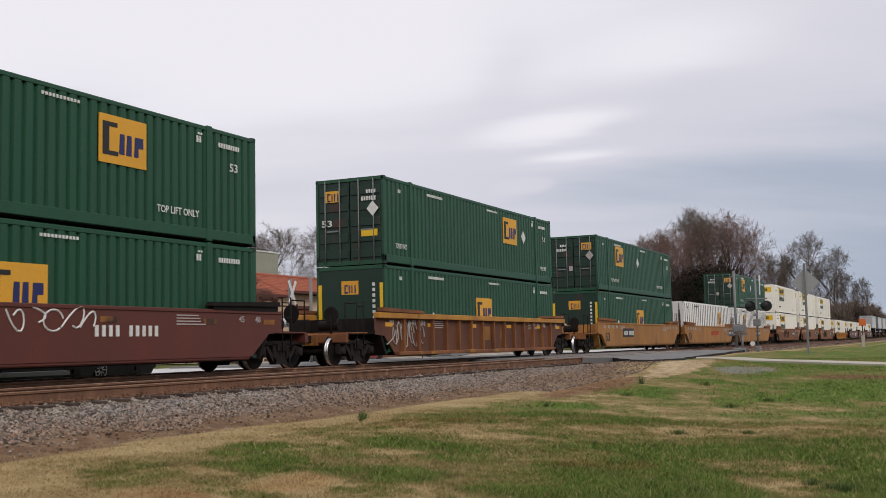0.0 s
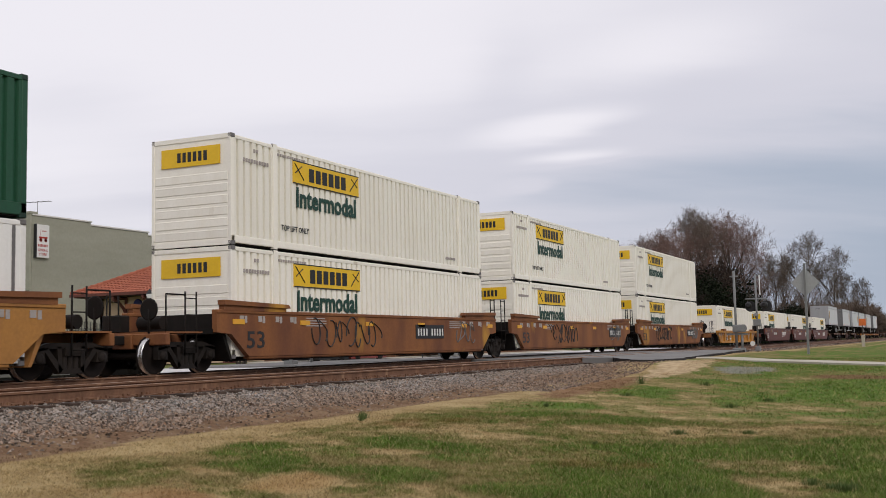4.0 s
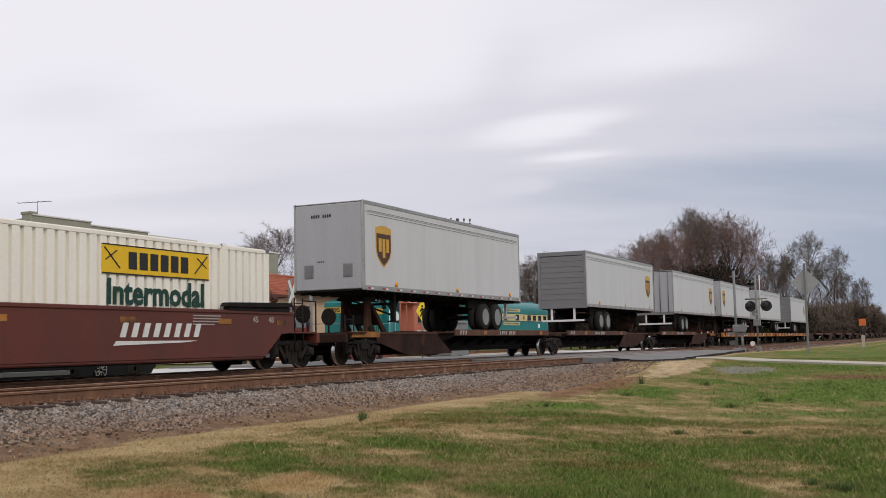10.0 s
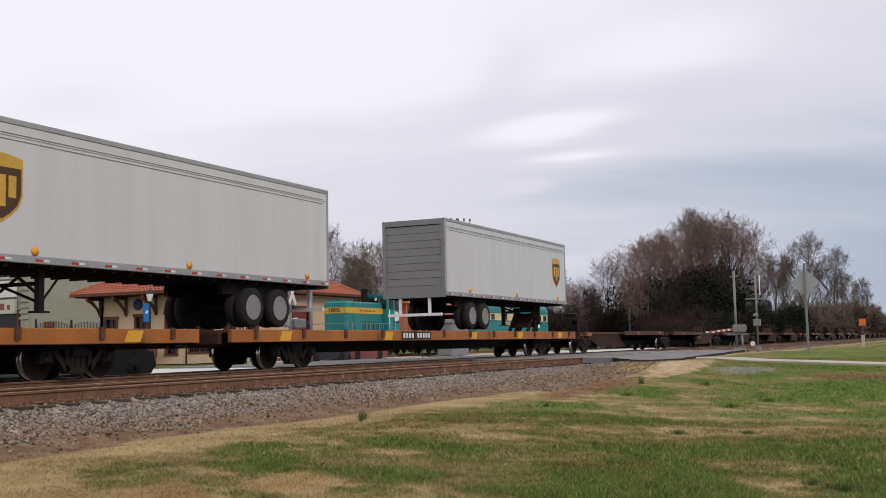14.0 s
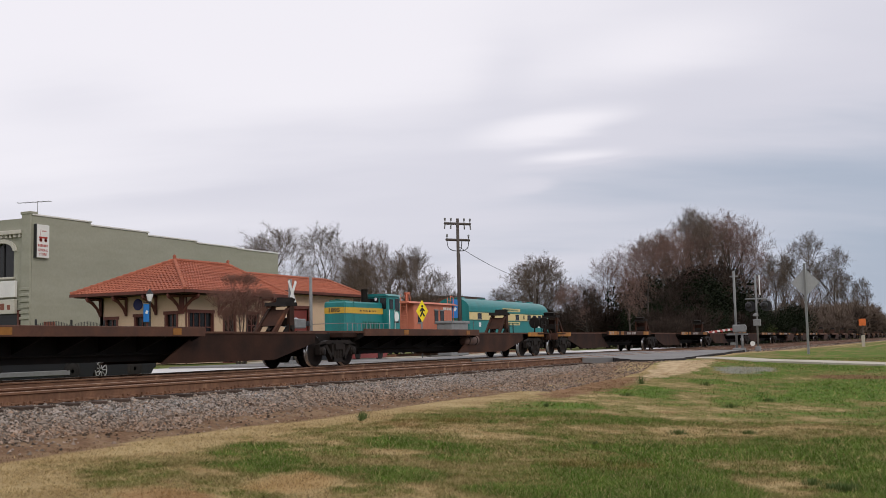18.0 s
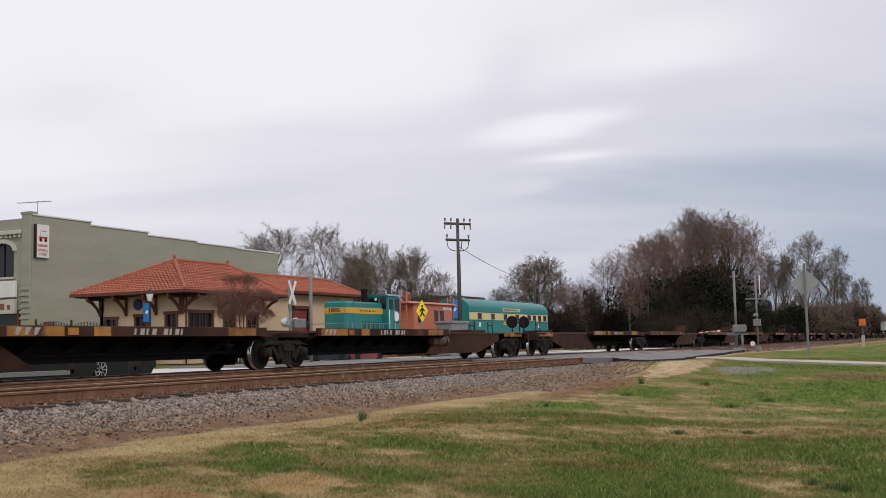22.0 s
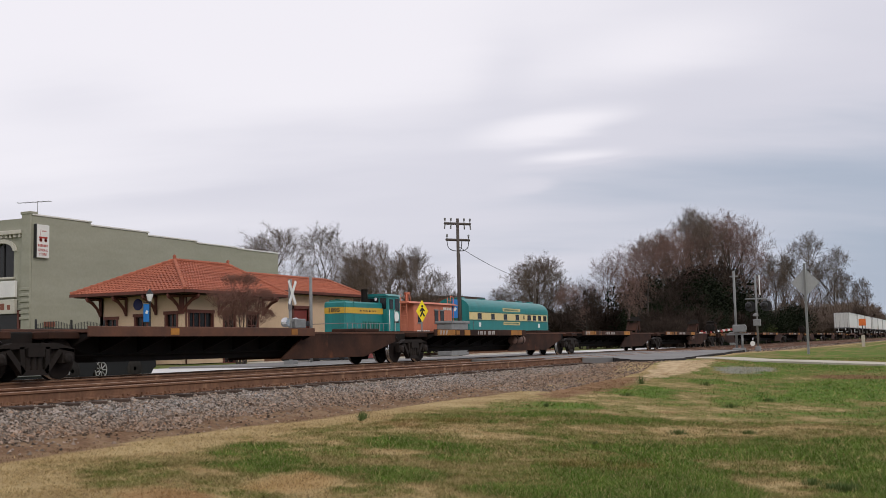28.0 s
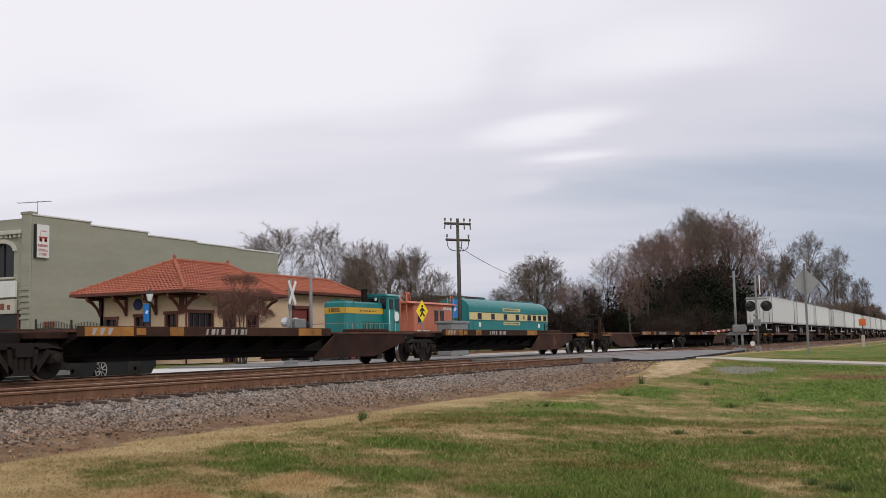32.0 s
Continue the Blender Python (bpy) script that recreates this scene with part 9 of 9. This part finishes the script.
def build_grass():
    rs = np.random.RandomState(9)
    rows = []
    # (nearest, furthest along the view, count, blade height, width)
    for d0, d1, count, hgt, wid in ((7.0, 13.0, 280000, 0.044, 0.0040), (13.0, 20.0, 230000, 0.046, 0.0060), (20.0, 42.0, 170000, 0.044, 0.008)):
        d = np.sqrt(rs.uniform(d0 * d0, d1 * d1, count))
        a = np.radians(25.2 + rs.uniform(-25, 25, count))
        x, y = d * np.cos(a), d * np.sin(a)
        keep = (y < 10.1 - 0.3 * rs.rand(count)) & ~((x > 32.0) & (y > 7.8)) & (np.abs((x - 41.3) * 0.897 - (y - 9.0) * 0.441) > 1.0)
        x, y = x[keep], y[keep]
        g = lushness(x, y)
        near_toe = np.clip((y - 8.2) / 1.6, 0, 1)
        keep = rs.rand(len(x)) < np.clip(0.70 + g * 0.6 - near_toe * 0.45, 0.10, 1)
        x, y, g = x[keep], y[keep], g[keep]
        clump = lattice(x * 9, y * 9, 11)
        tall = (0.50 + 0.95 * np.clip(g - 0.2, 0, 1)) * (0.55 + 0.9 * clump)
        rows.append(np.stack([x, y, hgt * tall * rs.uniform(0.5, 1.5, len(x)), wid * rs.uniform(0.7, 1.4, len(x)), g], 1))
    p = np.concatenate(rows)
    n = len(p)
    z = np.array([ground_z(a, b) for a, b in p[:, :2]]) - 0.006
    ang = rs.uniform(0, 6.283, n)
    lean = rs.normal(0, 0.75, (n, 2)) * p[:, 2:3]
    wx, wy = np.cos(ang) * p[:, 3], np.sin(ang) * p[:, 3]
    base = np.stack([p[:, 0], p[:, 1], z], 1)
    v0 = base + np.stack([-wx, -wy, np.zeros(n)], 1)
    v1 = base + np.stack([wx, wy, np.zeros(n)], 1)
    v2 = base + np.stack([lean[:, 0], lean[:, 1], p[:, 2]], 1)
    verts = np.stack([v0, v1, v2], 1).reshape(-1, 3)
    me = quick_mesh("grass", verts, np.arange(n * 3).reshape(n, 3), M["grass"])
    shade_lush(me, np.repeat(p[:, 0], 3), np.repeat(p[:, 1], 3))
    tagged(new("grass", me), "patchy green and straw-coloured lawn grass", "grass", "", "stuff")


build_grass()
M["tuft"] = mat("coarse_green_grass", (0.062, 0.105, 0.024), 0.85, second=(0.10, 0.12, 0.035), amount=0.6, scale=8)


def grass_tuft(x, y, h, n, seed):
    rs = random.Random(seed)
    f = Form()
    for _ in range(n):
        a, r = rs.uniform(0, 6.28), rs.uniform(0, h * (0.35 if n < 65 else 1.5))
        b = Vector((r * math.cos(a), r * math.sin(a), -0.02))
        t = b + Vector((math.cos(a) * h * rs.uniform(0.05, 0.55), math.sin(a) * h * rs.uniform(0.05, 0.55), h * rs.uniform(0.6, 1.1)))
        w = Vector((-math.sin(a), math.cos(a), 0)) * 0.006
        m = b.lerp(t, 0.55) + Vector((0, 0, 0.04 * h))
        f.add([b - w, b + w, m + w * 0.7, m - w * 0.7, t], [(0, 1, 2, 3), (3, 2, 4)])
    o = thing("grass_tuft", "coarse tuft of dark green grass on the lawn", "grass tuft", pose(x, y, ground_z(x, y)), "tufts on the lawn")
    tagged(part("foliage", f, M["tuft"], o), "", "", "", "stuff")


for i, (x, y, h, n) in enumerate(((15.45, 8.80, 0.17, 45), (15.75, 8.92, 0.19, 40), (27.6, 7.4, 0.24, 60), (16.93, 3.97, 0.11, 110), (17.67, 3.03, 0.09, 110), (11.64, 1.05, 0.11, 130), (22.89, 4.26, 0.13, 90), (24.92, 3.81, 0.12, 90),
                                 (28.29, 5.86, 0.14, 80), (24.16, 6.81, 0.12, 80), (10.97, 2.43, 0.09, 90), (12.13, 1.43, 0.09, 90), (20.14, 7.30, 0.11, 60), (11.8, 1.2, 0.09, 90), (14.6, 4.6, 0.09, 50))):
    grass_tuft(x, y, h, n, 60 + i)


# ---------------------------------------------------------------- what moves
def motions():
    for ob, s in MOVERS:
        z = ob.get("rest", 0.0)
        walk(ob, [(t, pose(s - rolled(t), FAR_Y, z)) for t in range(0, 33, 4)])


motions()
